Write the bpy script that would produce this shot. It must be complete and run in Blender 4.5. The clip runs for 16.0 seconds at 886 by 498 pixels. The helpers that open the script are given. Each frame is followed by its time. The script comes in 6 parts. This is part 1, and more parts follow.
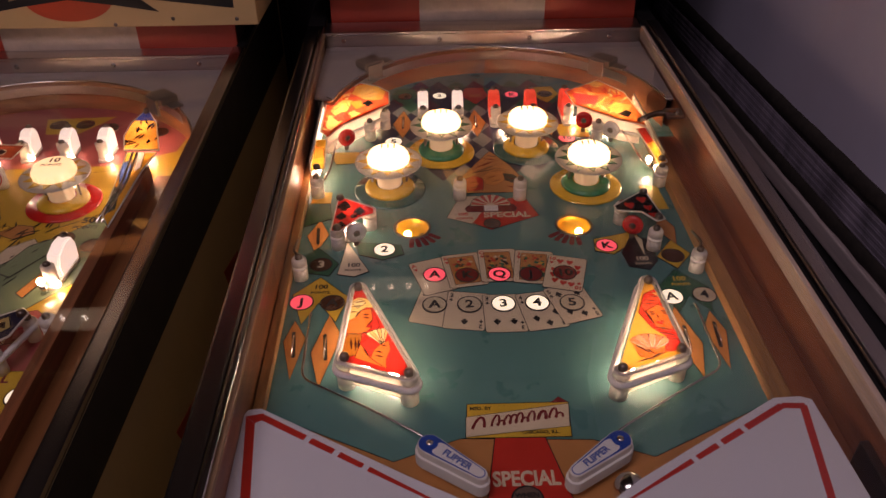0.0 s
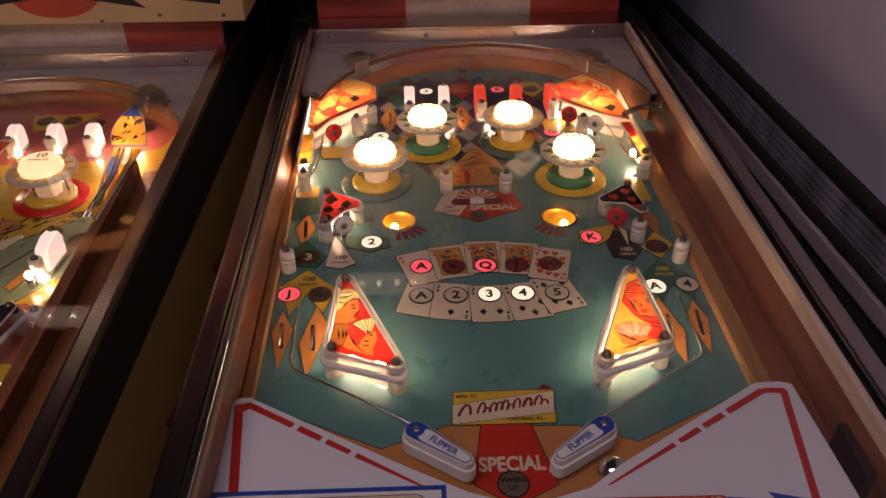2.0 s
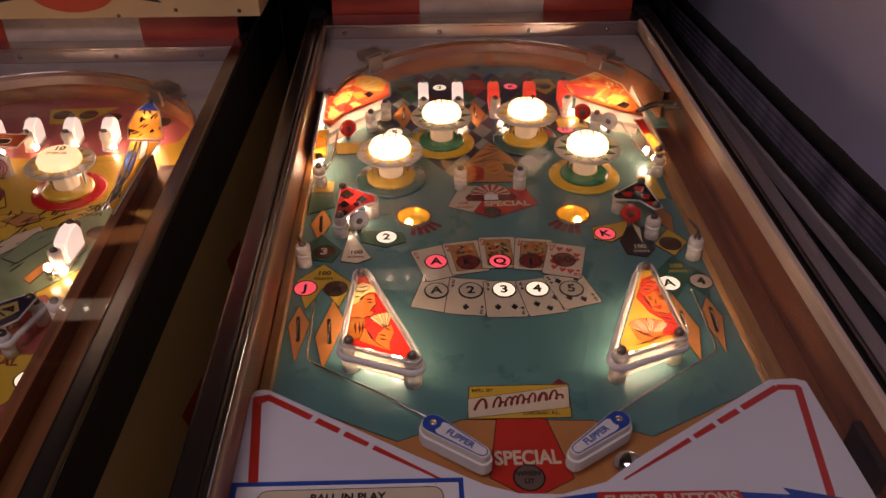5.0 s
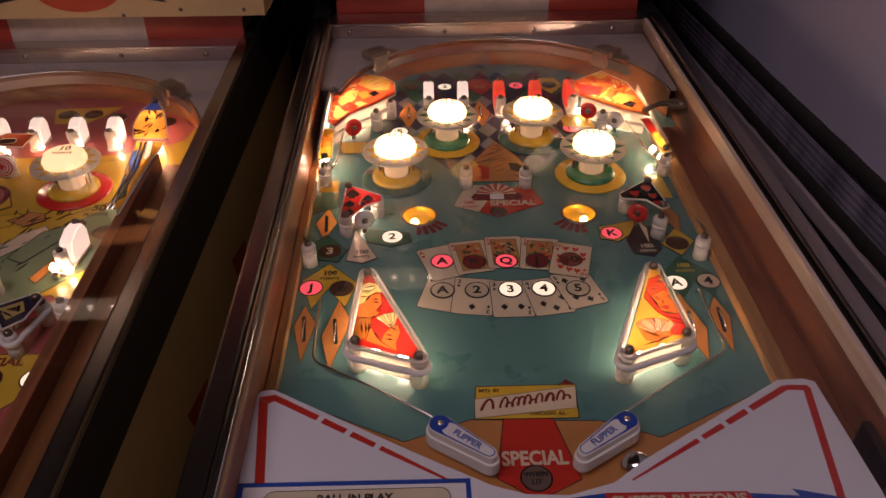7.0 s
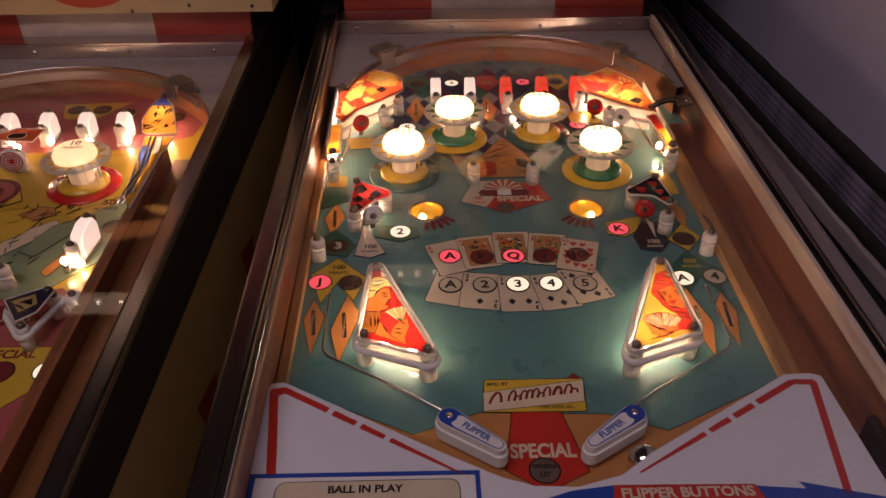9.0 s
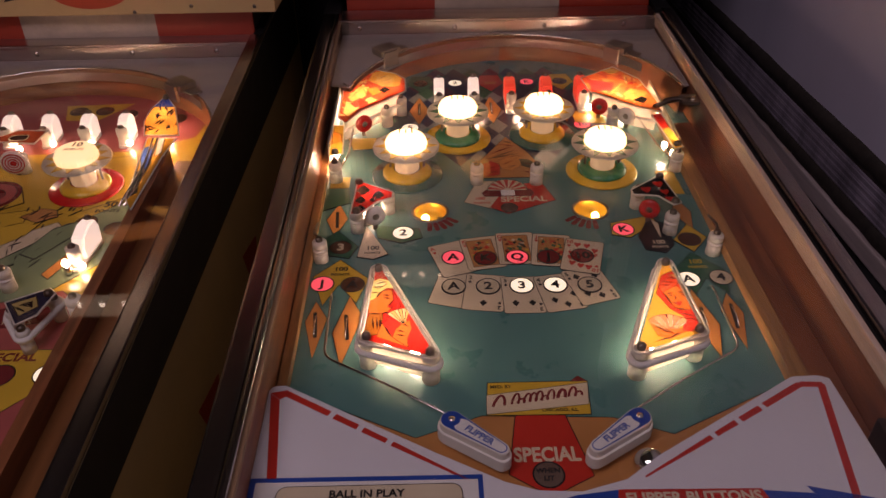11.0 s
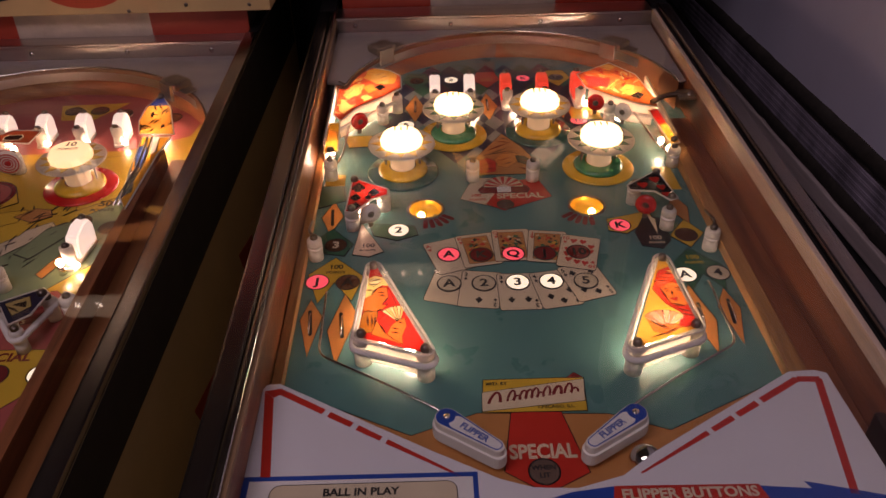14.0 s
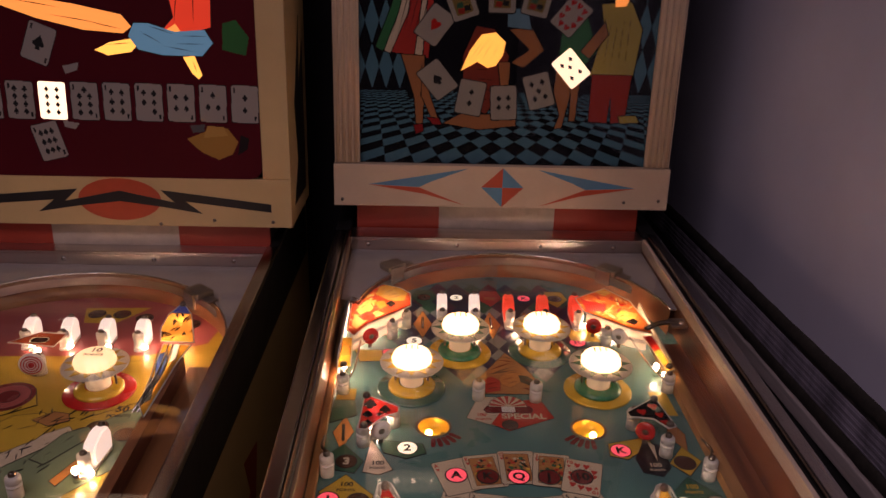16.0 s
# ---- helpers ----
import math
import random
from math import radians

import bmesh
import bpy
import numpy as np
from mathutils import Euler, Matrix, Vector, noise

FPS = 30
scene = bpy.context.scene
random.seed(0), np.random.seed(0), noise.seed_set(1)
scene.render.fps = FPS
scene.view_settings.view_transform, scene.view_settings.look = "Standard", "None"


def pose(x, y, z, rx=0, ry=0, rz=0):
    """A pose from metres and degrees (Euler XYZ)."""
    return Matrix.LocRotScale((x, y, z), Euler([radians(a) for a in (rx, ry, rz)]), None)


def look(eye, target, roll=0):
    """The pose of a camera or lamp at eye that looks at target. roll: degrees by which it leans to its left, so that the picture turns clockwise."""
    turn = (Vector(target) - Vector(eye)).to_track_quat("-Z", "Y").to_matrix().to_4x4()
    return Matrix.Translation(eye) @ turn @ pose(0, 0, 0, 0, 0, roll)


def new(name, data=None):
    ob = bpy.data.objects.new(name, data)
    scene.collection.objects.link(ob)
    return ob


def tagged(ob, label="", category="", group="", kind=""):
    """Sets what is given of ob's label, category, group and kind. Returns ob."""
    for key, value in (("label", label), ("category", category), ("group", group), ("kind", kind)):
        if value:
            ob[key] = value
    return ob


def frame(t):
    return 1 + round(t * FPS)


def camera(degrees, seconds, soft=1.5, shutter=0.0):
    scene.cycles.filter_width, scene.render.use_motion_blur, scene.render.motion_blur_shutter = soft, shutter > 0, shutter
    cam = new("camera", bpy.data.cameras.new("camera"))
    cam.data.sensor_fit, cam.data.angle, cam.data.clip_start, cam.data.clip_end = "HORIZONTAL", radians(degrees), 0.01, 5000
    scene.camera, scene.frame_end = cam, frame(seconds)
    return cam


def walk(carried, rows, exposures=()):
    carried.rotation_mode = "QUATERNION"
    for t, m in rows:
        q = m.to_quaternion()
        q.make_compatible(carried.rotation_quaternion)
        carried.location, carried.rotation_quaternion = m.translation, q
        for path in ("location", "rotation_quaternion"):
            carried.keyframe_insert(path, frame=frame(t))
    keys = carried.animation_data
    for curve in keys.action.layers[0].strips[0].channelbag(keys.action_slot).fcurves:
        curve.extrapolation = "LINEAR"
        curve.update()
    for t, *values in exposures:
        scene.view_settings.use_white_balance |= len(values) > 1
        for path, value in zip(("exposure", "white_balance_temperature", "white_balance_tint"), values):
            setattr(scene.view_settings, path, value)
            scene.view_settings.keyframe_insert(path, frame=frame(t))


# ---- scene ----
cam = camera(58.5, 16.0, soft=1.5)
SLOPE = 3.5
# the playfield's own frame: x across, y up the slope, z off its surface
TABLE = pose(0, 0, 0.87, SLOPE, 0, 0)
NEIGHBOUR = TABLE @ pose(-0.672, -0.085, 0.0)
PATH = [
    (0.0, (-0.0777, -0.2270, 0.5585), (-0.0601, 0.5799, -0.0318), -0.56),
    (0.5, (-0.0758, -0.2303, 0.5562), (-0.0593, 0.5748, -0.0367), -0.85),
    (1.0, (-0.0727, -0.2360, 0.5583), (-0.0495, 0.5686, -0.0352), -0.56),
    (1.5, (-0.0736, -0.2382, 0.5573), (-0.0450, 0.5675, -0.0344), -0.29),
    (2.0, (-0.0746, -0.2402, 0.5559), (-0.0438, 0.5665, -0.0342), -0.33),
    (2.5, (-0.0738, -0.2400, 0.5566), (-0.0432, 0.5657, -0.0349), -0.39),
    (3.0, (-0.0778, -0.2394, 0.5574), (-0.0473, 0.5658, -0.0348), -0.24),
    (3.5, (-0.0786, -0.2400, 0.5547), (-0.0509, 0.5647, -0.0384), -0.30),
    (4.0, (-0.0805, -0.2447, 0.5566), (-0.0546, 0.5594, -0.0373), -0.30),
    (6.5, (-0.0900, -0.2456, 0.5587), (-0.0680, 0.5596, -0.0338), -0.07),
    (7.0, (-0.0884, -0.2428, 0.5567), (-0.0691, 0.5614, -0.0373), -0.40),
    (7.5, (-0.0903, -0.2411, 0.5553), (-0.0736, 0.5616, -0.0409), -0.39),
    (8.0, (-0.0922, -0.2443, 0.5548), (-0.0773, 0.5579, -0.0421), -0.54),
    (8.5, (-0.0945, -0.2475, 0.5570), (-0.0805, 0.5546, -0.0401), -0.53),
    (9.0, (-0.0946, -0.2489, 0.5579), (-0.0788, 0.5534, -0.0388), -0.38),
    (11.5, (-0.0909, -0.2411, 0.5536), (-0.0837, 0.5619, -0.0423), -0.91),
    (12.0, (-0.0925, -0.2409, 0.5542), (-0.0858, 0.5630, -0.0405), -0.93),
    (12.5, (-0.0908, -0.2400, 0.5538), (-0.0844, 0.5646, -0.0400), -1.31),
    (13.0, (-0.0894, -0.2382, 0.5523), (-0.0835, 0.5669, -0.0409), -1.41),
    (13.5, (-0.0866, -0.2395, 0.5507), (-0.0800, 0.5645, -0.0440), -1.32),
    (14.0, (-0.0850, -0.2406, 0.5496), (-0.0779, 0.5616, -0.0474), -1.29),
    (14.5, (-0.0857, -0.2403, 0.5501), (-0.0768, 0.5614, -0.0475), -1.16),
    (15.0, (-0.0906, -0.2415, 0.5661), (-0.0831, 0.5841, 0.0019), -0.93),
    (15.5, (-0.1063, -0.2598, 0.6120), (-0.0746, 0.6400, 0.1768), 0.79),
    (16.0, (-0.1190, -0.2707, 0.6103), (-0.0901, 0.6501, 0.2214), 1.60),
]
walk(cam, [(t, TABLE @ look(eye, target, roll)) for t, eye, target, roll in PATH], [(0.0, 0.23, 6850, 30), (16.0, 0.23, 6850, 30)])

# ---- light ----
world = bpy.data.worlds.new("room_air")
world.use_nodes = True
scene.world = world
world.node_tree.nodes["Background"].inputs[0].default_value = (0.55, 0.6, 0.8, 1)
world.node_tree.nodes["Background"].inputs[1].default_value = 0.02

ROOM_LAMP = 11.8
lamp_data = bpy.data.lights.new("ceiling_light", "AREA")
lamp_data.shape, lamp_data.size, lamp_data.size_y = "RECTANGLE", 1.4, 0.7
lamp_data.energy, lamp_data.color = ROOM_LAMP, (0.97, 0.83, 0.91)
lamp_ob = new("ceiling_light_lamp", lamp_data)
lamp_ob.matrix_world = pose(-0.78, -0.75, 2.62)

GLOW = 1.0          # strength of all bulbs in the machines


# ---- materials ----
def mat(name, color, rough=0.5, metal=0.0, vary=0.15, scale=30.0, bump=0.0, coat=0.0, spec=0.5, stretch=(1, 1, 1), dirt=0.0):
    m = bpy.data.materials.new(name)
    m.use_nodes = True
    nt = m.node_tree
    b = nt.nodes["Principled BSDF"]
    b.inputs["Roughness"].default_value = rough
    b.inputs["Metallic"].default_value = metal
    b.inputs["Coat Weight"].default_value = coat
    b.inputs["Coat Roughness"].default_value = 0.12
    b.inputs["Specular IOR Level"].default_value = spec
    tc = nt.nodes.new("ShaderNodeTexCoord")
    mp = nt.nodes.new("ShaderNodeMapping")
    mp.inputs["Scale"].default_value = stretch
    nt.links.new(tc.outputs["Object"], mp.inputs["Vector"])
    n1 = nt.nodes.new("ShaderNodeTexNoise")
    n1.inputs["Scale"].default_value = scale
    n1.inputs["Detail"].default_value = 8
    n1.inputs["Roughness"].default_value = 0.65
    nt.links.new(mp.outputs[0], n1.inputs["Vector"])
    ramp = nt.nodes.new("ShaderNodeMapRange")
    ramp.inputs["From Min"].default_value, ramp.inputs["From Max"].default_value = 0.3, 0.7
    ramp.inputs["To Min"].default_value, ramp.inputs["To Max"].default_value = 1 - vary, 1 + vary * 0.5
    nt.links.new(n1.outputs["Fac"], ramp.inputs["Value"])
    mul = nt.nodes.new("ShaderNodeVectorMath")
    mul.operation = "SCALE"
    mul.inputs[0].default_value = color
    nt.links.new(ramp.outputs[0], mul.inputs["Scale"])
    out = mul.outputs[0]
    if dirt:
        n2 = nt.nodes.new("ShaderNodeTexNoise")
        n2.inputs["Scale"].default_value = scale * 0.17
        n2.inputs["Detail"].default_value = 10
        nt.links.new(mp.outputs[0], n2.inputs["Vector"])
        r2 = nt.nodes.new("ShaderNodeMapRange")
        r2.inputs["From Min"].default_value, r2.inputs["From Max"].default_value = 0.5, 0.75
        r2.inputs["To Max"].default_value = dirt
        nt.links.new(n2.outputs["Fac"], r2.inputs["Value"])
        mx = nt.nodes.new("ShaderNodeMix")
        mx.data_type = "RGBA"
        nt.links.new(r2.outputs[0], mx.inputs["Factor"])
        nt.links.new(out, mx.inputs[6])
        mx.inputs[7].default_value = (color[0] * 0.45, color[1] * 0.38, color[2] * 0.3, 1)
        out = mx.outputs[2]
    nt.links.new(out, b.inputs["Base Color"])
    rr = nt.nodes.new("ShaderNodeMapRange")
    rr.inputs["To Min"].default_value, rr.inputs["To Max"].default_value = max(0.03, rough - 0.08), min(1, rough + 0.1)
    nt.links.new(n1.outputs["Fac"], rr.inputs["Value"])
    nt.links.new(rr.outputs[0], b.inputs["Roughness"])
    if bump:
        bp = nt.nodes.new("ShaderNodeBump")
        bp.inputs["Strength"].default_value = bump
        bp.inputs["Distance"].default_value = 0.001
        nt.links.new(n1.outputs["Fac"], bp.inputs["Height"])
        nt.links.new(bp.outputs[0], b.inputs["Normal"])
    return m


def lit(name, color, strength, base=(0.7, 0.65, 0.55)):
    m = mat(name, base, 0.35, vary=0.05)
    b = m.node_tree.nodes["Principled BSDF"]
    b.inputs["Emission Color"].default_value = (*color, 1)
    b.inputs["Emission Strength"].default_value = strength * GLOW
    return m


def see_through(name, color, share=0.6, rough=0.3, art=False, glow=0.0):
    """Thin printed plastic: part of the light goes through it, diffused."""
    m = bpy.data.materials.new(name)
    m.use_nodes = True
    nt = m.node_tree
    b = nt.nodes["Principled BSDF"]
    b.inputs["Roughness"].default_value = rough
    tr = nt.nodes.new("ShaderNodeBsdfTranslucent")
    mx = nt.nodes.new("ShaderNodeMixShader")
    mx.inputs[0].default_value = share
    b.inputs["Base Color"].default_value = (*color, 1)
    tr.inputs["Color"].default_value = (*color, 1)
    if art:
        at = nt.nodes.new("ShaderNodeVertexColor")
        at.layer_name = "art"
        nt.links.new(at.outputs["Color"], b.inputs["Base Color"])
        nt.links.new(at.outputs["Color"], tr.inputs["Color"])
        if glow:
            nt.links.new(at.outputs["Color"], b.inputs["Emission Color"])
            b.inputs["Emission Strength"].default_value = glow
    nt.links.new(b.outputs[0], mx.inputs[1])
    nt.links.new(tr.outputs[0], mx.inputs[2])
    nt.links.new(mx.outputs[0], nt.nodes["Material Output"].inputs["Surface"])
    return m


def printed_art(name, rough=0.35, coat=0.3):
    m = mat(name, (1, 1, 1), rough, coat=coat)
    nt = m.node_tree
    at = nt.nodes.new("ShaderNodeVertexColor")
    at.layer_name = "art"
    nt.links.new(at.outputs["Color"], nt.nodes["Principled BSDF"].inputs["Base Color"])
    nt.nodes["Principled BSDF"].inputs["Specular IOR Level"].default_value = 0.08
    return m


def clear_pane(name, tint=(0.97, 0.98, 0.97), edge=0.03, haze=0.0):
    m = bpy.data.materials.new(name)
    m.use_nodes = True
    nt = m.node_tree
    nt.nodes.remove(nt.nodes["Principled BSDF"])
    t = nt.nodes.new("ShaderNodeBsdfTransparent")
    t.inputs[0].default_value = (*tint, 1)
    g = nt.nodes.new("ShaderNodeBsdfGlossy")
    g.inputs["Roughness"].default_value = haze
    lw = nt.nodes.new("ShaderNodeLayerWeight")
    lw.inputs[0].default_value = 0.5
    pw = nt.nodes.new("ShaderNodeMath")
    pw.operation = "POWER"
    pw.inputs[1].default_value = 5.0
    nt.links.new(lw.outputs["Facing"], pw.inputs[0])
    f = nt.nodes.new("ShaderNodeMath")
    f.operation = "MULTIPLY_ADD"
    f.inputs[1].default_value, f.inputs[2].default_value = 0.9, edge
    nt.links.new(pw.outputs[0], f.inputs[0])
    mx = nt.nodes.new("ShaderNodeMixShader")
    nt.links.new(f.outputs[0], mx.inputs[0])
    nt.links.new(t.outputs[0], mx.inputs[1])
    nt.links.new(g.outputs[0], mx.inputs[2])
    nt.links.new(mx.outputs[0], nt.nodes["Material Output"].inputs["Surface"])
    return m


TEAL = mat("teal_playfield_lacquer", (0.095, 0.235, 0.215), 0.28, vary=0.12, scale=14, coat=0.5, dirt=0.25)
INK = mat("black_ink", (0.012, 0.011, 0.012), 0.35, coat=0.4)
NAVY = mat("navy_ink", (0.018, 0.022, 0.06), 0.3, coat=0.4)
GREYTEAL = mat("grey_teal_ink", (0.27, 0.30, 0.28), 0.3, coat=0.4)
DARKGREEN = mat("dark_green_ink", (0.03, 0.13, 0.07), 0.3, coat=0.4)
PLUM = mat("plum_ink", (0.10, 0.02, 0.05), 0.3, coat=0.4)
CREAM = mat("cream_ink", (0.66, 0.55, 0.38), 0.32, vary=0.08, coat=0.4)
ORANGE = mat("orange_ink", (0.62, 0.25, 0.06), 0.32, vary=0.12, coat=0.4)
TAN = mat("tan_orange_ink", (0.50, 0.22, 0.07), 0.32, vary=0.12, scale=18, coat=0.4)
GOLD = mat("gold_yellow_ink", (0.66, 0.42, 0.04), 0.32, vary=0.08, coat=0.4)
RED = mat("red_ink", (0.55, 0.035, 0.02), 0.32, vary=0.1, coat=0.4)
DULLRED = mat("dull_red_insert", (0.20, 0.03, 0.03), 0.25, coat=0.4)
BLUE = mat("blue_ink", (0.02, 0.07, 0.35), 0.35)
WHITE_PAPER = mat("white_paper", (0.74, 0.72, 0.68), 0.6, vary=0.05)
APRON_PAINT = mat("white_apron_enamel", (0.70, 0.69, 0.71), 0.4, vary=0.05, scale=9, dirt=0.07)
WHITE_PLASTIC = see_through("white_post_plastic", (0.80, 0.77, 0.70), 0.35, 0.3)
WHITE_RUBBER = mat("white_rubber", (0.75, 0.72, 0.66), 0.6, vary=0.06)
RED_PLASTIC = mat("red_target_plastic", (0.55, 0.02, 0.015), 0.25, coat=0.5)
STEEL = mat("polished_steel", (0.75, 0.74, 0.72), 0.14, 1.0, vary=0.06)
BALL_STEEL = mat("mirror_steel", (0.85, 0.84, 0.82), 0.04, 1.0, vary=0.02)
RAIL_STEEL = mat("brushed_rail_steel", (0.50, 0.46, 0.43), 0.24, 1.0, vary=0.2, scale=60, stretch=(1, 0.05, 1), dirt=0.3)
BAR_STEEL = mat("worn_crossbar_steel", (0.66, 0.60, 0.56), 0.30, 1.0, vary=0.25, scale=50, stretch=(0.08, 1, 1), dirt=0.35)
SCREW = mat("dark_screw_steel", (0.20, 0.17, 0.14), 0.3, 1.0)
BRONZE = mat("tarnished_bracket", (0.30, 0.25, 0.20), 0.35, 0.8, vary=0.3)
WOOD = mat("varnished_side_wood", (0.26, 0.090, 0.035), 0.4, vary=0.6, scale=22, stretch=(4, 0.25, 4), bump=0.15, coat=0.2)
PALE_WOOD = mat("pale_lane_wood", (0.48, 0.24, 0.08), 0.38, vary=0.5, scale=20, stretch=(5, 0.3, 5), bump=0.1, coat=0.3)
PLY = mat("bare_plywood_edge", (0.58, 0.44, 0.33), 0.7, vary=0.25, scale=40, stretch=(1, 0.15, 3), bump=0.1, dirt=0.3)
ARCH_WOOD = mat("arch_wood", (0.24, 0.085, 0.028), 0.35, vary=0.3, scale=25, stretch=(0.6, 0.6, 5), coat=0.4)
GREY_PLATE = mat("grey_painted_plate", (0.44, 0.38, 0.35), 0.5, vary=0.2, scale=10, dirt=0.2)
BLACK_PAINT = mat("black_cabinet_paint", (0.012, 0.011, 0.011), 0.5, vary=0.2)
CABINET_CREAM = mat("cream_cabinet_paint", (0.55, 0.42, 0.20), 0.5, vary=0.12, scale=8, dirt=0.3)
CABINET_RED = mat("red_cabinet_paint", (0.36, 0.036, 0.012), 0.45, vary=0.15, scale=10, dirt=0.25)
BOX_WHITE = mat("aged_white_backbox_paint", (0.54, 0.41, 0.28), 0.5, vary=0.12, scale=9, dirt=0.3)
BOX_YELLOW = mat("aged_ivory_backbox_paint", (0.54, 0.38, 0.17), 0.5, vary=0.1, scale=8, dirt=0.3)
NECK_WHITE = mat("scuffed_white_paint", (0.48, 0.39, 0.30), 0.5, vary=0.2, scale=25, dirt=0.6)
BOX_ORANGE = mat("faded_orange_red_paint", (0.46, 0.065, 0.02), 0.5, vary=0.12)
BOX_BLUE = mat("faded_blue_paint", (0.075, 0.22, 0.33), 0.5, vary=0.12)
WALL = mat("blue_grey_wall_paint", (0.60, 0.59, 0.73), 0.5, vary=0.10, scale=2, bump=0.05)
DARK_WALL = mat("dark_back_wall_paint", (0.05, 0.045, 0.05), 0.8, vary=0.1, scale=4)
FLOOR_MAT = mat("dark_carpet", (0.035, 0.03, 0.032), 0.95, vary=0.3, scale=90, bump=0.4)
CEIL_MAT = mat("dark_ceiling_paint", (0.10, 0.09, 0.09), 0.9, vary=0.05, scale=4)
WEAVE = mat("dark_woven_cover", (0.25, 0.22, 0.28), 0.55, vary=0.75, scale=16, stretch=(1, 1, 0.35), bump=0.3)
WEAVE_TRIM = mat("black_binding_tape", (0.036, 0.030, 0.025), 0.8, vary=0.6, scale=70, bump=0.5)
BOARD_GREY = mat("greyed_board_wood", (0.52, 0.44, 0.43), 0.6, vary=0.3, scale=24, stretch=(4, 0.2, 4), bump=0.1, dirt=0.4)
BLACK_SHEET = mat("plain_black_sheet", (0.012, 0.011, 0.012), 0.95, vary=0.3, scale=60, bump=0.3)
TAN_LEDGE = mat("worn_tan_ledge_wood", (0.36, 0.22, 0.12), 0.5, vary=0.3, scale=30, stretch=(4, 0.15, 4), bump=0.1, dirt=0.4)
CAP_GLOW = lit("lit_bumper_cap", (1.0, 0.62, 0.30), 3.6, (0.8, 0.7, 0.5))
STEM_GLOW = lit("lit_bumper_body", (1.0, 0.66, 0.36), 0.28, (0.75, 0.6, 0.42))
BULB = lit("lit_bulb", (1.0, 0.72, 0.50), 115.0)
SLING_BULB = lit("lit_kicker_bulb", (1.0, 0.73, 0.52), 88.0)
CORNER_BULB = lit("lit_corner_bulb", (1.0, 0.74, 0.53), 160.0)
LANE_BULB = lit("lit_lane_bulb", (1.0, 0.66, 0.40), 50.0)
SMALL_BULB = lit("lit_small_bulb", (1.0, 0.70, 0.46), 110.0)
LANE_WHITE = lit("lit_white_lane_plastic", (1.0, 0.80, 0.66), 0.75)
LANE_RED = lit("lit_red_lane_plastic", (1.0, 0.08, 0.03), 0.55, (0.6, 0.04, 0.03))
INSERT_WHITE = lit("lit_white_insert", (1.0, 0.88, 0.62), 0.85)
INSERT_RED = lit("lit_red_insert", (1.0, 0.10, 0.13), 0.75, (0.5, 0.05, 0.06))
INSERT_CREAM = mat("unlit_cream_insert", (0.62, 0.53, 0.37), 0.25, coat=0.4)
BROWN_INSERT = mat("grey_brown_insert", (0.16, 0.11, 0.085), 0.25, coat=0.4)
INSERT_DARK = mat("unlit_brown_insert", (0.10, 0.045, 0.025), 0.25, coat=0.4)
CUP_BRASS = mat("yellow_lacquered_cup", (0.75, 0.48, 0.06), 0.3, 0.3, vary=0.2)
RING_PLASTIC = see_through("clear_bumper_ring", (0.72, 0.69, 0.62), 0.5, 0.2)
GREEN_PLASTIC = mat("green_skirt_plastic", (0.03, 0.22, 0.10), 0.25, coat=0.5)
YELLOW_PLASTIC = mat("yellow_skirt_plastic", (0.66, 0.43, 0.03), 0.25, coat=0.5)
SMOKE_GREEN = mat("dark_green_base_ink", (0.045, 0.12, 0.085), 0.2, coat=0.6)
ART_PLASTIC = see_through("printed_clear_plastic", (1, 1, 1), 0.42, 0.15, art=True)
ART_GLASS = printed_art("printed_backglass", 0.45, 0.0)
PINK = mat("dusky_pink_ink", (0.42, 0.10, 0.09), 0.32, coat=0.4)
OLIVE = mat("olive_yellow_ink", (0.58, 0.37, 0.03), 0.32, vary=0.15, coat=0.4)
PALE_GREEN = mat("pale_green_ink", (0.20, 0.27, 0.15), 0.32, vary=0.1, coat=0.4)
PANE = clear_pane("table_glass", edge=0.036)
BACK_PANE = clear_pane("backglass_pane", (0.91, 0.90, 0.88), edge=0.02)
SHIELD = see_through("thin_white_light_shield", (0.88, 0.84, 0.76), 0.75, 0.3)
DARK_LEDGE = mat("dark_stained_ledge", (0.13, 0.062, 0.028), 0.5, vary=0.3, scale=25, stretch=(4, 0.3, 4))
DARK_LANE = mat("dark_stained_lane_wood", (0.22, 0.088, 0.030), 0.35, vary=0.35, scale=22, stretch=(4, 0.25, 4), coat=0.3)
DIM_CAP = lit("dim_lit_bumper_cap", (1.0, 0.66, 0.32), 1.15, (0.8, 0.7, 0.5))
DRUM_GLOW = lit("lit_score_drum", (1.0, 0.74, 0.46), 0.75)
DRUM_BULB = lit("lit_score_bulb", (1.0, 0.84, 0.62), 9.0)
LIT_CARD = lit("lit_backglass_card", (1.0, 0.76, 0.50), 1.35)
LIT_HAIR = lit("lit_backglass_yellow", (1.0, 0.44, 0.07), 1.25, (0.8, 0.5, 0.1))
LIT_ORANGE = lit("lit_backglass_orange", (1.0, 0.32, 0.06), 0.8, (0.7, 0.3, 0.08))
LIT_RED = lit("lit_backglass_red", (1.0, 0.06, 0.02), 0.42, (0.6, 0.06, 0.03))
LIT_SKY = lit("lit_backglass_blue", (0.16, 0.42, 0.62), 0.22, (0.12, 0.28, 0.38))

TUBE_GLASS = lit("tube_diffuser", (0.9, 0.84, 1.0), 0.5)


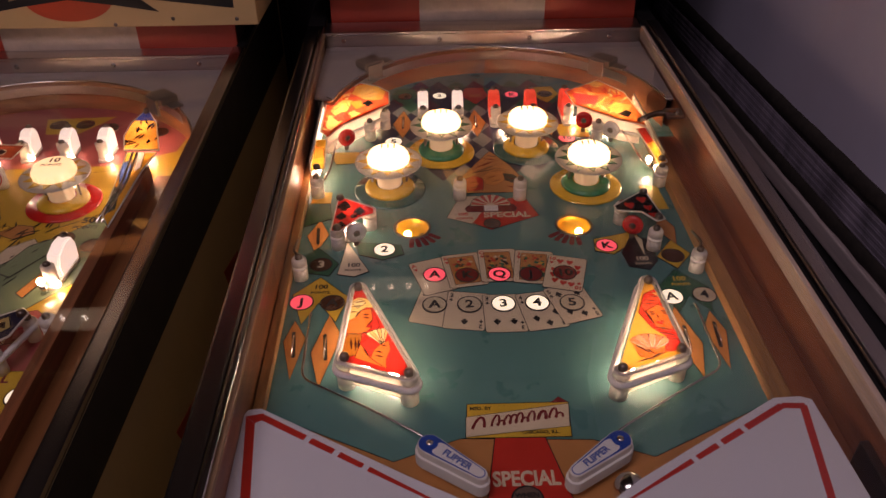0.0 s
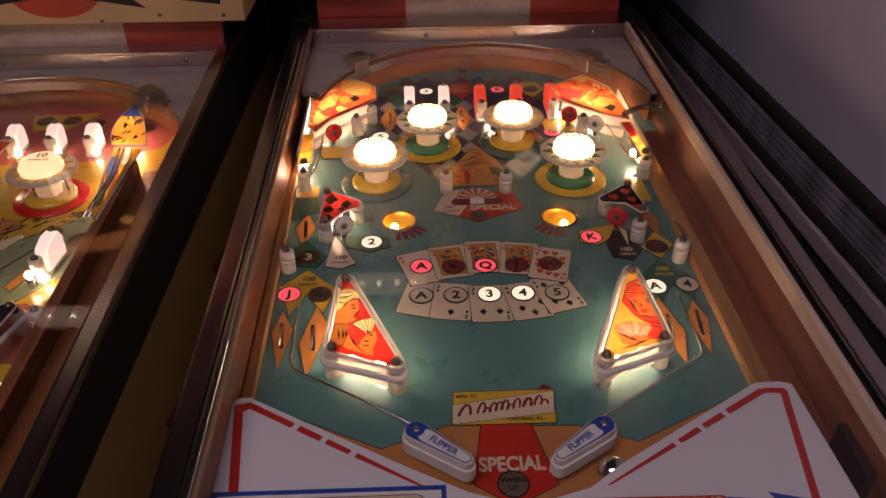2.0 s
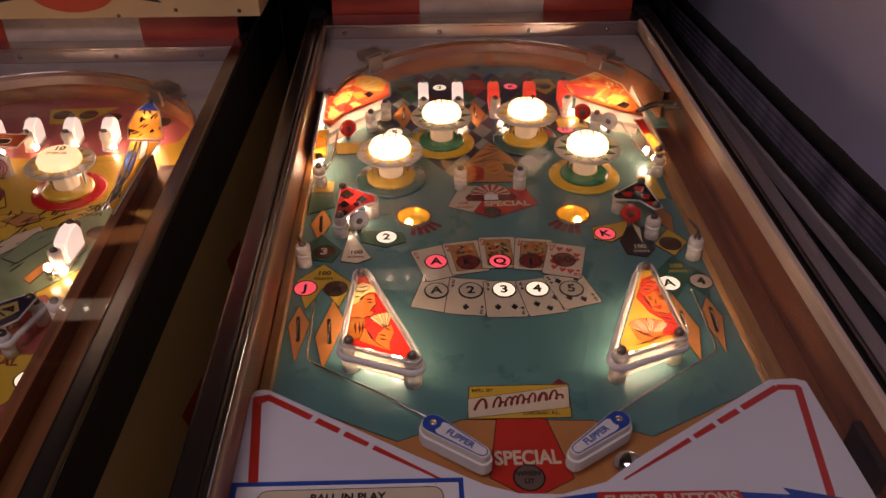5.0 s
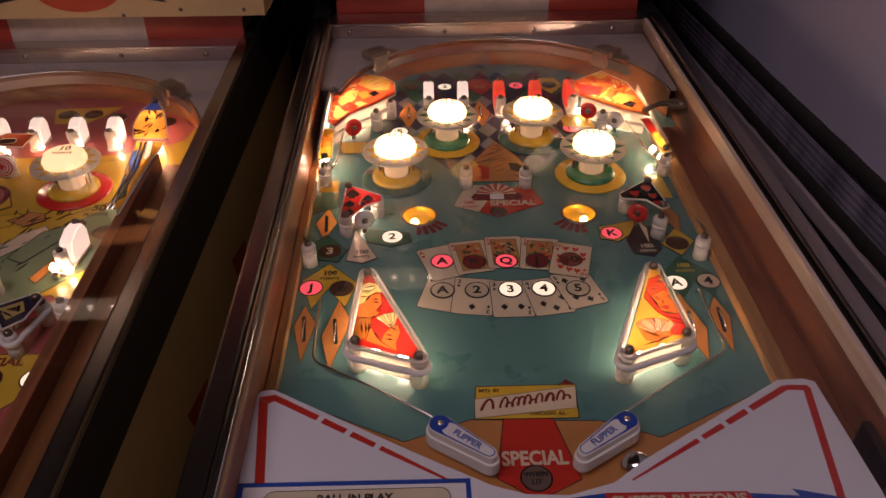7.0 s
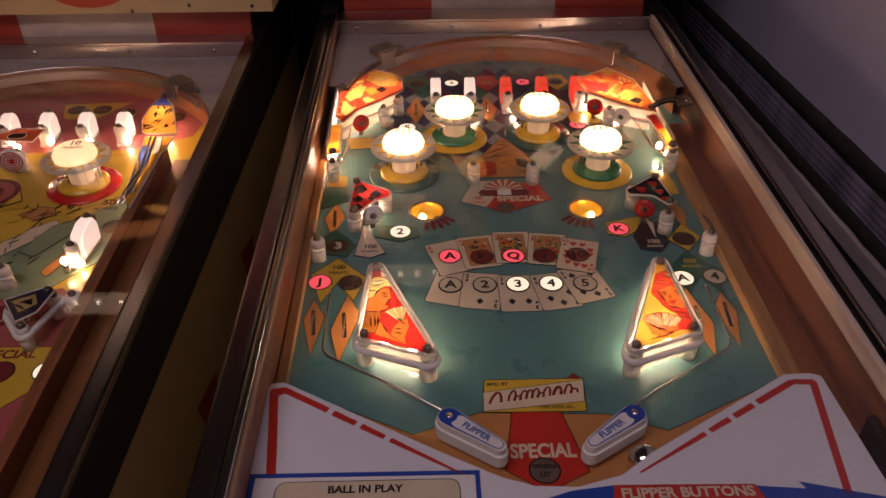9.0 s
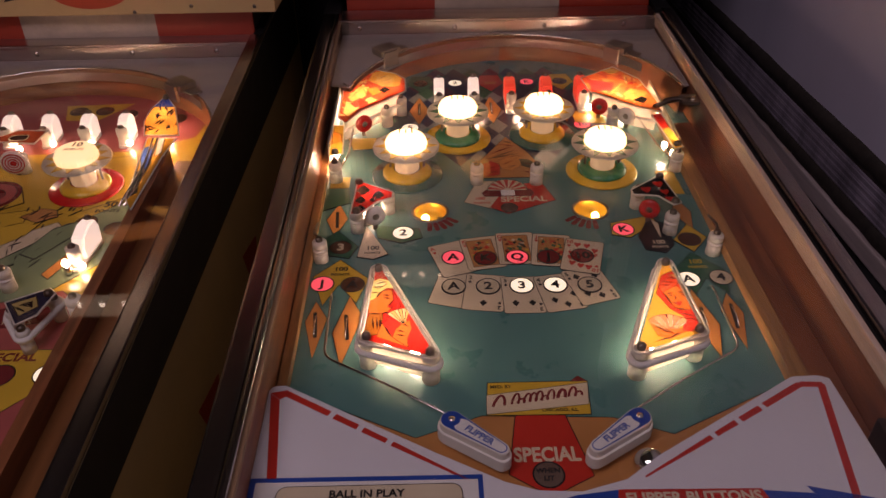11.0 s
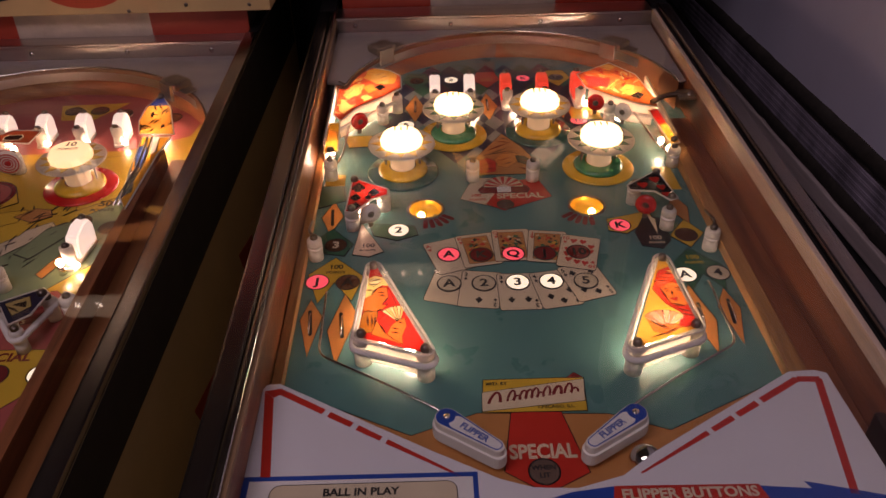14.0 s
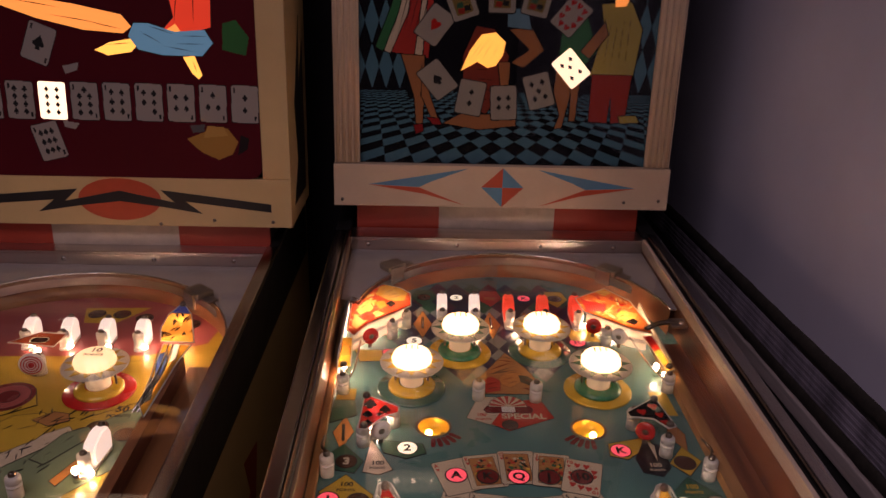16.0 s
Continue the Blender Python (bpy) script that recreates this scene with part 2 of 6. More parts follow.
# ---- building blocks ----
def part(name, bm, material, parent, label=""):
    me = bpy.data.meshes.new(name)
    bm.normal_update()
    bm.to_mesh(me)
    bm.free()
    me.materials.append(material)
    ob = new(name, me)
    ob.parent = parent
    return tagged(ob, label)


def thing(name, m, label, category, group="", kind=""):
    ob = new(name)
    ob.empty_display_size = 0.02
    ob.matrix_basis = m
    return tagged(ob, label, category, group, kind)


def mm(pts):
    return [(x / 1000, y / 1000) for x, y in pts]


def box(bm, x0, y0, z0, x1, y1, z1, bevel=0.0):
    vs = [bm.verts.new((x, y, z)) for z in (z0, z1) for y in (y0, y1) for x in (x0, x1)]
    fs = [bm.faces.new([vs[i] for i in q]) for q in ((0, 2, 3, 1), (4, 5, 7, 6), (0, 1, 5, 4), (1, 3, 7, 5), (3, 2, 6, 7), (2, 0, 4, 6))]
    if bevel:
        bmesh.ops.bevel(bm, geom=list({e for f in fs for e in f.edges}), offset=bevel, segments=2, affect="EDGES", profile=0.6)
    return bm


def prism(bm, pts, z0, z1, bevel=0.0):
    area = sum(a[0] * b[1] - b[0] * a[1] for a, b in zip(pts, pts[1:] + pts[:1]))
    pts = pts if area > 0 else pts[::-1]
    lo = [bm.verts.new((*p, z0)) for p in pts]
    hi = [bm.verts.new((*p, z1)) for p in pts]
    top = bm.faces.new(hi)
    bm.faces.new(lo[::-1])
    n = len(pts)
    for i in range(n):
        bm.faces.new((lo[i], lo[(i + 1) % n], hi[(i + 1) % n], hi[i]))
    if bevel:
        bmesh.ops.bevel(bm, geom=list(top.edges), offset=bevel, segments=2, affect="EDGES", profile=0.6)
    return bm


def lathe(bm, profile, seg=24, at=(0, 0, 0)):
    """Turns a profile of (radius, height) round a vertical axis."""
    rings = []
    for r, z in profile:
        if r < 1e-6:
            rings.append([bm.verts.new((at[0], at[1], at[2] + z))])
        else:
            rings.append([bm.verts.new((at[0] + r * math.cos(2 * math.pi * i / seg), at[1] + r * math.sin(2 * math.pi * i / seg), at[2] + z)) for i in range(seg)])
    for a, b in zip(rings, rings[1:]):
        for i in range(seg):
            j = (i + 1) % seg
            if len(a) == 1 and len(b) > 1:
                f = bm.faces.new((a[0], b[j], b[i]))
            elif len(b) == 1 and len(a) > 1:
                f = bm.faces.new((a[i], a[j], b[0]))
            elif len(a) > 1:
                f = bm.faces.new((a[i], a[j], b[j], b[i]))
            else:
                continue
            f.smooth = True
    return bm


def tube(bm, pts, r, seg=8, closed=False):
    pts = [Vector(p) for p in pts]
    rings = []
    n = len(pts)
    for i, p in enumerate(pts):
        a = pts[i - 1] if (i or closed) else p
        b = pts[(i + 1) % n] if (i < n - 1 or closed) else p
        d = (b - a).normalized()
        side = d.cross(Vector((0, 0, 1)))
        side = side.normalized() if side.length > 1e-4 else Vector((1, 0, 0))
        up = side.cross(d)
        rings.append([bm.verts.new(p + r * (math.cos(2 * math.pi * k / seg) * side + math.sin(2 * math.pi * k / seg) * up)) for k in range(seg)])
    for i in range(n if closed else n - 1):
        a, b = rings[i], rings[(i + 1) % n]
        for k in range(seg):
            bm.faces.new((a[k], a[(k + 1) % seg], b[(k + 1) % seg], b[k])).smooth = True
    if not closed:
        bm.faces.new(rings[0][::-1])
        bm.faces.new(rings[-1])
    return bm


def disc(cx, cy, r, n=28, a0=0.0, a1=2 * math.pi):
    full = abs(a1 - a0 - 2 * math.pi) < 1e-6
    return [(cx + r * math.cos(a0 + (a1 - a0) * i / (n if full else n - 1)), cy + r * math.sin(a0 + (a1 - a0) * i / (n if full else n - 1))) for i in range(n)]


def grown(pts, d):
    """A convex outline, moved outwards by d."""
    area = sum(a[0] * b[1] - b[0] * a[1] for a, b in zip(pts, pts[1:] + pts[:1]))
    s = 1 if area > 0 else -1
    out = []
    n = len(pts)
    for i in range(n):
        p0, p1, p2 = Vector(pts[i - 1]), Vector(pts[i]), Vector(pts[(i + 1) % n])
        d1, d2 = (p1 - p0).normalized(), (p2 - p1).normalized()
        n1, n2 = Vector((d1.y, -d1.x)) * s, Vector((d2.y, -d2.x)) * s
        m = (n1 + n2)
        m = m / max(0.35, m.length_squared / 2) if m.length > 1e-6 else n1
        out.append(tuple(p1 + m * d))
    return out


def turned(pts, angle, cx, cy):
    c, s = math.cos(radians(angle)), math.sin(radians(angle))
    return [(cx + c * x - s * y, cy + s * x + c * y) for x, y in pts]


def rounded(w, h, r, n=4):
    out = []
    for cx, cy, a in ((w / 2 - r, h / 2 - r, 0), (-w / 2 + r, h / 2 - r, 90), (-w / 2 + r, -h / 2 + r, 180), (w / 2 - r, -h / 2 + r, 270)):
        out += [(cx + r * math.cos(radians(a + 90 * i / n)), cy + r * math.sin(radians(a + 90 * i / n))) for i in range(n + 1)]
    return out


def lettering(s, size, m, material, parent, name="lettering", label="", squash=1.0):
    cu = bpy.data.curves.new(name, "FONT")
    cu.body, cu.size, cu.align_x, cu.align_y = s, size, "CENTER", "CENTER"
    cu.extrude, cu.resolution_u, cu.offset = 0.000004, 3, size * 0.034
    tmp = bpy.data.objects.new(name, cu)
    me = bpy.data.meshes.new_from_object(tmp)
    bpy.data.objects.remove(tmp)
    me.transform(m @ Matrix.Diagonal((squash, 1, 1, 1)))
    me.materials.clear()
    me.materials.append(material)
    ob = new(name, me)
    ob.parent = parent
    return tagged(ob, label)


LEVEL = [0]


def layer():
    LEVEL[0] += 1
    return 0.0002 + LEVEL[0] * 0.000016


def ink(parent, name, pts, material, edge=0.0009, label=""):
    """One printed shape on a board, with its black outline."""
    if edge:
        part(name + "_outline", prism(bmesh.new(), grown(pts, edge), 0.0, layer()), INK, parent)
    return part(name, prism(bmesh.new(), pts, 0.0, layer()), material, parent, label)


def inside(poly, X, Y):
    hit = np.zeros(X.shape, bool)
    for (x1, y1), (x2, y2) in zip(poly, poly[1:] + poly[:1]):
        if y1 == y2:
            continue
        hit ^= ((y1 > Y) != (y2 > Y)) & (X < (x2 - x1) * (Y - y1) / (y2 - y1) + x1)
    return hit


def painted_sheet(name, outline, cell, base, shapes, parent, material, z0=0.0, thick=0.002, label="", lines=0.0):
    """A flat printed sheet cut into small cells, coloured by the shapes that lie on it in order (poly, colour)."""
    xs, ys = [p[0] for p in outline], [p[1] for p in outline]
    nx, ny = int((max(xs) - min(xs)) / cell) + 1, int((max(ys) - min(ys)) / cell) + 1
    gx, gy = min(xs) + np.arange(nx + 1) * cell, min(ys) + np.arange(ny + 1) * cell
    cx, cy = np.meshgrid(gx[:-1] + cell / 2, gy[:-1] + cell / 2)
    keep = inside(outline, cx, cy)
    col = np.ones((ny, nx, 4))
    col[..., :3] = base

    def fill(poly, c):
        px, py = [p[0] for p in poly], [p[1] for p in poly]
        i0, i1 = max(0, int((min(px) - gx[0]) / cell) - 1), min(nx, int((max(px) - gx[0]) / cell) + 2)
        j0, j1 = max(0, int((min(py) - gy[0]) / cell) - 1), min(ny, int((max(py) - gy[0]) / cell) + 2)
        if i1 > i0 and j1 > j0:
            col[j0:j1, i0:i1][inside(poly, cx[j0:j1, i0:i1], cy[j0:j1, i0:i1]), :3] = c

    for poly, c in shapes:
        if lines:
            fill(grown(poly, lines), (0.015, 0.01, 0.01))
        fill(poly, c)
    jj, ii = np.nonzero(keep)
    quads = np.stack([jj * (nx + 1) + ii, jj * (nx + 1) + ii + 1, (jj + 1) * (nx + 1) + ii + 1, (jj + 1) * (nx + 1) + ii], 1)
    used, inv = np.unique(quads, return_inverse=True)
    inv = inv.reshape(quads.shape)
    co = np.stack([gx[used % (nx + 1)], gy[used // (nx + 1)], np.full(len(used), z0 + thick)], 1)
    me = bpy.data.meshes.new(name)
    me.from_pydata(co.tolist(), [], inv.tolist())
    attr = me.color_attributes.new("art", "FLOAT_COLOR", "CORNER")
    attr.data.foreach_set("color", np.repeat(col[jj, ii], 4, axis=0).ravel())
    me.materials.append(material)
    ob = new(name, me)
    ob.parent = parent
    return tagged(ob, label)


# ---- the room ----
def slab(name, x0, y0, z0, x1, y1, z1, material, label, category):
    bm = box(bmesh.new(), x0, y0, z0, x1, y1, z1)
    me = bpy.data.meshes.new(name)
    bm.to_mesh(me)
    bm.free()
    me.materials.append(material)
    return tagged(new(name, me), label, category, "", "structure")


slab("floor", -3.0, -3.0, -0.1, 0.75, 1.9, 0.0, FLOOR_MAT, "dark worn carpet floor under the pinball machines", "floor")
slab("ceiling", -3.0, -3.0, 2.7, 0.75, 1.9, 2.8, CEIL_MAT, "plain dark matt painted ceiling", "ceiling")
slab("wall_east", 0.500, -3.0, 0.0, 0.75, 1.75, 2.7, WALL, "blue-grey painted plaster wall beside the machine", "wall")
slab("wall_north", -3.0, 1.75, 0.0, 0.75, 1.9, 2.7, DARK_WALL, "dark wall behind the pinball machines", "wall")
slab("wall_south", -3.0, -3.0, 0.0, 0.500, -2.85, 2.7, DARK_WALL, "dark plain wall opposite the machines", "wall")
slab("wall_west", -3.0, -2.85, 0.0, -2.85, 1.75, 2.7, DARK_WALL, "dark plain side wall", "wall")

fixture = thing("ceiling_light", pose(-0.78, -0.75, 2.63), "plain white panel light on the ceiling", "ceiling light")
part("housing", box(bmesh.new(), -0.76, -0.40, 0.012, 0.76, 0.40, 0.07, 0.008), BOX_WHITE, fixture)
part("diffuser", box(bmesh.new(), -0.70, -0.35, 0.002, 0.70, 0.35, 0.010), TUBE_GLASS, fixture)

# a cloth band between two tapes along the wall, a grey board under it and a black sheet below
WY0, WY1 = -1.60, 1.748
cover = thing("cloth_band", pose(0.500, 0, 0), "dark woven ribbed cloth band between fuzzy black tapes on the wall", "wall band")
part("backing", box(bmesh.new(), -0.006, WY0, 0.828, -0.0005, WY1, 0.924), WEAVE_TRIM, cover)


def tape_strip(z0, z1, depth, seed):
    """A strip of fuzzy tape with a slightly wavering edge."""
    r = random.Random(seed)
    bm, rows = bmesh.new(), []
    for k in range(121):
        y = WY0 + (WY1 - WY0) * k / 120
        a, b, c = r.uniform(-0.0012, 0.0012), r.uniform(-0.0010, 0.0010), r.uniform(0, 0.002)
        rows.append([bm.verts.new(p) for p in ((-0.0005, y, z0 + a), (-depth * 0.8 - c, y, z0 + a + 0.002), (-depth - c, y, (z0 + z1) / 2), (-depth * 0.8 - c, y, z1 + b - 0.003), (-0.0005, y, z1 + b))])
    for p, q in zip(rows, rows[1:]):
        for k in range(4):
            bm.faces.new((p[k], p[k + 1], q[k + 1], q[k])).smooth = True
    return bm


part("binding_tape", tape_strip(0.9005, 0.9275, 0.007, 4), WEAVE_TRIM, cover, "fuzzy black binding tape")
part("binding_tape", tape_strip(0.8245, 0.8530, 0.009, 5), WEAVE_TRIM, cover, "fuzzy black binding tape")
for k in range(16):
    z = 0.8535 + 0.0030 * k
    rib = tube(bmesh.new(), [(-0.0072 + 0.0006 * math.sin(k * 1.7), y, z + 0.0016 * math.sin(y * 5.0 + k * 0.10)) for y in np.arange(WY0 + 0.02, WY1 - 0.01, 0.04)], 0.0020, 6)
    part("woven_rib", rib, WEAVE, cover)
ledge = thing("wall_board", pose(0.500, 0, 0), "plain grey-brown wooden board along the wall", "board")
part("plank", box(bmesh.new(), -0.013, WY0, 0.797, -0.0005, WY1, 0.8242, 0.003), BOARD_GREY, ledge)
# added black sheet, fills the space from the board down to the floor
drape = thing("wall_black_sheet", pose(0.500, 0, 0), "wavy black sheet below the wall board", "drape")
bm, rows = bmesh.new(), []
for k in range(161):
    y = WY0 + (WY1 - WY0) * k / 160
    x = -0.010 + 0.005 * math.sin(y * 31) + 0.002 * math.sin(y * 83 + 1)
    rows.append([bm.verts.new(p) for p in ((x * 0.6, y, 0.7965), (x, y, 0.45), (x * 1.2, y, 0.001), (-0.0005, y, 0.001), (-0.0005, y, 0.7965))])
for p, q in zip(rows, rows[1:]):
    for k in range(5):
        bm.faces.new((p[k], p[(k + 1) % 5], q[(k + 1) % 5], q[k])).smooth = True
part("cloth", bm, BLACK_SHEET, drape)


# ---- a pinball cabinet with its rails, arch and glass ----
XL, XR, YB = -0.247, 0.292, 1.062      # inner faces of the sides, cross-bar
DROP = math.tan(radians(SLOPE))


def side(bm, x0, x1):
    ya, yb = -0.16, 1.42
    pts = [(ya, -0.32), (yb, -0.32 - (yb - ya) * DROP), (yb, 0.066), (ya, 0.066)]
    a = [bm.verts.new((x0, y, z)) for y, z in pts]
    b = [bm.verts.new((x1, y, z)) for y, z in pts]
    bm.faces.new(a)
    bm.faces.new(b[::-1])
    for i in range(4):
        bm.faces.new((a[i], b[i], b[(i + 1) % 4], a[(i + 1) % 4]))
    bmesh.ops.recalc_face_normals(bm, faces=bm.faces[:])
    return bm


def rail(x0, x1):
    """A flat steel rail with rounded edges along the top of one side."""
    return box(bmesh.new(), x0, -0.17, 0.0665, x1, YB + 0.02, 0.0755, 0.003)


def upper_band(x, z_front, slope):
    """A thin black band over the upper part of a side, its lower edge level with the floor."""
    bm = bmesh.new()
    ya, yb = -0.155, 1.40
    pts = [(ya, z_front), (yb, z_front - (yb - ya) * slope), (yb, 0.0655), (ya, 0.0655)]
    a = [bm.verts.new((x, y, z)) for y, z in pts]
    b = [bm.verts.new((x + 0.0008, y, z)) for y, z in pts]
    bm.faces.new(a)
    bm.faces.new(b[::-1])
    for i in range(4):
        bm.faces.new((a[i], b[i], b[(i + 1) % 4], a[(i + 1) % 4]))
    bmesh.ops.recalc_face_normals(bm, faces=bm.faces[:])
    return bm


def arch_curve(a=0.25, b=0.246, cx=0.03, cy=0.80, n=40, a0=8, a1=168):
    return [(cx + a * math.cos(radians(a0 + (a1 - a0) * i / n)), cy + b * math.sin(radians(a0 + (a1 - a0) * i / n))) for i in range(n + 1)]


def cabinet(m, label, outer, ledges, rails, out):
    cab = thing("pinball_cabinet", m, label, "pinball cabinet", "pinball machines")
    part("side_panel", side(bmesh.new(), XL - 0.026, XL), outer[0], cab)
    part("side_panel", side(bmesh.new(), XR, out), outer[1], cab)
    for (x0, x1), (ledge, z0, z1) in zip(((XL, XL + 0.003), (XR - 0.003, XR)), ledges):
        part("inner_lining", box(bmesh.new(), x0, -0.12, -0.02, x1, YB, z0 - 0.0005), WOOD, cab, "varnished brown wood lining")
        part("glass_ledge", box(bmesh.new(), x0 - 0.0015, -0.12, z0, x1 + 0.0015, YB, z1, 0.0015), ledge, cab, "wooden glass ledge")
    part("black_band", upper_band(out + 0.0002, 0.028, DROP), BLACK_PAINT, cab)
    for x0, x1 in rails:
        part("side_rail", rail(x0, x1), RAIL_STEEL, cab, "dull steel side rail")
    for x0, x1 in ((XL - 0.027, XL), (XR, out)):
        part("rear_cap", box(bmesh.new(), x0, YB + 0.021, 0.0662, x1, 1.42, 0.0745), BLACK_PAINT, cab)
    part("front_panel", box(bmesh.new(), XL, -0.16, -0.31, XR, -0.125, 0.060, 0.003), outer[0], cab)
    part("back_panel", box(bmesh.new(), XL, 1.385, -0.40, XR, 1.415, 0.060, 0.003), BLACK_PAINT, cab)
    part("bottom_panel", prism(bmesh.new(), [(XL, -0.12), (XR, -0.12), (XR, 1.38), (XL, 1.38)], -0.31, -0.30), BLACK_PAINT, cab)
    part("lock_bar", box(bmesh.new(), XL - 0.028, -0.20, 0.060, XR + 0.040, -0.115, 0.078, 0.006), RAIL_STEEL, cab)
    bm = bmesh.new()
    box(bm, XL + 0.003, YB - 0.004, 0.046, XR - 0.003, YB, 0.066, 0.001)
    box(bm, XL + 0.003, YB - 0.004, 0.0665, XR - 0.003, YB + 0.045, 0.0705, 0.001)
    part("crossbar", bm, BAR_STEEL, cab, "worn steel crossbar with bolts")
    for x in (-0.213, -0.052, 0.10, 0.235):
        bolt = bmesh.new()
        lathe(bolt, [(0.0, 0.0022), (0.0028, 0.0018), (0.0042, 0.0)], 12)
        bmesh.ops.transform(bolt, matrix=pose(x, YB - 0.004, 0.0565, 90, 0, 0), verts=bolt.verts[:])
        part("bolt", bolt, RAIL_STEEL, cab)
    part("rear_deck", box(bmesh.new(), XL, YB + 0.045, 0.020, XR, 1.385, 0.060), BLACK_PAINT, cab)
    for x, y in ((XL - 0.02, -0.12), (XR + 0.02, -0.12), (XL - 0.02, 1.37), (XR + 0.02, 1.37)):
        zt, zb = -0.20, -0.90 - y * DROP
        bm = bmesh.new()
        box(bm, x - 0.022, y - 0.022, zb + 0.045, x + 0.022, y + 0.022, zt - 0.08, 0.003)
        leg = part("leg", bm, SCREW, cab)
        ft = bmesh.new()
        lathe(ft, [(0.0, 0.034), (0.006, 0.034), (0.006, 0.014), (0.02, 0.010), (0.022, 0.0), (0.0, 0.0)], 14, (x, y, zb + 0.012))
        part("foot", ft, STEEL, leg)
    return cab


def arch(m, label, cy=0.80):
    """The curved ball arch at the top: wooden band, steel edge, grey corner plate and two clips."""
    ar = thing("ball_arch", m, label, "ball arch", "ball arches")
    curve = arch_curve(cy=cy)
    bm = bmesh.new()
    z0, z1 = 0.0445, 0.0465
    ring = curve + [(XL + 0.022, 0.062 + cy)]
    tops = [bm.verts.new((x, y, z1)) for x, y in ring]
    outs = []
    for i, (x, y) in enumerate(ring):
        a = math.atan2(y - cy, x - 0.03)
        dx, dy = math.cos(a), math.sin(a)
        ts = []
        if dx > 1e-6:
            ts.append((XR - 0.004 - 0.03) / dx)
        if dx < -1e-6:
            ts.append((XL + 0.004 - 0.03) / dx)
        if dy > 1e-6:
            ts.append((YB - 0.005 - cy) / dy)
        t = min(ts)
        outs.append(bm.verts.new((0.03 + t * dx, cy + t * dy, z1)))
    for i in range(len(ring) - 1):
        bm.faces.new((tops[i], outs[i], outs[i + 1], tops[i + 1]))
    for corner_x in (XR - 0.004, XL + 0.004):
        best = [(v.co - Vector((corner_x, YB - 0.005, z1))).length for v in outs]
        k = int(np.argmin(best))
        c = bm.verts.new((corner_x, YB - 0.005, z1))
        for j in (k - 1, k):
            if 0 <= j < len(outs) - 1 and abs(outs[j].co.x - outs[j + 1].co.x) > 1e-4 and abs(outs[j].co.y - outs[j + 1].co.y) > 1e-4:
                bm.faces.new((c, outs[j + 1], outs[j]))
                break
    bmesh.ops.recalc_face_normals(bm, faces=bm.faces[:])
    ext = bmesh.ops.extrude_face_region(bm, geom=bm.faces[:])
    bmesh.ops.translate(bm, vec=(0, 0, -0.002), verts=[v for v in ext["geom"] if isinstance(v, bmesh.types.BMVert)])
    bmesh.ops.recalc_face_normals(bm, faces=bm.faces[:])
    part("corner_plate", bm, GREY_PLATE, ar, "grey painted corner plate")
    bm = bmesh.new()
    for i in range(len(ring) - 1):
        (xa, ya), (xb, yb) = ring[i], ring[i + 1]
        f = [bm.verts.new(p) for p in ((xa, ya, 0.0), (xb, yb, 0.0), (xb, yb, 0.044), (xa, ya, 0.044))]
        bm.faces.new(f)
        g = [bm.verts.new((0.03 + (p.co.x - 0.03) * 1.03, 0.80 + (p.co.y - cy) * 1.03, p.co.z)) for p in f]
        bm.faces.new(g[::-1])
        bm.faces.new((f[3], f[2], g[2], g[3]))
    bmesh.ops.remove_doubles(bm, verts=bm.verts[:], dist=1e-5)
    for fc in bm.faces:
        fc.smooth = True
    part("wooden_band", bm, ARCH_WOOD, ar, "brown varnished curved band")
    part("steel_edge", tube(bmesh.new(), [(x, y, 0.0462) for x, y in ring], 0.0017, 6), STEEL, ar, "bright steel edge strip")
    inner = arch_curve(0.2475, 0.2435, cy=cy)
    bm = bmesh.new()
    v0 = [bm.verts.new((x, y, 0.026)) for x, y in inner[6:-4]]
    v1 = [bm.verts.new((x, y, 0.040)) for x, y in inner[6:-4]]
    for i in range(len(v0) - 1):
        bm.faces.new((v0[i], v0[i + 1], v1[i + 1], v1[i])).smooth = True
    part("ball_track", bm, BAR_STEEL, ar, "steel ball track strip")
    for px, py, rz in ((-0.165, 0.968, 38), (0.207, 0.962, -42)):
        bm = bmesh.new()
        box(bm, -0.014, -0.011, 0.047, 0.014, 0.011, 0.058, 0.003)
        box(bm, 0.012, -0.007, 0.047, 0.028, 0.007, 0.050, 0.001)
        box(bm, -0.012, -0.014, 0.032, 0.008, -0.0105, 0.056, 0.001)
        bmesh.ops.transform(bm, matrix=pose(px, py + cy - 0.80, 0, 0, 0, rz) @ Matrix.Diagonal((1.35, 1.35, 1.05, 1)), verts=bm.verts[:])
        part("clip", bm, BRONZE, ar, "tarnished metal clip")
    return ar


def glass(m, label):
    g = part("table_glass", box(bmesh.new(), XL + 0.0020, -0.11, 0.0686, XR - 0.0020, YB - 0.005, 0.0716), PANE, None)
    g.matrix_basis = m
    g.visible_shadow = False
    return tagged(g, label, "glass pane", "table glasses")


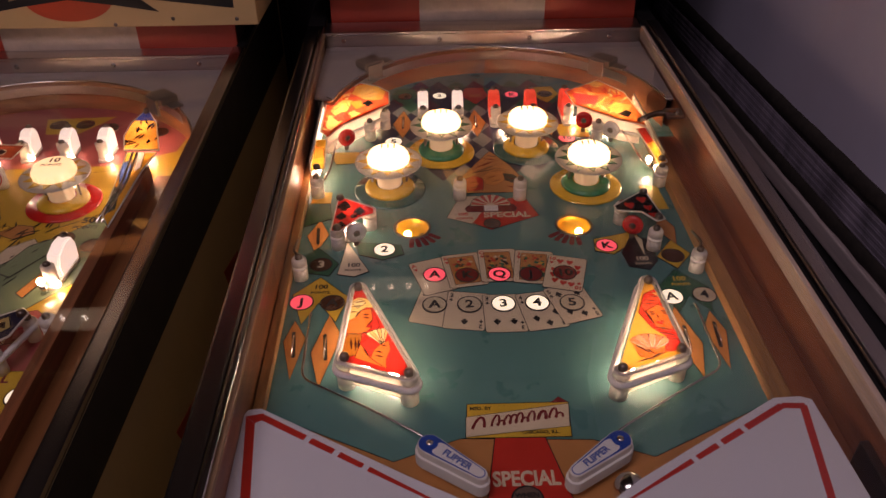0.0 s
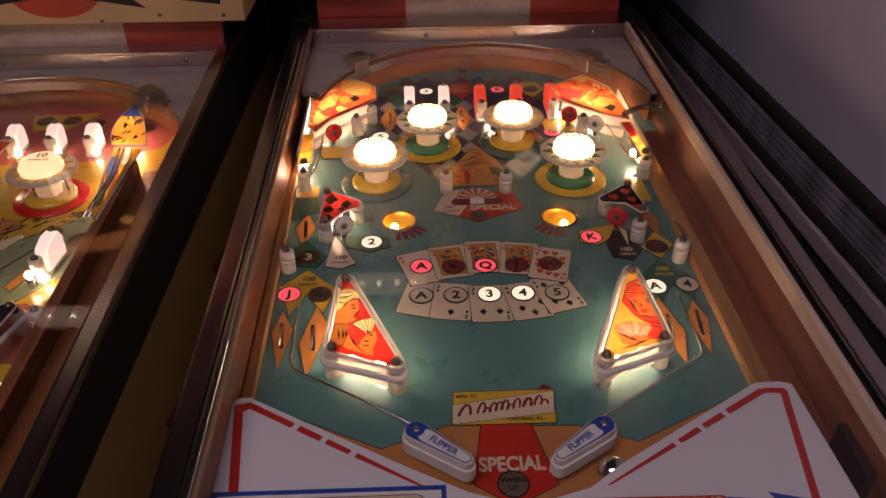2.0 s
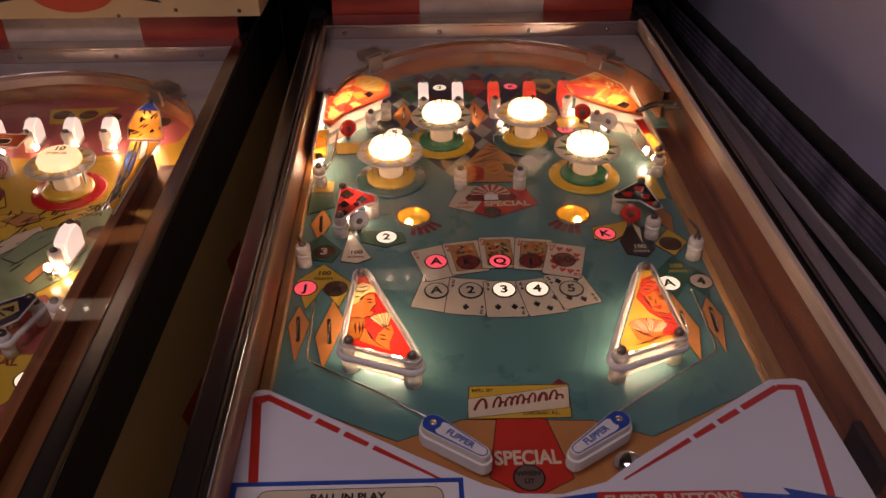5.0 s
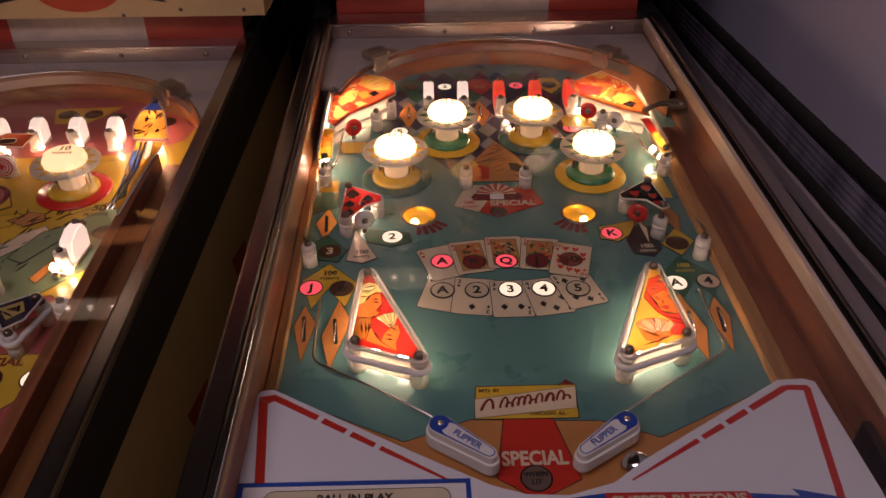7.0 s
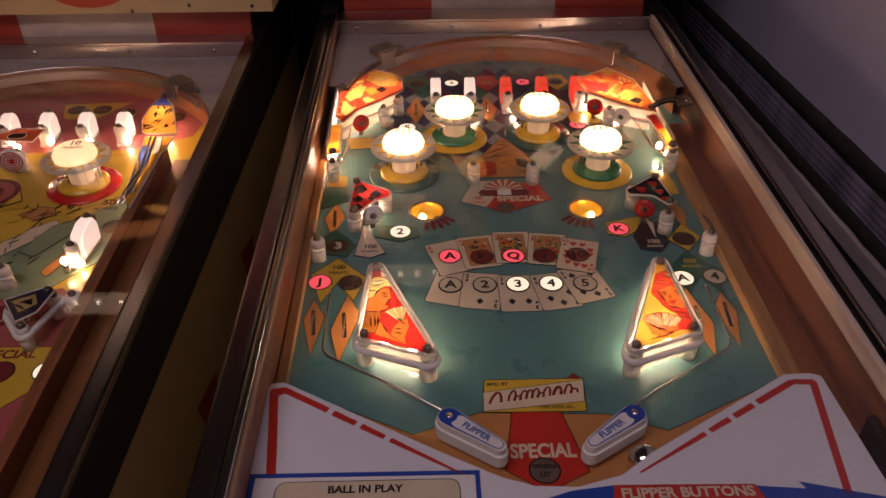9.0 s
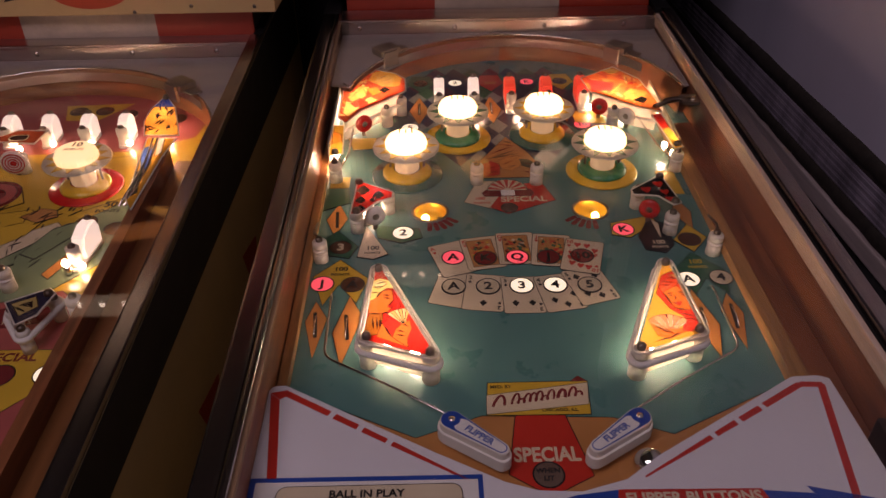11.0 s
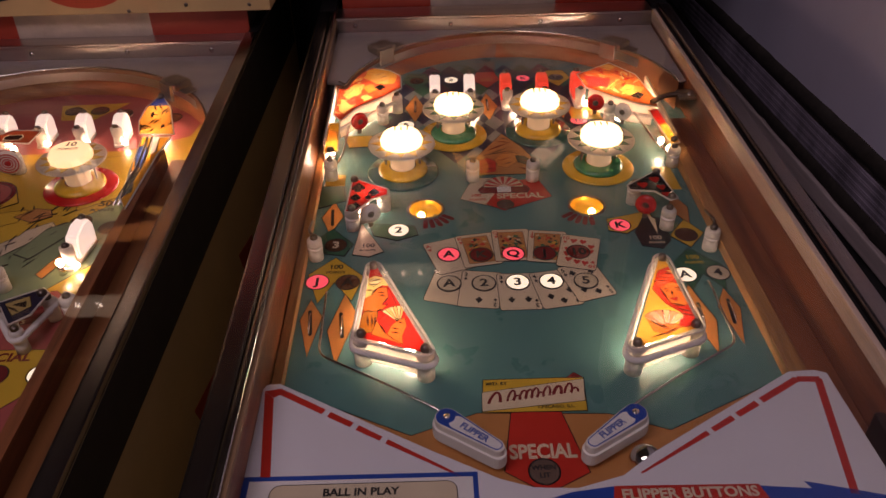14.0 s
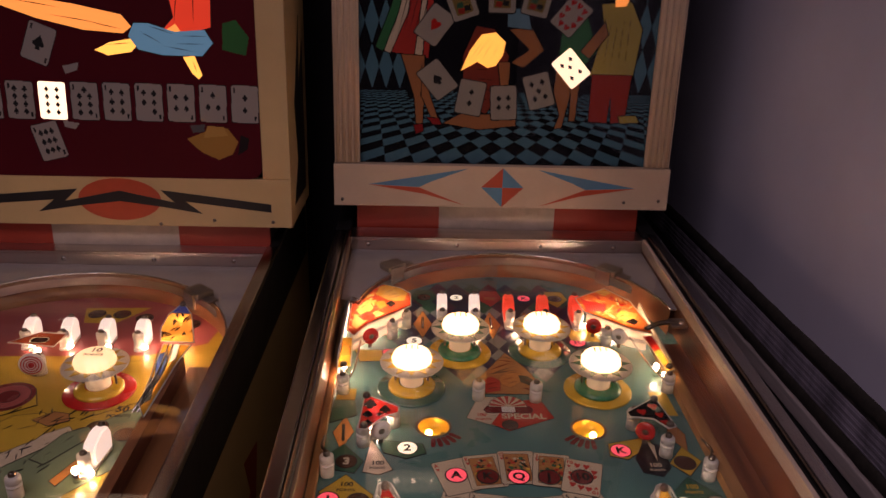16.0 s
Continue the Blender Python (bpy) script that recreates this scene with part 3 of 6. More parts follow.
# ---- things on a playfield ----
def post(m, label="white plastic post with a dark steel screw", h=0.028, r=0.0085, group="playfield posts"):
    p = thing("post", m, label, "post", group)
    part("body", lathe(bmesh.new(), [(0, 0), (r, 0), (r * 0.98, h * 0.4), (r * 0.72, h * 0.5), (r * 0.72, h * 0.62), (r * 1.02, h * 0.7), (r * 1.0, h * 0.92), (r * 0.8, h), (0, h)], 20), WHITE_PLASTIC, p)
    part("rubber_ring", lathe(bmesh.new(), [(r * 0.72, h * 0.5), (r * 1.0, h * 0.51), (r * 1.05, h * 0.56), (r * 1.0, h * 0.61), (r * 0.72, h * 0.62)], 20), WHITE_RUBBER, p)
    part("screw", lathe(bmesh.new(), [(0.0042, h), (0.0042, h + 0.003), (0.0028, h + 0.005), (0.0, h + 0.0055)], 12), SCREW, p, "dark domed screw")
    return p


def bumper(m, label, skirt, star, rim, cap=None, words=()):
    b = thing("pop_bumper", m, label, "pop bumper", "pop bumpers")
    part("base_disc", lathe(bmesh.new(), [(0.0, 0.0026), (0.046, 0.0026), (0.0475, 0.0012), (0.0475, 0.0)], 48), rim, b)
    part("skirt", lathe(bmesh.new(), [(0.018, 0.011), (0.028, 0.0095), (0.0325, 0.0065), (0.033, 0.0035), (0.030, 0.0027)], 40), skirt, b)
    part("body", lathe(bmesh.new(), [(0.016, 0.010), (0.0165, 0.034), (0.020, 0.038), (0.0, 0.0385)], 28), STEM_GLOW, b, "cream lit body")
    part("star_ring", lathe(bmesh.new(), [(0.018, 0.0392), (0.041, 0.0405), (0.0435, 0.0420), (0.0435, 0.0434), (0.041, 0.0440), (0.018, 0.0428)], 48), RING_PLASTIC, b, "milky star ring")
    for k in range(12):
        a = 30 * k
        out = 0.0418 if k % 2 == 0 else 0.0385
        pts = turned([(0.0275, 0.0050), (out, 0), (0.0275, -0.0050)], a, 0, 0)
        part("star_point", prism(bmesh.new(), pts, 0.0434, 0.0446), star, b)
    part("cap", lathe(bmesh.new(), [(0.0265, 0.0445), (0.0268, 0.048), (0.0262, 0.0525), (0.0240, 0.0565), (0.018, 0.0592), (0.009, 0.0603), (0.0, 0.0606)], 40), cap or CAP_GLOW, b, "glowing cream cap")
    bm = bmesh.new()
    for k in range(16):
        a = 2 * math.pi * k / 16
        tube(bm, [(0.0266 * math.cos(a), 0.0266 * math.sin(a), 0.0448), (0.0266 * math.cos(a), 0.0266 * math.sin(a), 0.0520)], 0.0009, 5)
    part("cap_ribs", bm, cap or CAP_GLOW, b)
    for word, y, size in words:
        lettering(word, size, pose(0.002, y, 0.0608), SCREW, b)
    for x in (() if words else (-0.008, 0.0, 0.008)):
        part("printed_bar", box(bmesh.new(), x - 0.0008, 0.0045, 0.0580, x + 0.0008, 0.0140, 0.0609), INK, b, "dark unreadable mark")
    for sx in (-1, 1):
        part("screw", lathe(bmesh.new(), [(0.0016, 0.003), (0.0016, 0.039), (0.0, 0.039)], 8, (sx * 0.0225, 0.004, 0)), SCREW, b)
    return b


def lane_guide(m, label, glow):
    g = thing("lane_guide", m, label, "lane guide", "top lane guides")
    bm = bmesh.new()
    prof = [(-0.013, 0.004), (0.030, 0.004), (0.032, 0.026), (0.026, 0.036), (0.012, 0.037), (-0.006, 0.031), (-0.014, 0.018)]
    a = [bm.verts.new((-0.0080, y, z)) for y, z in prof]
    b = [bm.verts.new((0.0080, y, z)) for y, z in prof]
    bm.faces.new(a)
    bm.faces.new(b[::-1])
    for i in range(len(prof)):
        bm.faces.new((a[i], b[i], b[(i + 1) % len(prof)], a[(i + 1) % len(prof)]))
    bmesh.ops.recalc_face_normals(bm, faces=bm.faces[:])
    bmesh.ops.bevel(bm, geom=bm.edges[:], offset=0.002, segments=2, affect="EDGES")
    part("hood", bm, glow, g)
    part("foot", prism(bmesh.new(), rounded(0.016, 0.066, 0.006), 0.0, 0.004), WHITE_RUBBER, g)
    pb = bmesh.new()
    lathe(pb, [(0, 0), (0.0075, 0), (0.0075, 0.012), (0.006, 0.014), (0.0078, 0.017), (0.0078, 0.028), (0, 0.029)], 18, (0, -0.0225, 0))
    part("front_post", pb, WHITE_PLASTIC, g)
    for y, z in ((-0.0225, 0.029), (0.026, 0.0365)):
        part("screw", lathe(bmesh.new(), [(0.0045, 0.0), (0.0045, 0.002), (0.003, 0.004), (0, 0.0045)], 12, (0, y, z)), SCREW, g)
    part("bulb", lathe(bmesh.new(), [(0, -0.004), (0.0035, -0.002), (0.004, 0.001), (0.0025, 0.004), (0, 0.0045)], 12, (0.0095, -0.030, 0.0075)), LANE_BULB, g, "small lit bulb")
    return g


def target(m, label, face, hub, r=0.0125):
    t = thing("round_target", m, label, "target", "round targets")
    bm = bmesh.new()
    lathe(bm, [(0, 0.004), (r * 0.55, 0.004), (r, 0.003), (r, -0.001), (0, -0.001)], 24)
    bmesh.ops.transform(bm, matrix=pose(0, 0, 0.021, 90, 0, 0), verts=bm.verts[:])
    part("face", bm, face, t)
    bm = bmesh.new()
    lathe(bm, [(0, 0.0052), (0.0035, 0.0048), (0.0045, 0.0038)], 14)
    bmesh.ops.transform(bm, matrix=pose(0, 0, 0.021, 90, 0, 0), verts=bm.verts[:])
    part("rivet", bm, hub, t)
    for k in range(3 if r > 0.015 else 0):
        bm = bmesh.new()
        lathe(bm, [(0.0055 + 0.0036 * k, 0.0040), (0.0055 + 0.0036 * k, 0.0046), (0.0070 + 0.0036 * k, 0.0044), (0.0070 + 0.0036 * k, 0.0036)], 28)
        bmesh.ops.transform(bm, matrix=pose(0, 0, 0.021, 90, 0, 0), verts=bm.verts[:])
        part("printed_ring", bm, RED, t, "red printed ring")
    part("blade", box(bmesh.new(), -0.003, 0.0012, 0.0, 0.003, 0.0022, 0.030), BRONZE, t)
    return t


def wire(name, m, label, pts, r=0.0013):
    w = thing(name, m, label, "wire guide", "wire guides")
    part("rod", tube(bmesh.new(), pts, r, 8), STEEL, w)
    return w


def smooth_path(pts, n=6):
    """A rounded way through corner points."""
    out = [Vector(pts[0])]
    for i in range(1, len(pts) - 1):
        a, b, c = (Vector(p) for p in pts[i - 1:i + 2])
        p, q = b.lerp(a, min(0.4, 0.012 / (b - a).length)), b.lerp(c, min(0.4, 0.012 / (c - b).length))
        out += [p.lerp(b, k / n).lerp(b.lerp(q, k / n), k / n) for k in range(n + 1)]
    return out + [Vector(pts[-1])]


def bulb_at(m, label="small clear lit bulb under the plastic", r=0.0045, kind=None, h=0.016):
    b = thing("bulb", m, label, "bulb", "playfield bulbs")
    part("globe", lathe(bmesh.new(), [(0, h - r), (r * 0.8, h - r * 0.6), (r, h), (r * 0.7, h + r * 0.7), (0, h + r)], 14), kind or BULB, b)
    part("socket", lathe(bmesh.new(), [(0, 0), (0.0045, 0), (0.0045, h - r), (0, h - r)], 12), STEEL, b)
    return b


def plastic(m, label, outline, shapes, base, z=0.036, cell=0.0010, name="plastic_shield", screws=(), rim=True, lines=0.0009):
    p = thing(name, m, label, "plastic shield", "playfield plastics")
    painted_sheet("printed_sheet", outline, cell, base, shapes, p, ART_PLASTIC, z, 0.001, lines=lines)
    if rim:
        part("clear_rim", tube(bmesh.new(), [(x, y, z + 0.0008) for x, y in outline], 0.0011, 6, True), RIM, p, "polished clear edge")
    for x, y in screws:
        part("screw", lathe(bmesh.new(), [(0.0048, 0.0), (0.0048, 0.003), (0.0035, 0.0055), (0, 0.0062)], 14, (x, y, z + 0.001)), SCREW, p, "dark domed screw")
    return p


SHEET_CLEAR = clear_pane("clear_sheet_plastic", (0.93, 0.92, 0.90), 0.06, 0.05)
RIM = see_through("clear_plastic_edge", (0.85, 0.82, 0.76), 0.5, 0.1)
A_RED, A_ORANGE, A_YELLOW, A_SKIN, A_DARK, A_WHITE, A_BROWN = (0.70, 0.035, 0.02), (0.85, 0.26, 0.03), (0.86, 0.44, 0.045), (0.84, 0.34, 0.09), (0.02, 0.012, 0.01), (0.85, 0.8, 0.68), (0.30, 0.07, 0.03)


def stroke(x0, y0, x1, y1, w, c=(0.015, 0.01, 0.01)):
    """A thin tapered line of ink, in millimetres."""
    dx, dy = x1 - x0, y1 - y0
    n = math.hypot(dx, dy)
    nx, ny = -dy / n * w * 0.7, dx / n * w * 0.7
    return (mm([(x0, y0), ((x0 + x1) / 2 + nx, (y0 + y1) / 2 + ny), (x1, y1), ((x0 + x1) / 2 - nx * 0.4, (y0 + y1) / 2 - ny * 0.4)]), c)


def flames(seed, x0, x1, y0, y1, n, tone):
    """Licks of flame-coloured print over an area, in millimetres."""
    r = random.Random(seed)
    out = []
    for k in range(n):
        x, y, a, L = r.uniform(x0, x1), r.uniform(y0, y1), r.uniform(20, 160), r.uniform(14, 34)
        dx, dy = L * math.cos(radians(a)), L * math.sin(radians(a))
        out.append(stroke(x, y, x + dx, y + dy, r.uniform(2.5, 8.0), r.choice(tone)))
        if k % 3 == 0:
            out.append(stroke(x + 2, y + 1, x + dx * 0.9, y + dy * 0.9, 0.9, (0.10, 0.02, 0.01)))
    return out


def spade(cx, cy, s, flip=1):
    return [(cx, cy + flip * s)] + [(cx + s * 0.7, cy), (cx + s * 0.62, cy - flip * s * 0.38), (cx + s * 0.25, cy - flip * s * 0.35), (cx + s * 0.3, cy - flip * s * 0.8), (cx - s * 0.3, cy - flip * s * 0.8), (cx - s * 0.25, cy - flip * s * 0.35), (cx - s * 0.62, cy - flip * s * 0.38), (cx - s * 0.7, cy)]


def heart(cx, cy, s):
    return [(cx, cy - s)] + [(cx + s * 0.9 * x, cy + s * y) for x, y in ((0.85, 0.15), (0.85, 0.6), (0.5, 0.85), (0.1, 0.65), (0, 0.4), (-0.1, 0.65), (-0.5, 0.85), (-0.85, 0.6), (-0.85, 0.15))]


def slingshot(m, sgn, label, base, shapes):
    """A lit triangular kicker: three posts, a rubber band, a printed plastic and its bulbs."""
    tri = [(sgn * x, y) for x, y in mm([(153, 422), (99, 294), (160, 317)])]
    s = thing("slingshot", m, label, "slingshot", "slingshots")
    hull = convex([q for p in tri for q in disc(p[0], p[1], 0.0085, 14)])
    clear = part("clear_sheet", prism(bmesh.new(), hull, 0.0338, 0.0346), SHEET_CLEAR, s, "clear plastic sheet")
    clear.visible_shadow = False
    printed = convex([q for p in tri for q in disc(p[0], p[1], 0.0032, 10)])
    painted_sheet("printed_sheet", printed, 0.0006, base, shapes, s, ART_PLASTIC, 0.034, 0.001, lines=0.0006)
    part("clear_rim", tube(bmesh.new(), [(x, y, 0.0350) for x, y in hull], 0.0013, 6, True), RIM, s, "polished clear edge")
    band = convex([q for p in tri for q in disc(p[0], p[1], 0.0095, 14)])
    part("rubber_band", tube(bmesh.new(), [(x, y, 0.0225) for x, y in band], 0.0034, 8, True), WHITE_RUBBER, s, "white rubber band")
    for x, y in tri:
        part("post", lathe(bmesh.new(), [(0, 0), (0.0088, 0), (0.0088, 0.017), (0.0065, 0.019), (0.0065, 0.026), (0.0088, 0.028), (0.008, 0.0338), (0, 0.0338)], 20, (x, y, 0)), WHITE_PLASTIC, s)
        part("screw", lathe(bmesh.new(), [(0.0044, 0.0), (0.0044, 0.0035), (0.0032, 0.0062), (0, 0.0070)], 14, (x, y, 0.0352)), BRONZE, s, "tarnished domed screw")
    (xa, ya), (xb, yb) = tri[1], tri[2]
    part("light_shield", prism(bmesh.new(), [(xa + sgn * 0.004, ya - 0.0045), (xb - sgn * 0.004, yb - 0.0045), (xb - sgn * 0.004, yb - 0.0030), (xa + sgn * 0.004, ya - 0.0030)], 0.006, 0.0335), SHIELD, s, "white light shield")
    for x, y in ((114, 318), (142, 332), (146, 378)):
        part("bulb", lathe(bmesh.new(), [(0, 0.008), (0.0038, 0.010), (0.0048, 0.014), (0.0035, 0.018), (0, 0.0195)], 14, (sgn * x / 1000, y / 1000, 0)), SLING_BULB, s, "lit clear bulb")
    return s


def convex(pts):
    pts = sorted(set((round(x, 6), round(y, 6)) for x, y in pts))

    def half(ps):
        out = []
        for p in ps:
            while len(out) > 1 and (out[-1][0] - out[-2][0]) * (p[1] - out[-2][1]) - (out[-1][1] - out[-2][1]) * (p[0] - out[-2][0]) <= 0:
                out.pop()
            out.append(p)
        return out[:-1]
    return half(pts) + half(pts[::-1])


def flipper(m, sgn, label):
    f = thing("flipper", m, label, "flipper", "flippers")
    L = 0.0525
    body = convex(disc(0, 0, 0.0105, 20) + disc(L, 0, 0.0062, 16))
    part("bat", prism(bmesh.new(), body, 0.006, 0.0285, 0.0015), mat_FLIP, f, "white plastic bat")
    rub = convex(disc(0, 0, 0.0125, 20) + disc(L, 0, 0.0082, 16))
    part("rubber", prism(bmesh.new(), rub, 0.009, 0.021, 0.001), WHITE_RUBBER, f, "white rubber sleeve")
    part("label_edge", prism(bmesh.new(), convex(disc(0, 0, 0.0094, 20) + disc(L - 0.001, 0, 0.0050, 16)), 0.0284, 0.02875), BLUE, f)
    part("label_face", prism(bmesh.new(), convex(disc(0.011, 0, 0.0070, 16) + disc(L - 0.001, 0, 0.0041, 16)), 0.0284, 0.02890), WHITE_PAPER, f)
    part("hub_disc", prism(bmesh.new(), disc(0, 0, 0.0075, 20), 0.0284, 0.02905), BLUE, f, "blue printed disc")
    part("pivot_screw", lathe(bmesh.new(), [(0.0032, 0.029), (0.0030, 0.0300), (0, 0.0304)], 12), STEEL, f)
    lettering("FLIPPER", 0.0088, pose(0.029, 0, 0.02895, 0, 0, 0 if sgn < 0 else 180), BLUE, f, squash=0.95)
    return f


mat_FLIP = mat("ivory_flipper_plastic", (0.74, 0.70, 0.62), 0.3, vary=0.05, coat=0.3)


def board(m, label, material, holes=(), lane=True):
    pf = thing("playfield", m, label, "playfield", "playfields")
    bm = bmesh.new()
    loops = [[(XL + 0.004, -0.10), (XR - 0.004, -0.10), (XR - 0.004, YB), (XL + 0.004, YB)]] + [disc(x, y, r, 32) for x, y, r in holes]
    edges = []
    for lp in loops:
        vs = [bm.verts.new((x, y, 0)) for x, y in lp]
        edges += [bm.edges.new((vs[i], vs[(i + 1) % len(vs)])) for i in range(len(vs))]
    bmesh.ops.triangle_fill(bm, edges=edges, use_beauty=True)
    bmesh.ops.recalc_face_normals(bm, faces=bm.faces[:])
    if bm.faces[0].normal.z < 0:
        bmesh.ops.reverse_faces(bm, faces=bm.faces[:])
    ext = bmesh.ops.extrude_face_region(bm, geom=bm.faces[:])
    bmesh.ops.translate(bm, vec=(0, 0, -0.012), verts=[v for v in ext["geom"] if isinstance(v, bmesh.types.BMVert)])
    bmesh.ops.recalc_face_normals(bm, faces=bm.faces[:])
    part("board", bm, material, pf, "lacquered plywood board")
    if not lane:
        return pf
    part("lane_divider", box(bmesh.new(), 0.2385, -0.10, 0.0, 0.256, 0.80, 0.0135, 0.001), PALE_WOOD, pf, "pale wooden shooter lane divider")
    part("side_strip", box(bmesh.new(), XL + 0.004, -0.10, 0.0, -0.2335, 0.87, 0.0135, 0.001), PALE_WOOD, pf, "pale wooden side strip")
    part("lane_floor", box(bmesh.new(), 0.2562, -0.10, 0.0, XR - 0.0035, 0.80, 0.003), WOOD, pf, "brown shooter lane")
    return pf


def insert(pf, x, y, text, material, ink_mat=INK, r=0.0122, size=0.0175, ring=0.0015):
    x, y = x / 1000, y / 1000
    if ring:
        part("insert_ring", prism(bmesh.new(), disc(x, y, r + ring, 32), 0.0, layer()), INK, pf)
    part("insert", prism(bmesh.new(), disc(x, y, r, 32), 0.0, layer()), material, pf)
    if text:
        lettering(text, size, pose(x, y, layer() + 0.000006), ink_mat, pf, squash=1.05)


CUP_BULB = lit("lit_yellow_bulb", (1.0, 0.62, 0.16), 22.0)

# ---- the main machine ----
cabinet(TABLE, "tall pinball cabinet with steel rails and varnished wooden sides", (CABINET_CREAM, BLACK_PAINT), ((TAN_LEDGE, 0.0625, 0.0690), (PLY, 0.0525, 0.0725)), ((XL - 0.028, XL - 0.0070), (XL - 0.0060, XL + 0.0010), (XR + 0.008, XR + 0.0285)), XR + 0.0270)
arch(TABLE, "curved brown ball arch with steel edge and grey corner plates")
glass(TABLE, "clear flat glass over the playfield")
HOLES = ((-0.098, 0.582, 0.0205), (0.103, 0.580, 0.0205))
pf = board(TABLE, "teal playfield printed with playing cards and coloured panels", TEAL, HOLES)

# harlequin ground at the top
for j in range(13):
    for i in range(-5, 6):
        x, y = 30 * i + (15 if j % 2 else 0) + 4, 715 + 23 * j
        if abs(x - 4) > 150 - max(0, (y - 880)) * 0.3 or (y < 790 and abs(x - 4) > 75) or y > 1000:
            continue
        part("harlequin_diamond", prism(bmesh.new(), mm([(x - 15, y), (x, y - 23), (x + 15, y), (x, y + 23)]), 0.0, 0.0001), (PLUM, NAVY, DARKGREEN)[(i + j) % 3] if y > 900 else (NAVY if j % 2 else (GREYTEAL, NAVY, GREYTEAL)[i % 3]), pf)
LEVEL[0] = 0

# bottom apron ground, centre panel, maker's plate
ink(pf, "orange_ground", mm([(-240, 285), (-113, 222), (-53, 246), (66, 241), (117, 220), (238, 279), (238, 110), (-240, 110)]), TAN, 0.001)
ink(pf, "special_panel", mm([(-22, 246), (23, 245), (38, 178), (0, 158), (-33, 181)]), RED)
lettering("SPECIAL", 0.0212, pose(0.001, 0.2005, layer() + 0.000006), CREAM, pf, squash=0.76)
insert(pf, 0, 180, "", BROWN_INSERT, r=0.0125)
for k, word in enumerate(("WHEN", "LIT")):
    lettering(word, 0.0068, pose(0.0, 0.184 - 0.008 * k, layer() + 0.000006), INK, pf)
ink(pf, "maker_plate", mm([(-45, 287), (50, 287), (47, 246), (-48, 247)]), GOLD)
ink(pf, "maker_band", mm([(-47, 271), (50, 285), (47, 258), (-48, 248)]), CREAM, 0.0006)
bars = bmesh.new()
z = layer()


def scrawl(x0, x1, heights, w=0.0016):
    """A run of leaning loops along the rising band, one loop for each height."""
    n, pts = 12 * len(heights), []
    for k in range(n + 1):
        u = k / n
        h = heights[min(len(heights) - 1, int(u * len(heights)))]
        ph = 2 * math.pi * u * len(heights)
        x = x0 + (x1 - x0) * u - 0.0016 * math.sin(ph)
        y = 0.2565 + 0.145 * (x + 0.045) + h * (0.5 - 0.5 * math.cos(ph))
        pts.append((x + 0.25 * h * (0.5 - 0.5 * math.cos(ph)), y))
    edge = []
    for k, p in enumerate(pts):
        d = (Vector(pts[min(n, k + 1)]) - Vector(pts[max(0, k - 1)])).normalized()
        edge.append((Vector((p[0] - d.y * w, p[1] + d.x * w)), Vector((p[0] + d.y * w, p[1] - d.x * w))))
    for k in range(n):
        (a, b), (c, d) = edge[k], edge[k + 1]
        prism(bars, [tuple(b), tuple(d), tuple(c), tuple(a)], 0.0, z + 0.000001 * (k % 12))


scrawl(-0.0420, -0.0310, (0.0130,), 0.0014)
scrawl(-0.0240, 0.0150, (0.0130, 0.0055, 0.0110, 0.0110, 0.0120, 0.0055, 0.0120), 0.0011)
scrawl(0.0195, 0.0260, (0.0105,))
scrawl(0.0300, 0.0420, (0.0120, 0.0055), 0.0012)
part("maker_mark", bars, DULLRED, pf, "dark red unlettered maker mark")
lettering("MFD. BY", 0.0055, pose(-0.033, 0.2815, layer() + 0.000006), INK, pf)
lettering("CHICAGO, ILL.", 0.0052, pose(0.020, 0.2515, layer() + 0.000006), INK, pf)
ink(pf, "red_flag", mm([(34, 287), (50, 287), (42, 294)]), DULLRED, 0.0005)

LEVEL[0] = 0
# the two fans of cards
CARD = rounded(0.044, 0.061, 0.003)


def card(tl, angle, text, suit_mat, suit):
    c = Vector(turned([(0.022, -0.0305)], angle, tl[0] / 1000, tl[1] / 1000)[0])
    pts = turned(CARD, angle, c.x, c.y)
    ink(pf, "printed_card", pts, CREAM, 0.0008)
    z = layer() + 0.000006
    for s in (1, -1):
        p = turned([(-0.0175 * s, 0.024 * s)], angle, c.x, c.y)[0]
        lettering(text, 0.0085, pose(p[0], p[1], z, 0, 0, angle + (0 if s > 0 else 180)), suit_mat, pf)
        p = turned([(-0.0175 * s, 0.0165 * s)], angle, c.x, c.y)[0]
        part("pip", prism(bmesh.new(), turned(suit(0, 0, 0.0028), angle + (0 if s > 0 else 180), p[0], p[1]), 0.0, z), suit_mat, pf)
    return c, z


def pips(c, angle, spots, suit_mat, suit, s=0.0048):
    z = layer()
    for x, y, up in spots:
        p = turned([(x / 1000, y / 1000)], angle, c.x, c.y)[0]
        part("pip", prism(bmesh.new(), turned(suit(0, 0, s), angle + (0 if up else 180), p[0], p[1]), 0.0, z), suit_mat, pf)


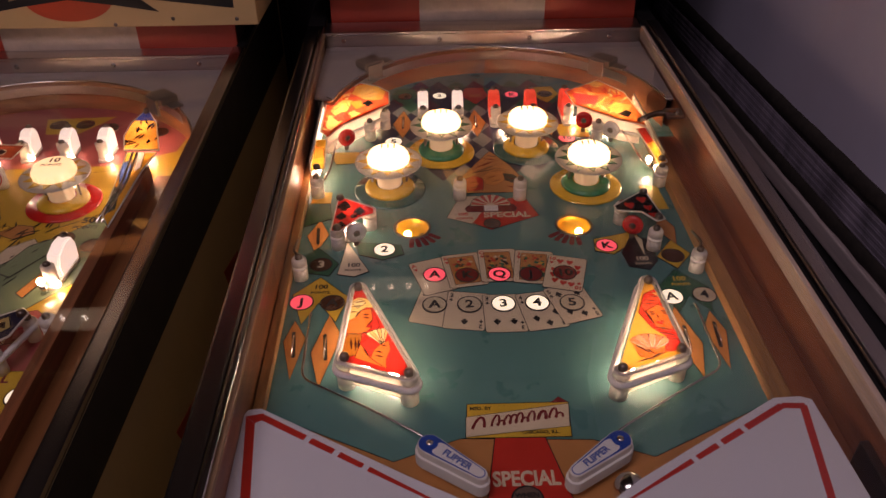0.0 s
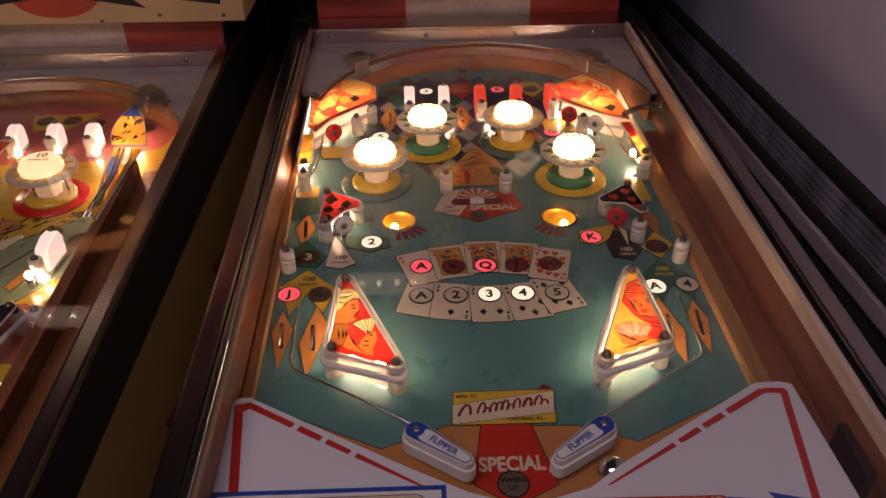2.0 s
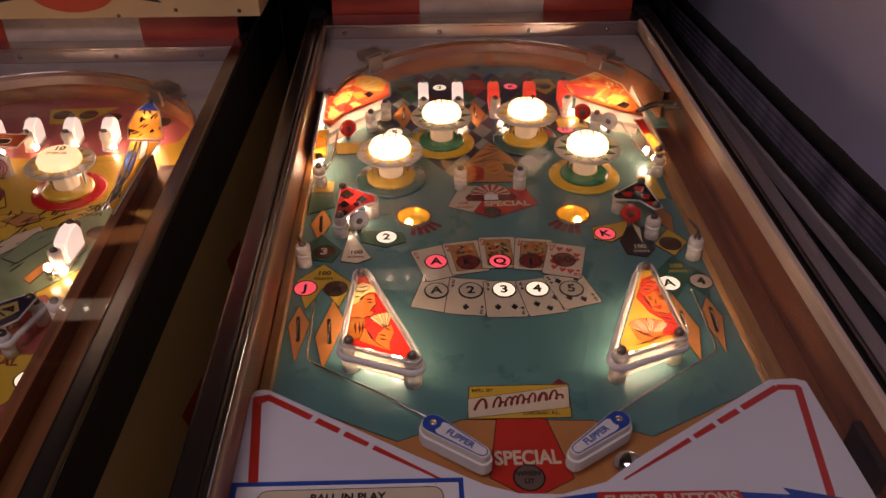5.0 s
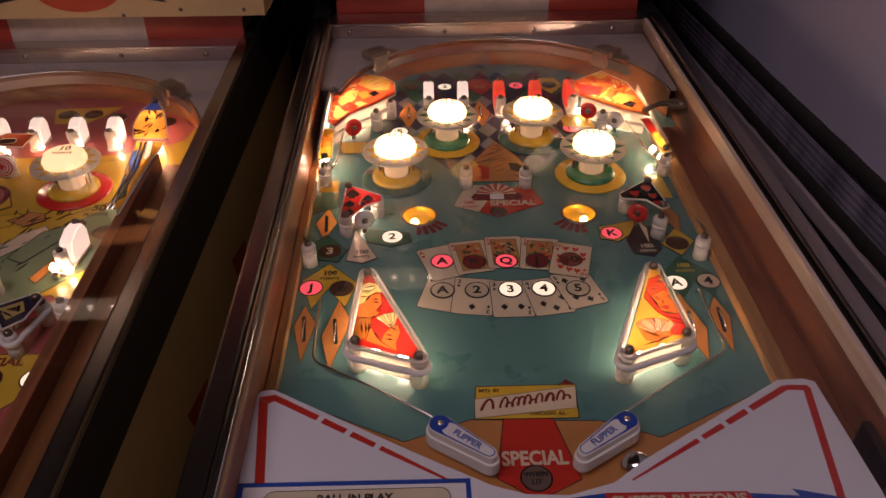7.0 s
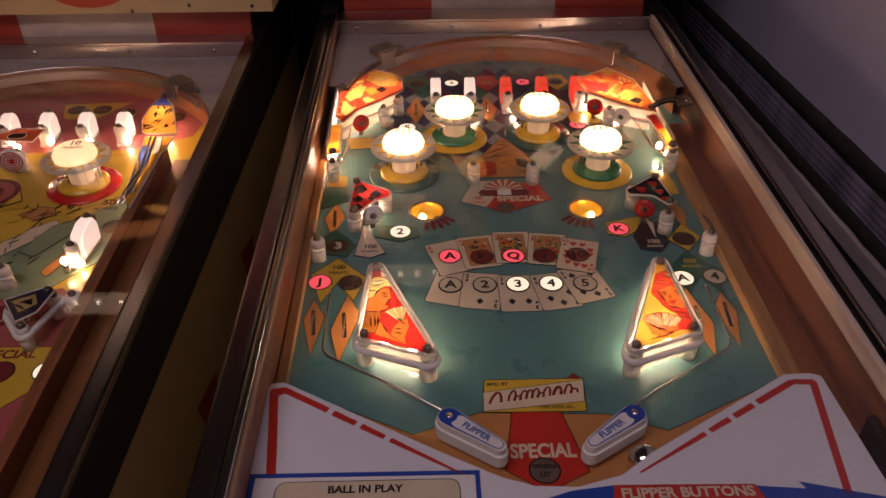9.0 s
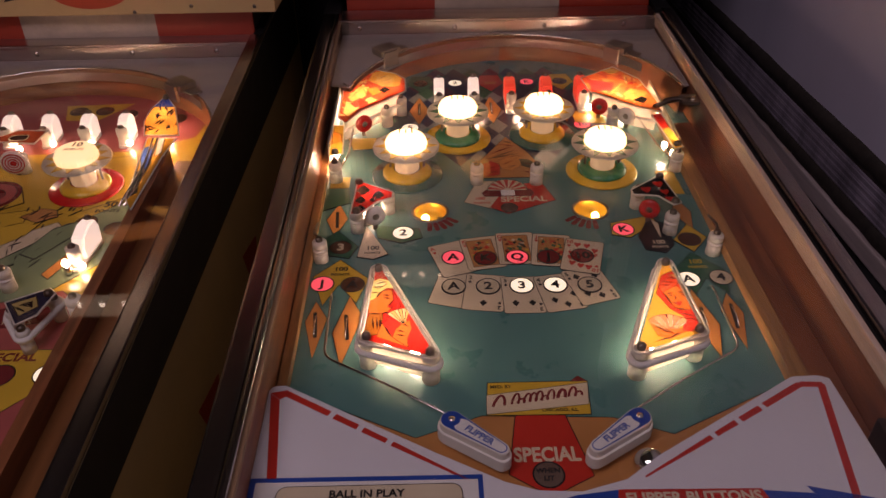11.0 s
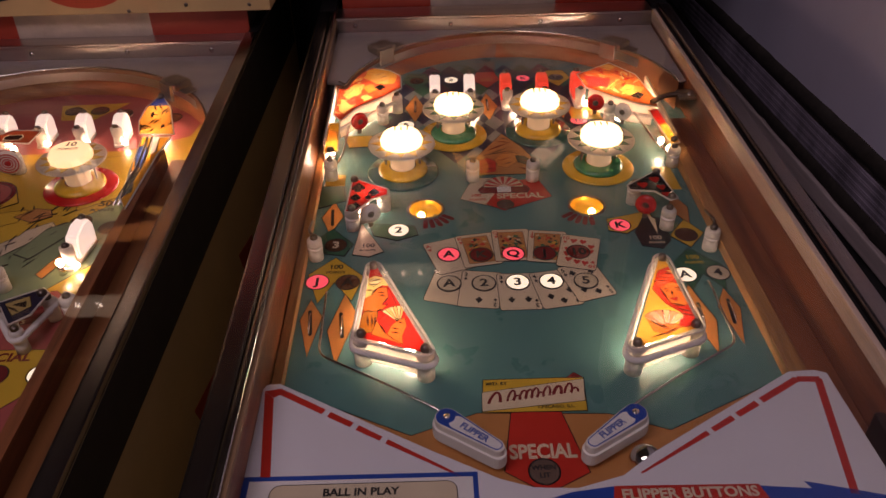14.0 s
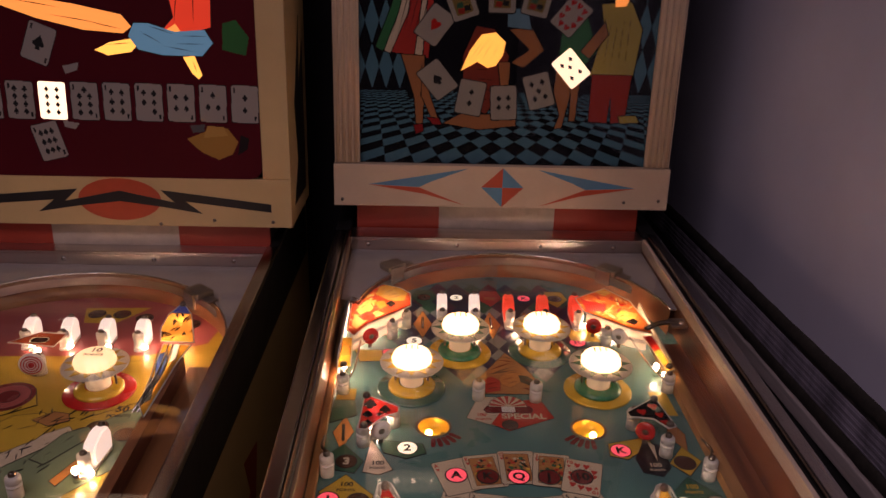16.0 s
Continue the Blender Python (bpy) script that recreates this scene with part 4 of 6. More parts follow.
c, z = card((-85, 466), -16, "A", INK, spade)
c, z = card((-57, 456), -8, "2", INK, spade)
pips(c, -8, [(0, -18, 0)], INK, spade, 0.0055)
c, z = card((-20, 448), 0, "3", INK, spade)
pips(c, 0, [(-9, -14, 0), (9, -14, 0)], INK, spade, 0.0055)
c, z = card((16, 447), 9, "4", INK, spade)
pips(c, 9, [(-9, -12, 0), (3, -21, 0), (14, -5, 0)], INK, spade, 0.0055)
c, z = card((48, 455), 16, "5", INK, spade)
pips(c, 16, [(-9, -13, 0), (5, -20, 0), (-9, 17, 1), (12, 14, 1)], INK, spade, 0.0055)
c, z = card((-102, 507), 18, "A", RED, heart)
for tl, ang, txt in (((-64, 521), 9, "K"), ((-20, 532), 1, "Q"), ((25, 530), -8, "J")):
    c, z = card(tl, ang, txt, RED, heart)
    ink(pf, "court_picture", turned(rounded(0.030, 0.050, 0.001), ang, c.x, c.y), TAN, 0.0006)
    rng = random.Random(len(txt) + ord(txt))
    court = [layer() for _ in range(5)]
    for k in range(44):
        px, py = rng.uniform(-12, 12), rng.uniform(-21, 21)
        w, h = rng.uniform(2, 6), rng.uniform(2, 6)
        p = turned([(px / 1000, py / 1000)], ang, c.x, c.y)[0]
        part("court_patch", prism(bmesh.new(), turned(mm([(-w / 2, -h / 3), (w / 3, -h / 2), (w / 2, h / 3), (-w / 3, h / 2)]), ang + rng.uniform(0, 90), p[0], p[1]), 0.0, court[k % 5]),
             rng.choice((RED, INK, DARKGREEN, CREAM, DULLRED, GOLD, INK, DARKGREEN, RED)), pf)
c, z = card((64, 519), -15, "10", RED, heart)
pips(c, -15, [(-8, 20, 1), (3, 20, 1), (13, 12, 1), (13, 3, 1), (-13, 3, 1), (-13, -6, 1), (-10, -16, 1), (0, -19, 1), (9, -20, 1)], RED, heart, 0.005)

for x, y, s, on in ((-72, 486, "A", 1), (-35, 484, "K", 0), (2, 484, "Q", 1), (38, 483, "J", 0), (77, 484, "10", 0)):
    insert(pf, x, y, s, INSERT_RED if on else DULLRED)
for x, y, s, on in ((-73, 433, "A", 0), (-35, 432, "2", 0), (2, 432, "3", 1), (39, 432, "4", 1), (77, 431, "5", 0)):
    insert(pf, x, y, s, INSERT_WHITE if on else INSERT_CREAM)

LEVEL[0] = 0
# side panels of print, left and right
ink(pf, "points_panel", mm([(-202, 486), (-168, 450), (-179, 410), (-200, 442), (-215, 407), (-230, 456)]), GOLD)
ink(pf, "points_panel", mm([(204, 486), (233, 453), (226, 411), (208, 440), (190, 413), (176, 454)]), DARKGREEN)
for x, mtl in ((-200, INK), (204, GOLD)):
    lettering("100", 0.0105, pose(x / 1000, 0.469, layer() + 0.000006), mtl, pf)
    lettering("POINTS", 0.0062, pose(x / 1000, 0.459, layer() + 0.000006), mtl, pf)
insert(pf, -219, 443, "J", INSERT_RED)
insert(pf, -185, 441, "A", INSERT_DARK)
insert(pf, 188, 438, "A", INSERT_WHITE)
insert(pf, 225, 440, "4", INSERT_CREAM)
for s in (-1, 1):
    for pts in ([(222, 412), (208, 384), (217, 325), (230, 380)], [(186, 420), (171, 387), (188, 313), (200, 362)]):
        ink(pf, "rollover_diamond", mm([(s * x, y) for x, y in pts]), ORANGE)
        cx, cy = s * sum(p[0] for p in pts) / 4000, sum(p[1] for p in pts) / 4000
        part("rollover_slot", prism(bmesh.new(), turned(rounded(0.0042, 0.040, 0.002), -s * 6, cx, cy), 0.0, layer()), INK, pf)
        part("rollover_wire", tube(bmesh.new(), [(cx, cy - 0.016, 0.0004), (cx, cy - 0.006, 0.0045), (cx, cy + 0.008, 0.0045), (cx, cy + 0.016, 0.0004)], 0.0009, 6), STEEL, pf)
ink(pf, "rollover_diamond", mm([(-213, 603), (-200, 570), (-213, 533), (-226, 568)]), ORANGE)
part("rollover_slot", prism(bmesh.new(), turned(rounded(0.004, 0.036, 0.002), 4, -0.213, 0.568), 0.0, layer()), INK, pf)
ink(pf, "rollover_diamond", mm([(213, 603), (226, 570), (219, 533), (203, 568)]), TAN)
ink(pf, "green_strip", mm([(-232, 640), (-205, 640), (-200, 606), (-232, 590)]), DARKGREEN)
ink(pf, "gold_strip", mm([(-228, 668), (-204, 668), (-204, 642), (-230, 642)]), GOLD, 0)
ink(pf, "gold_strip", mm([(228, 668), (204, 668), (204, 612), (230, 612)]), GOLD, 0)
ink(pf, "number_panel", mm([(-210, 543), (-184, 511), (-193, 489), (-225, 497), (-229, 520)]), DARKGREEN)
insert(pf, -204, 510, "3", INSERT_DARK, CREAM)
ink(pf, "number_panel", mm([(214, 543), (230, 515), (208, 488), (190, 511)]), GOLD)
insert(pf, 209, 512, "", INSERT_DARK)
ink(pf, "number_panel", mm([(-166, 552), (-112, 545), (-108, 527), (-132, 517), (-160, 528)]), DARKGREEN)
insert(pf, -131, 537, "2", INSERT_WHITE)
ink(pf, "number_panel", mm([(122, 548), (174, 563), (178, 548), (140, 518), (120, 525)]), GOLD)
insert(pf, 135, 535, "K", INSERT_RED)
ink(pf, "score_wedge", mm([(-176, 553), (-148, 495), (-164, 486), (-183, 491)]), CREAM)
ink(pf, "score_wedge", mm([(168, 555), (190, 545), (189, 502), (176, 486), (153, 493), (150, 520)]), INK, 0)
for x, mtl in ((-166, INK), (171, CREAM)):
    lettering("100", 0.0105, pose(x / 1000, 0.507, layer() + 0.000006), mtl, pf)
    lettering("POINTS", 0.0055, pose(x / 1000, 0.4975, layer() + 0.000006), mtl, pf)
ink(pf, "white_wedge", mm([(172, 556), (180, 545), (176, 514)]), CREAM, 0)

LEVEL[0] = 0
# saucers with their feathered print
for (hx, hy, hr), s in zip(HOLES, (1, -1)):
    for k in range(5):
        a = radians(-35 - 14 * k) if s > 0 else radians(215 + 14 * k)
        cx, cy = hx + 0.033 * math.cos(a), hy + 0.033 * math.sin(a)
        part("feather", prism(bmesh.new(), turned(rounded(0.018, 0.006, 0.0028), math.degrees(a), cx, cy), 0.0, layer()), DULLRED, pf)
    sc = thing("saucer", TABLE @ pose(hx, hy, 0), "round metal saucer glowing yellow inside", "saucer", "saucers")
    part("rim", lathe(bmesh.new(), [(0.0235, 0.0), (0.0235, 0.0012), (0.0205, 0.0016), (0.0200, 0.0)], 36), BRONZE, sc, "worn brass rim")
    part("cup", lathe(bmesh.new(), [(0.0203, 0.0), (0.0195, -0.008), (0.013, -0.0115), (0.0, -0.0118)], 36), CUP_BRASS, sc)
    part("bulb", lathe(bmesh.new(), [(0, -0.0112), (0.0045, -0.009), (0.005, -0.0055), (0.003, -0.0025), (0, -0.002)], 14, (-s * 0.006, -0.004, 0)), CUP_BULB, sc, "small yellow lit bulb")
    part("kicker", lathe(bmesh.new(), [(0.0035, -0.0112), (0.0035, -0.006), (0, -0.0055)], 10, (s * 0.012, -0.006, 0)), SCREW, sc)

LEVEL[0] = 0
# centre panel with the sun fan, die and diamond picture
ink(pf, "score_panel", mm([(-54, 603), (-36, 652), (5, 652), (0, 577)]), CREAM)
ink(pf, "special_panel", mm([(-8, 600), (48, 649), (62, 604), (0, 575), (-22, 590)]), RED)
ink(pf, "special_panel", mm([(-22, 590), (4, 640), (48, 649), (62, 604), (0, 575)]), RED, 0)
lettering("SPECIAL", 0.0165, pose(0.022, 0.607, layer() + 0.000006), CREAM, pf)
lettering("100", 0.009, pose(-0.034, 0.610, layer() + 0.000006), RED, pf)
lettering("POINTS", 0.0062, pose(-0.032, 0.600, layer() + 0.000006), RED, pf)
insert(pf, 2, 588, "", BROWN_INSERT, r=0.0095)
for k, word in enumerate(("WHEN", "LIT")):
    lettering(word, 0.0055, pose(0.002, 0.591 - 0.0065 * k, layer() + 0.000006), INK, pf)
ink(pf, "fan_base", mm([(-30, 622), (-25, 630), (32, 630), (36, 622), (32, 615), (-27, 615)]), DULLRED)
ink(pf, "sun_fan", disc(0.003, 0.629, 0.0255, 21, 0, math.pi), CREAM)
for k in range(7):
    a0, a1 = math.pi * (2 * k + 0.5) / 14, math.pi * (2 * k + 1.5) / 14
    part("fan_ray", prism(bmesh.new(), [(0.003 + 0.006 * math.cos(a0), 0.629 + 0.006 * math.sin(a0)), (0.003 + 0.025 * math.cos(a0), 0.629 + 0.025 * math.sin(a0)), (0.003 + 0.025 * math.cos(a1), 0.629 + 0.025 * math.sin(a1)), (0.003 + 0.006 * math.cos(a1), 0.629 + 0.006 * math.sin(a1))], 0.0, layer()), RED, pf)
part("fan_slot", prism(bmesh.new(), mm([(-6, 616), (12, 616), (12, 629), (-6, 629)]), 0.0, layer()), WHITE_PAPER, pf)
ink(pf, "picture_diamond", mm([(-36, 692), (-6, 742), (12, 771), (38, 728), (52, 690), (44, 660), (-30, 660)]), TAN)
for nm, pts, mt in (("red_shape", [(-32, 690), (-14, 704), (-2, 694), (-4, 668), (-24, 662)], RED), ("orange_shape", [(-4, 700), (14, 722), (30, 712), (26, 690), (12, 676), (0, 682)], ORANGE), ("dark_shape", [(26, 708), (38, 706), (48, 692), (40, 682), (28, 690)], INK)):
    ink(pf, nm, mm(pts), mt, 0.0005)
strands = ((-26, 702, 8, 738, 3.2, ORANGE), (-14, 722, 20, 744, 3.0, DULLRED), (-8, 738, 18, 756, 3.0, ORANGE), (-24, 708, 28, 724, 2.2, INK), (0, 750, 24, 744, 2.4, DULLRED), (16, 728, 40, 718, 3.0, ORANGE), (6, 760, 22, 752, 2.2, INK), (-12, 712, 20, 732, 1.6, INK),
           (2, 694, 18, 704, 1.4, DULLRED), (8, 686, 22, 692, 1.4, INK), (-26, 680, -6, 690, 1.6, DULLRED), (-22, 672, -6, 676, 1.4, INK), (28, 676, 42, 668, 2.4, DULLRED), (30, 698, 44, 690, 1.2, DULLRED), (10, 714, 24, 716, 1.4, INK))
for x0, y0, x1, y1, w, mt in strands:
    part("picture_strand", prism(bmesh.new(), stroke(x0, y0, x1, y1, w)[0], 0.0, layer()), mt, pf)

LEVEL[0] = 0
# top lanes
for x, s, on, mtl in ((-111, "3", 0, DARKGREEN), (-55, "2", 1, NAVY), (2, "", -1, RED), (62, "K", 2, NAVY), (116, "10", 0, GOLD)):
    ink(pf, "lane_panel", mm([(x - 22, 955), (x - 14, 985), (x + 14, 985), (x + 22, 955), (x, 925)]), mtl, 0.0007)
    if on >= 0:
        insert(pf, x, 958, s, (INSERT_DARK, INSERT_WHITE, INSERT_RED)[on], r=0.0108, size=0.014)
    else:
        lettering("500", 0.013, pose(x / 1000, 0.955, layer() + 0.000006), ORANGE, pf)
for x in (-113, -2, 56, 108):
    ink(pf, "rollover_diamond", mm([(x, 905), (x + 15, 860), (x, 815), (x - 15, 860)]), ORANGE)
    part("rollover_slot", prism(bmesh.new(), turned(rounded(0.004, 0.040, 0.002), 0, x / 1000, 0.865), 0.0, layer()), INK, pf)
    part("rollover_wire", tube(bmesh.new(), [(x / 1000, 0.849, 0.0006), (x / 1000, 0.858, 0.0055), (x / 1000, 0.872, 0.0055), (x / 1000, 0.881, 0.0006)], 0.0009, 6), STEEL, pf)
insert(pf, 129, 806, "10", INSERT_RED, size=0.0135)
insert(pf, -126, 805, "5", INSERT_WHITE)
ink(pf, "gold_patch", mm([(118, 850), (160, 850), (165, 808), (120, 812)]), OLIVE, 0)
ink(pf, "gold_patch", mm([(-215, 775), (-175, 775), (-170, 745), (-205, 742)]), GOLD)
insert(pf, -165, 770, "", INSERT_RED, r=0.008)

# bumpers
bumper(TABLE @ pose(-0.128, 0.672, 0.0008), "pop bumper with glowing cap and yellow skirt on dark green disc", YELLOW_PLASTIC, GOLD, SMOKE_GREEN)
bumper(TABLE @ pose(-0.057, 0.770, 0.0008), "pop bumper with glowing cap and green skirt on yellow disc", GREEN_PLASTIC, DARKGREEN, YELLOW_PLASTIC)
bumper(TABLE @ pose(0.065, 0.775, 0.0008), "pop bumper with glowing cap and yellow skirt on dark green disc", YELLOW_PLASTIC, GOLD, SMOKE_GREEN)
bumper(TABLE @ pose(0.133, 0.671, 0.0008), "pop bumper with glowing cap and green skirt on yellow disc", GREEN_PLASTIC, DARKGREEN, YELLOW_PLASTIC)

for x in (-0.082, -0.029):
    lane_guide(TABLE @ pose(x, 0.875, 0.0008), "glowing white plastic lane guide with a screwed post", LANE_WHITE)
for x in (0.027, 0.083, 0.137):
    lane_guide(TABLE @ pose(x, 0.875, 0.0008), "glowing red plastic lane guide with a screwed post", LANE_RED)

# slingshots


def held_fan(px, py, r0, r1, a0, a1, n, tones):
    """A fan of held cards round a pivot, in millimetres and degrees."""
    out = []
    for k in range(n):
        a, b = radians(a0 + (a1 - a0) * k / n), radians(a0 + (a1 - a0) * (k + 0.86) / n)
        out.append((mm([(px + r0 * math.cos(a), py + r0 * math.sin(a)), (px + r1 * math.cos(a), py + r1 * math.sin(a)), (px + r1 * math.cos(b), py + r1 * math.sin(b)), (px + r0 * math.cos(b), py + r0 * math.sin(b))]), tones[k % len(tones)]))
    return out


S_RED, S_HAIR, S_SKIN, S_LOCK, S_LINE = (0.68, 0.035, 0.022), (0.86, 0.60, 0.20), (0.66, 0.17, 0.030), (0.42, 0.14, 0.02), (0.10, 0.012, 0.008)
left_art = [
    (mm([(-165, 410), (-148, 424), (-136, 396), (-137, 388), (-128, 362), (-150, 330), (-165, 320)]), (0.58, 0.03, 0.02)),
    (mm([(-158, 351), (-146, 350), (-146, 342), (-148, 331), (-148, 322), (-162, 318), (-164, 340)]), S_LOCK),
    (mm([(-157, 403), (-151, 407), (-143, 404), (-136, 396), (-135, 390), (-143, 391), (-148, 387), (-152, 375), (-160, 366), (-164, 380)]), S_HAIR),
    (mm([(-160, 370), (-153, 375), (-147, 387), (-138, 388), (-136, 371), (-140, 364), (-137, 360), (-142, 353), (-147, 351), (-160, 352)]), S_SKIN),
    (mm([(-140, 365), (-137, 363), (-137, 360), (-141, 361)]), (0.50, 0.02, 0.02)),
    (mm([(-158, 398), (-150, 404), (-144, 398), (-152, 390)]), (0.86, 0.70, 0.34)),
    (mm([(-146, 336), (-141, 328), (-135, 316), (-128, 312), (-120, 303), (-150, 318)]), S_SKIN),
    (mm([(-126, 336), (-119, 340), (-117, 328), (-121, 314), (-120, 303), (-128, 310), (-135, 317), (-132, 328)]), S_SKIN),
] + held_fan(-124, 334, 3, 24, 136, 76, 6, ((0.84, 0.66, 0.33), (0.80, 0.52, 0.18)))
for x0, y0, x1, y1, w in ((-156, 398, -143, 402, 0.7), (-158, 392, -147, 394, 0.6), (-160, 384, -151, 384, 0.6), (-154, 376, -147, 388, 0.7), (-146, 376, -139, 374, 0.8), (-147, 380, -139, 379, 0.6), (-136, 372, -140, 364, 0.6), (-147, 351, -140, 354, 0.7), (-160, 352, -148, 351, 0.6), (-156, 346, -154, 328, 0.8), (-152, 348, -150, 326, 0.8), (-148, 346, -148, 328, 0.7), (-145, 336, -136, 316, 0.7), (-131, 326, -124, 324, 0.6), (-131, 320, -123, 318, 0.6), (-126, 335, -120, 332, 0.6)):
    left_art.append(stroke(x0, y0, x1, y1, w * 1.7, S_LINE))
slingshot(TABLE, -1, "lit triangular slingshot with red and yellow printed plastic", S_RED, left_art)
right_art = [
    (mm([(144, 402), (155, 408), (166, 408), (168, 385), (167, 349), (166, 322), (152, 316), (144, 317), (152, 336), (140, 350), (132, 373), (139, 390)]), (0.68, 0.045, 0.025)),
    (mm([(139, 376), (151, 386), (166, 375), (166, 349), (152, 346), (145, 351), (141, 364)]), S_SKIN),
    (mm([(137, 384), (145, 394), (159, 403), (162, 395), (155, 386), (146, 380), (138, 374)]), (0.76, 0.09, 0.035)),
    (mm([(152, 403), (160, 404), (158, 398)]), (0.84, 0.45, 0.16)),
    (mm([(146, 358), (154, 360), (151, 354)]), (0.55, 0.02, 0.03)),
    (mm([(114, 333), (120, 322), (133, 324), (143, 320), (146, 316), (129, 306), (119, 311)]), S_SKIN),
] + held_fan(133, 316, 5, 25, 138, 36, 6, ((0.82, 0.22, 0.10), (0.84, 0.34, 0.18))) + [stroke(133 + 5 * math.cos(radians(a)), 316 + 5 * math.sin(radians(a)), 133 + 25 * math.cos(radians(a)), 316 + 25 * math.sin(radians(a)), 0.9, (0.85, 0.72, 0.55)) for a in (140, 122, 105, 88, 71, 54, 36)]
for x0, y0, x1, y1, w in ((142, 372, 148, 374, 1.0), (154, 375, 161, 373, 1.0), (143, 369, 148, 370, 0.7), (155, 371, 161, 369, 0.7), (150, 370, 149, 363, 0.6), (139, 377, 144, 352, 0.8), (145, 351, 158, 346, 0.8), (138, 386, 152, 386, 0.7), (142, 392, 155, 390, 0.7), (148, 398, 160, 396, 0.7), (146, 344, 164, 336, 0.8), (150, 336, 165, 330, 0.7), (118, 326, 128, 316, 0.7), (121, 322, 132, 313, 0.7), (125, 322, 136, 312, 0.7), (129, 308, 144, 316, 0.6), (112, 302, 136, 310, 0.5)):
    right_art.append(stroke(x0, y0, x1, y1, w * 1.7, S_LINE))
slingshot(TABLE, 1, "lit triangular slingshot with yellow and red printed plastic", (0.84, 0.42, 0.055), right_art)

flipper(TABLE @ pose(-0.081, 0.217, 0.0015, 0, 0, -38.5), -1, "white flipper with blue printed label, at rest")
flipper(TABLE @ pose(0.081, 0.216, 0.0015, 0, 0, 180 + 36.5), 1, "white flipper with blue printed label, at rest")

for s in (-1, 1):
    pts = [(s * 0.204, 0.418, 0.002), (s * 0.204, 0.412, 0.013), (s * 0.203, 0.315, 0.013), (s * 0.140, 0.276, 0.013), (s * 0.086, 0.241, 0.011), (s * 0.083, 0.2395, 0.002)]
    wire("wire_guide", TABLE, "bent steel wire ball guide on the playfield", smooth_path(pts))

# posts
for x, y in ((-222, 660), (-224, 486), (-186, 544), (-150, 584), (161, 584), (189, 527), (228, 484), (232, 671), (-36, 648), (42, 645), (-178, 560), (-160, 815), (-140, 850), (172, 800)):
    post(TABLE @ pose(x / 1000, y / 1000, 0.0006))

FLAME_TONES = ((0.80, 0.42, 0.06), (0.40, 0.012, 0.008), (0.72, 0.16, 0.02), (0.30, 0.02, 0.01), (0.82, 0.52, 0.14), (0.10, 0.015, 0.01), (0.50, 0.04, 0.015))

# printed plastics with bulbs beneath
spots = [(spade(-0.179, 0.578, 0.011), A_DARK), (spade(-0.160, 0.566, 0.009), A_DARK), (spade(-0.181, 0.556, 0.008), A_DARK), (spade(-0.180, 0.538, 0.007), A_DARK), (spade(-0.166, 0.556, 0.005), A_DARK)]
plastic(TABLE, "red triangular plastic printed with black spades", mm([(-187, 600), (-143, 573), (-143, 560), (-160, 552), (-181, 524), (-191, 526)]), spots, A_RED, screws=mm([(-185, 595), (-184, 530)]))
spots = [(heart(0.182, 0.578, 0.008), A_RED), (heart(0.165, 0.566, 0.008), A_RED), (heart(0.186, 0.560, 0.007), A_RED), (heart(0.188, 0.545, 0.006), A_RED)]
plastic(TABLE, "black triangular plastic printed with red hearts", mm([(190, 600), (146, 566), (148, 556), (176, 552), (190, 532), (200, 536)]), spots, A_DARK, screws=mm([(188, 594), (193, 538)]))
LICK_GOLD, LICK_AMBER, LICK_DEEP = (0.84, 0.50, 0.12), (0.80, 0.26, 0.03), (0.46, 0.02, 0.012)
licks = flames(3, -226, -190, 770, 880, 26, (LICK_GOLD, LICK_AMBER, LICK_DEEP, (0.84, 0.58, 0.22))) + [
    (mm([(-217, 832), (-203, 870), (-188, 869), (-192, 837), (-207, 813)]), LICK_GOLD),
    (mm([(-220, 784), (-219, 820), (-199, 812), (-181, 830), (-172, 823), (-198, 800), (-212, 772)]), (0.84, 0.55, 0.16)),
    (mm([(-213, 813), (-200, 831), (-186, 818), (-187, 803), (-204, 800)]), (0.66, 0.05, 0.02)),
    (mm([(-192, 862), (-176, 868), (-168, 850), (-180, 838)]), LICK_AMBER),
    (mm([(-191, 892), (-185, 918), (-171, 927), (-153, 921), (-139, 896), (-143, 869), (-157, 867), (-171, 871)]), (0.80, 0.38, 0.05)),
    (mm([(-180, 885), (-176, 905), (-161, 911), (-150, 893), (-154, 870), (-170, 871)]), (0.84, 0.48, 0.12)),
    (spade(-0.164, 0.857, 0.012), A_DARK),
] + [stroke(x0, y0, x1, y1, 1.5, (0.30, 0.03, 0.012)) for x0, y0, x1, y1 in ((-186, 900, -172, 918), (-178, 892, -160, 912), (-170, 884, -148, 904), (-172, 876, -146, 888), (-216, 826, -200, 862), (-210, 816, -192, 832), (-198, 866, -190, 840), (-186, 912, -190, 894), (-220, 850, -208, 880), (-204, 806, -186, 822))]
plastic(TABLE, "orange and yellow printed corner plastic, lit from below", mm([(-226, 770), (-226, 866), (-190, 934), (-150, 915), (-134, 895), (-132, 852), (-160, 822), (-195, 790), (-214, 752)]), licks, (0.62, 0.075, 0.02), z=0.037, lines=0.0)
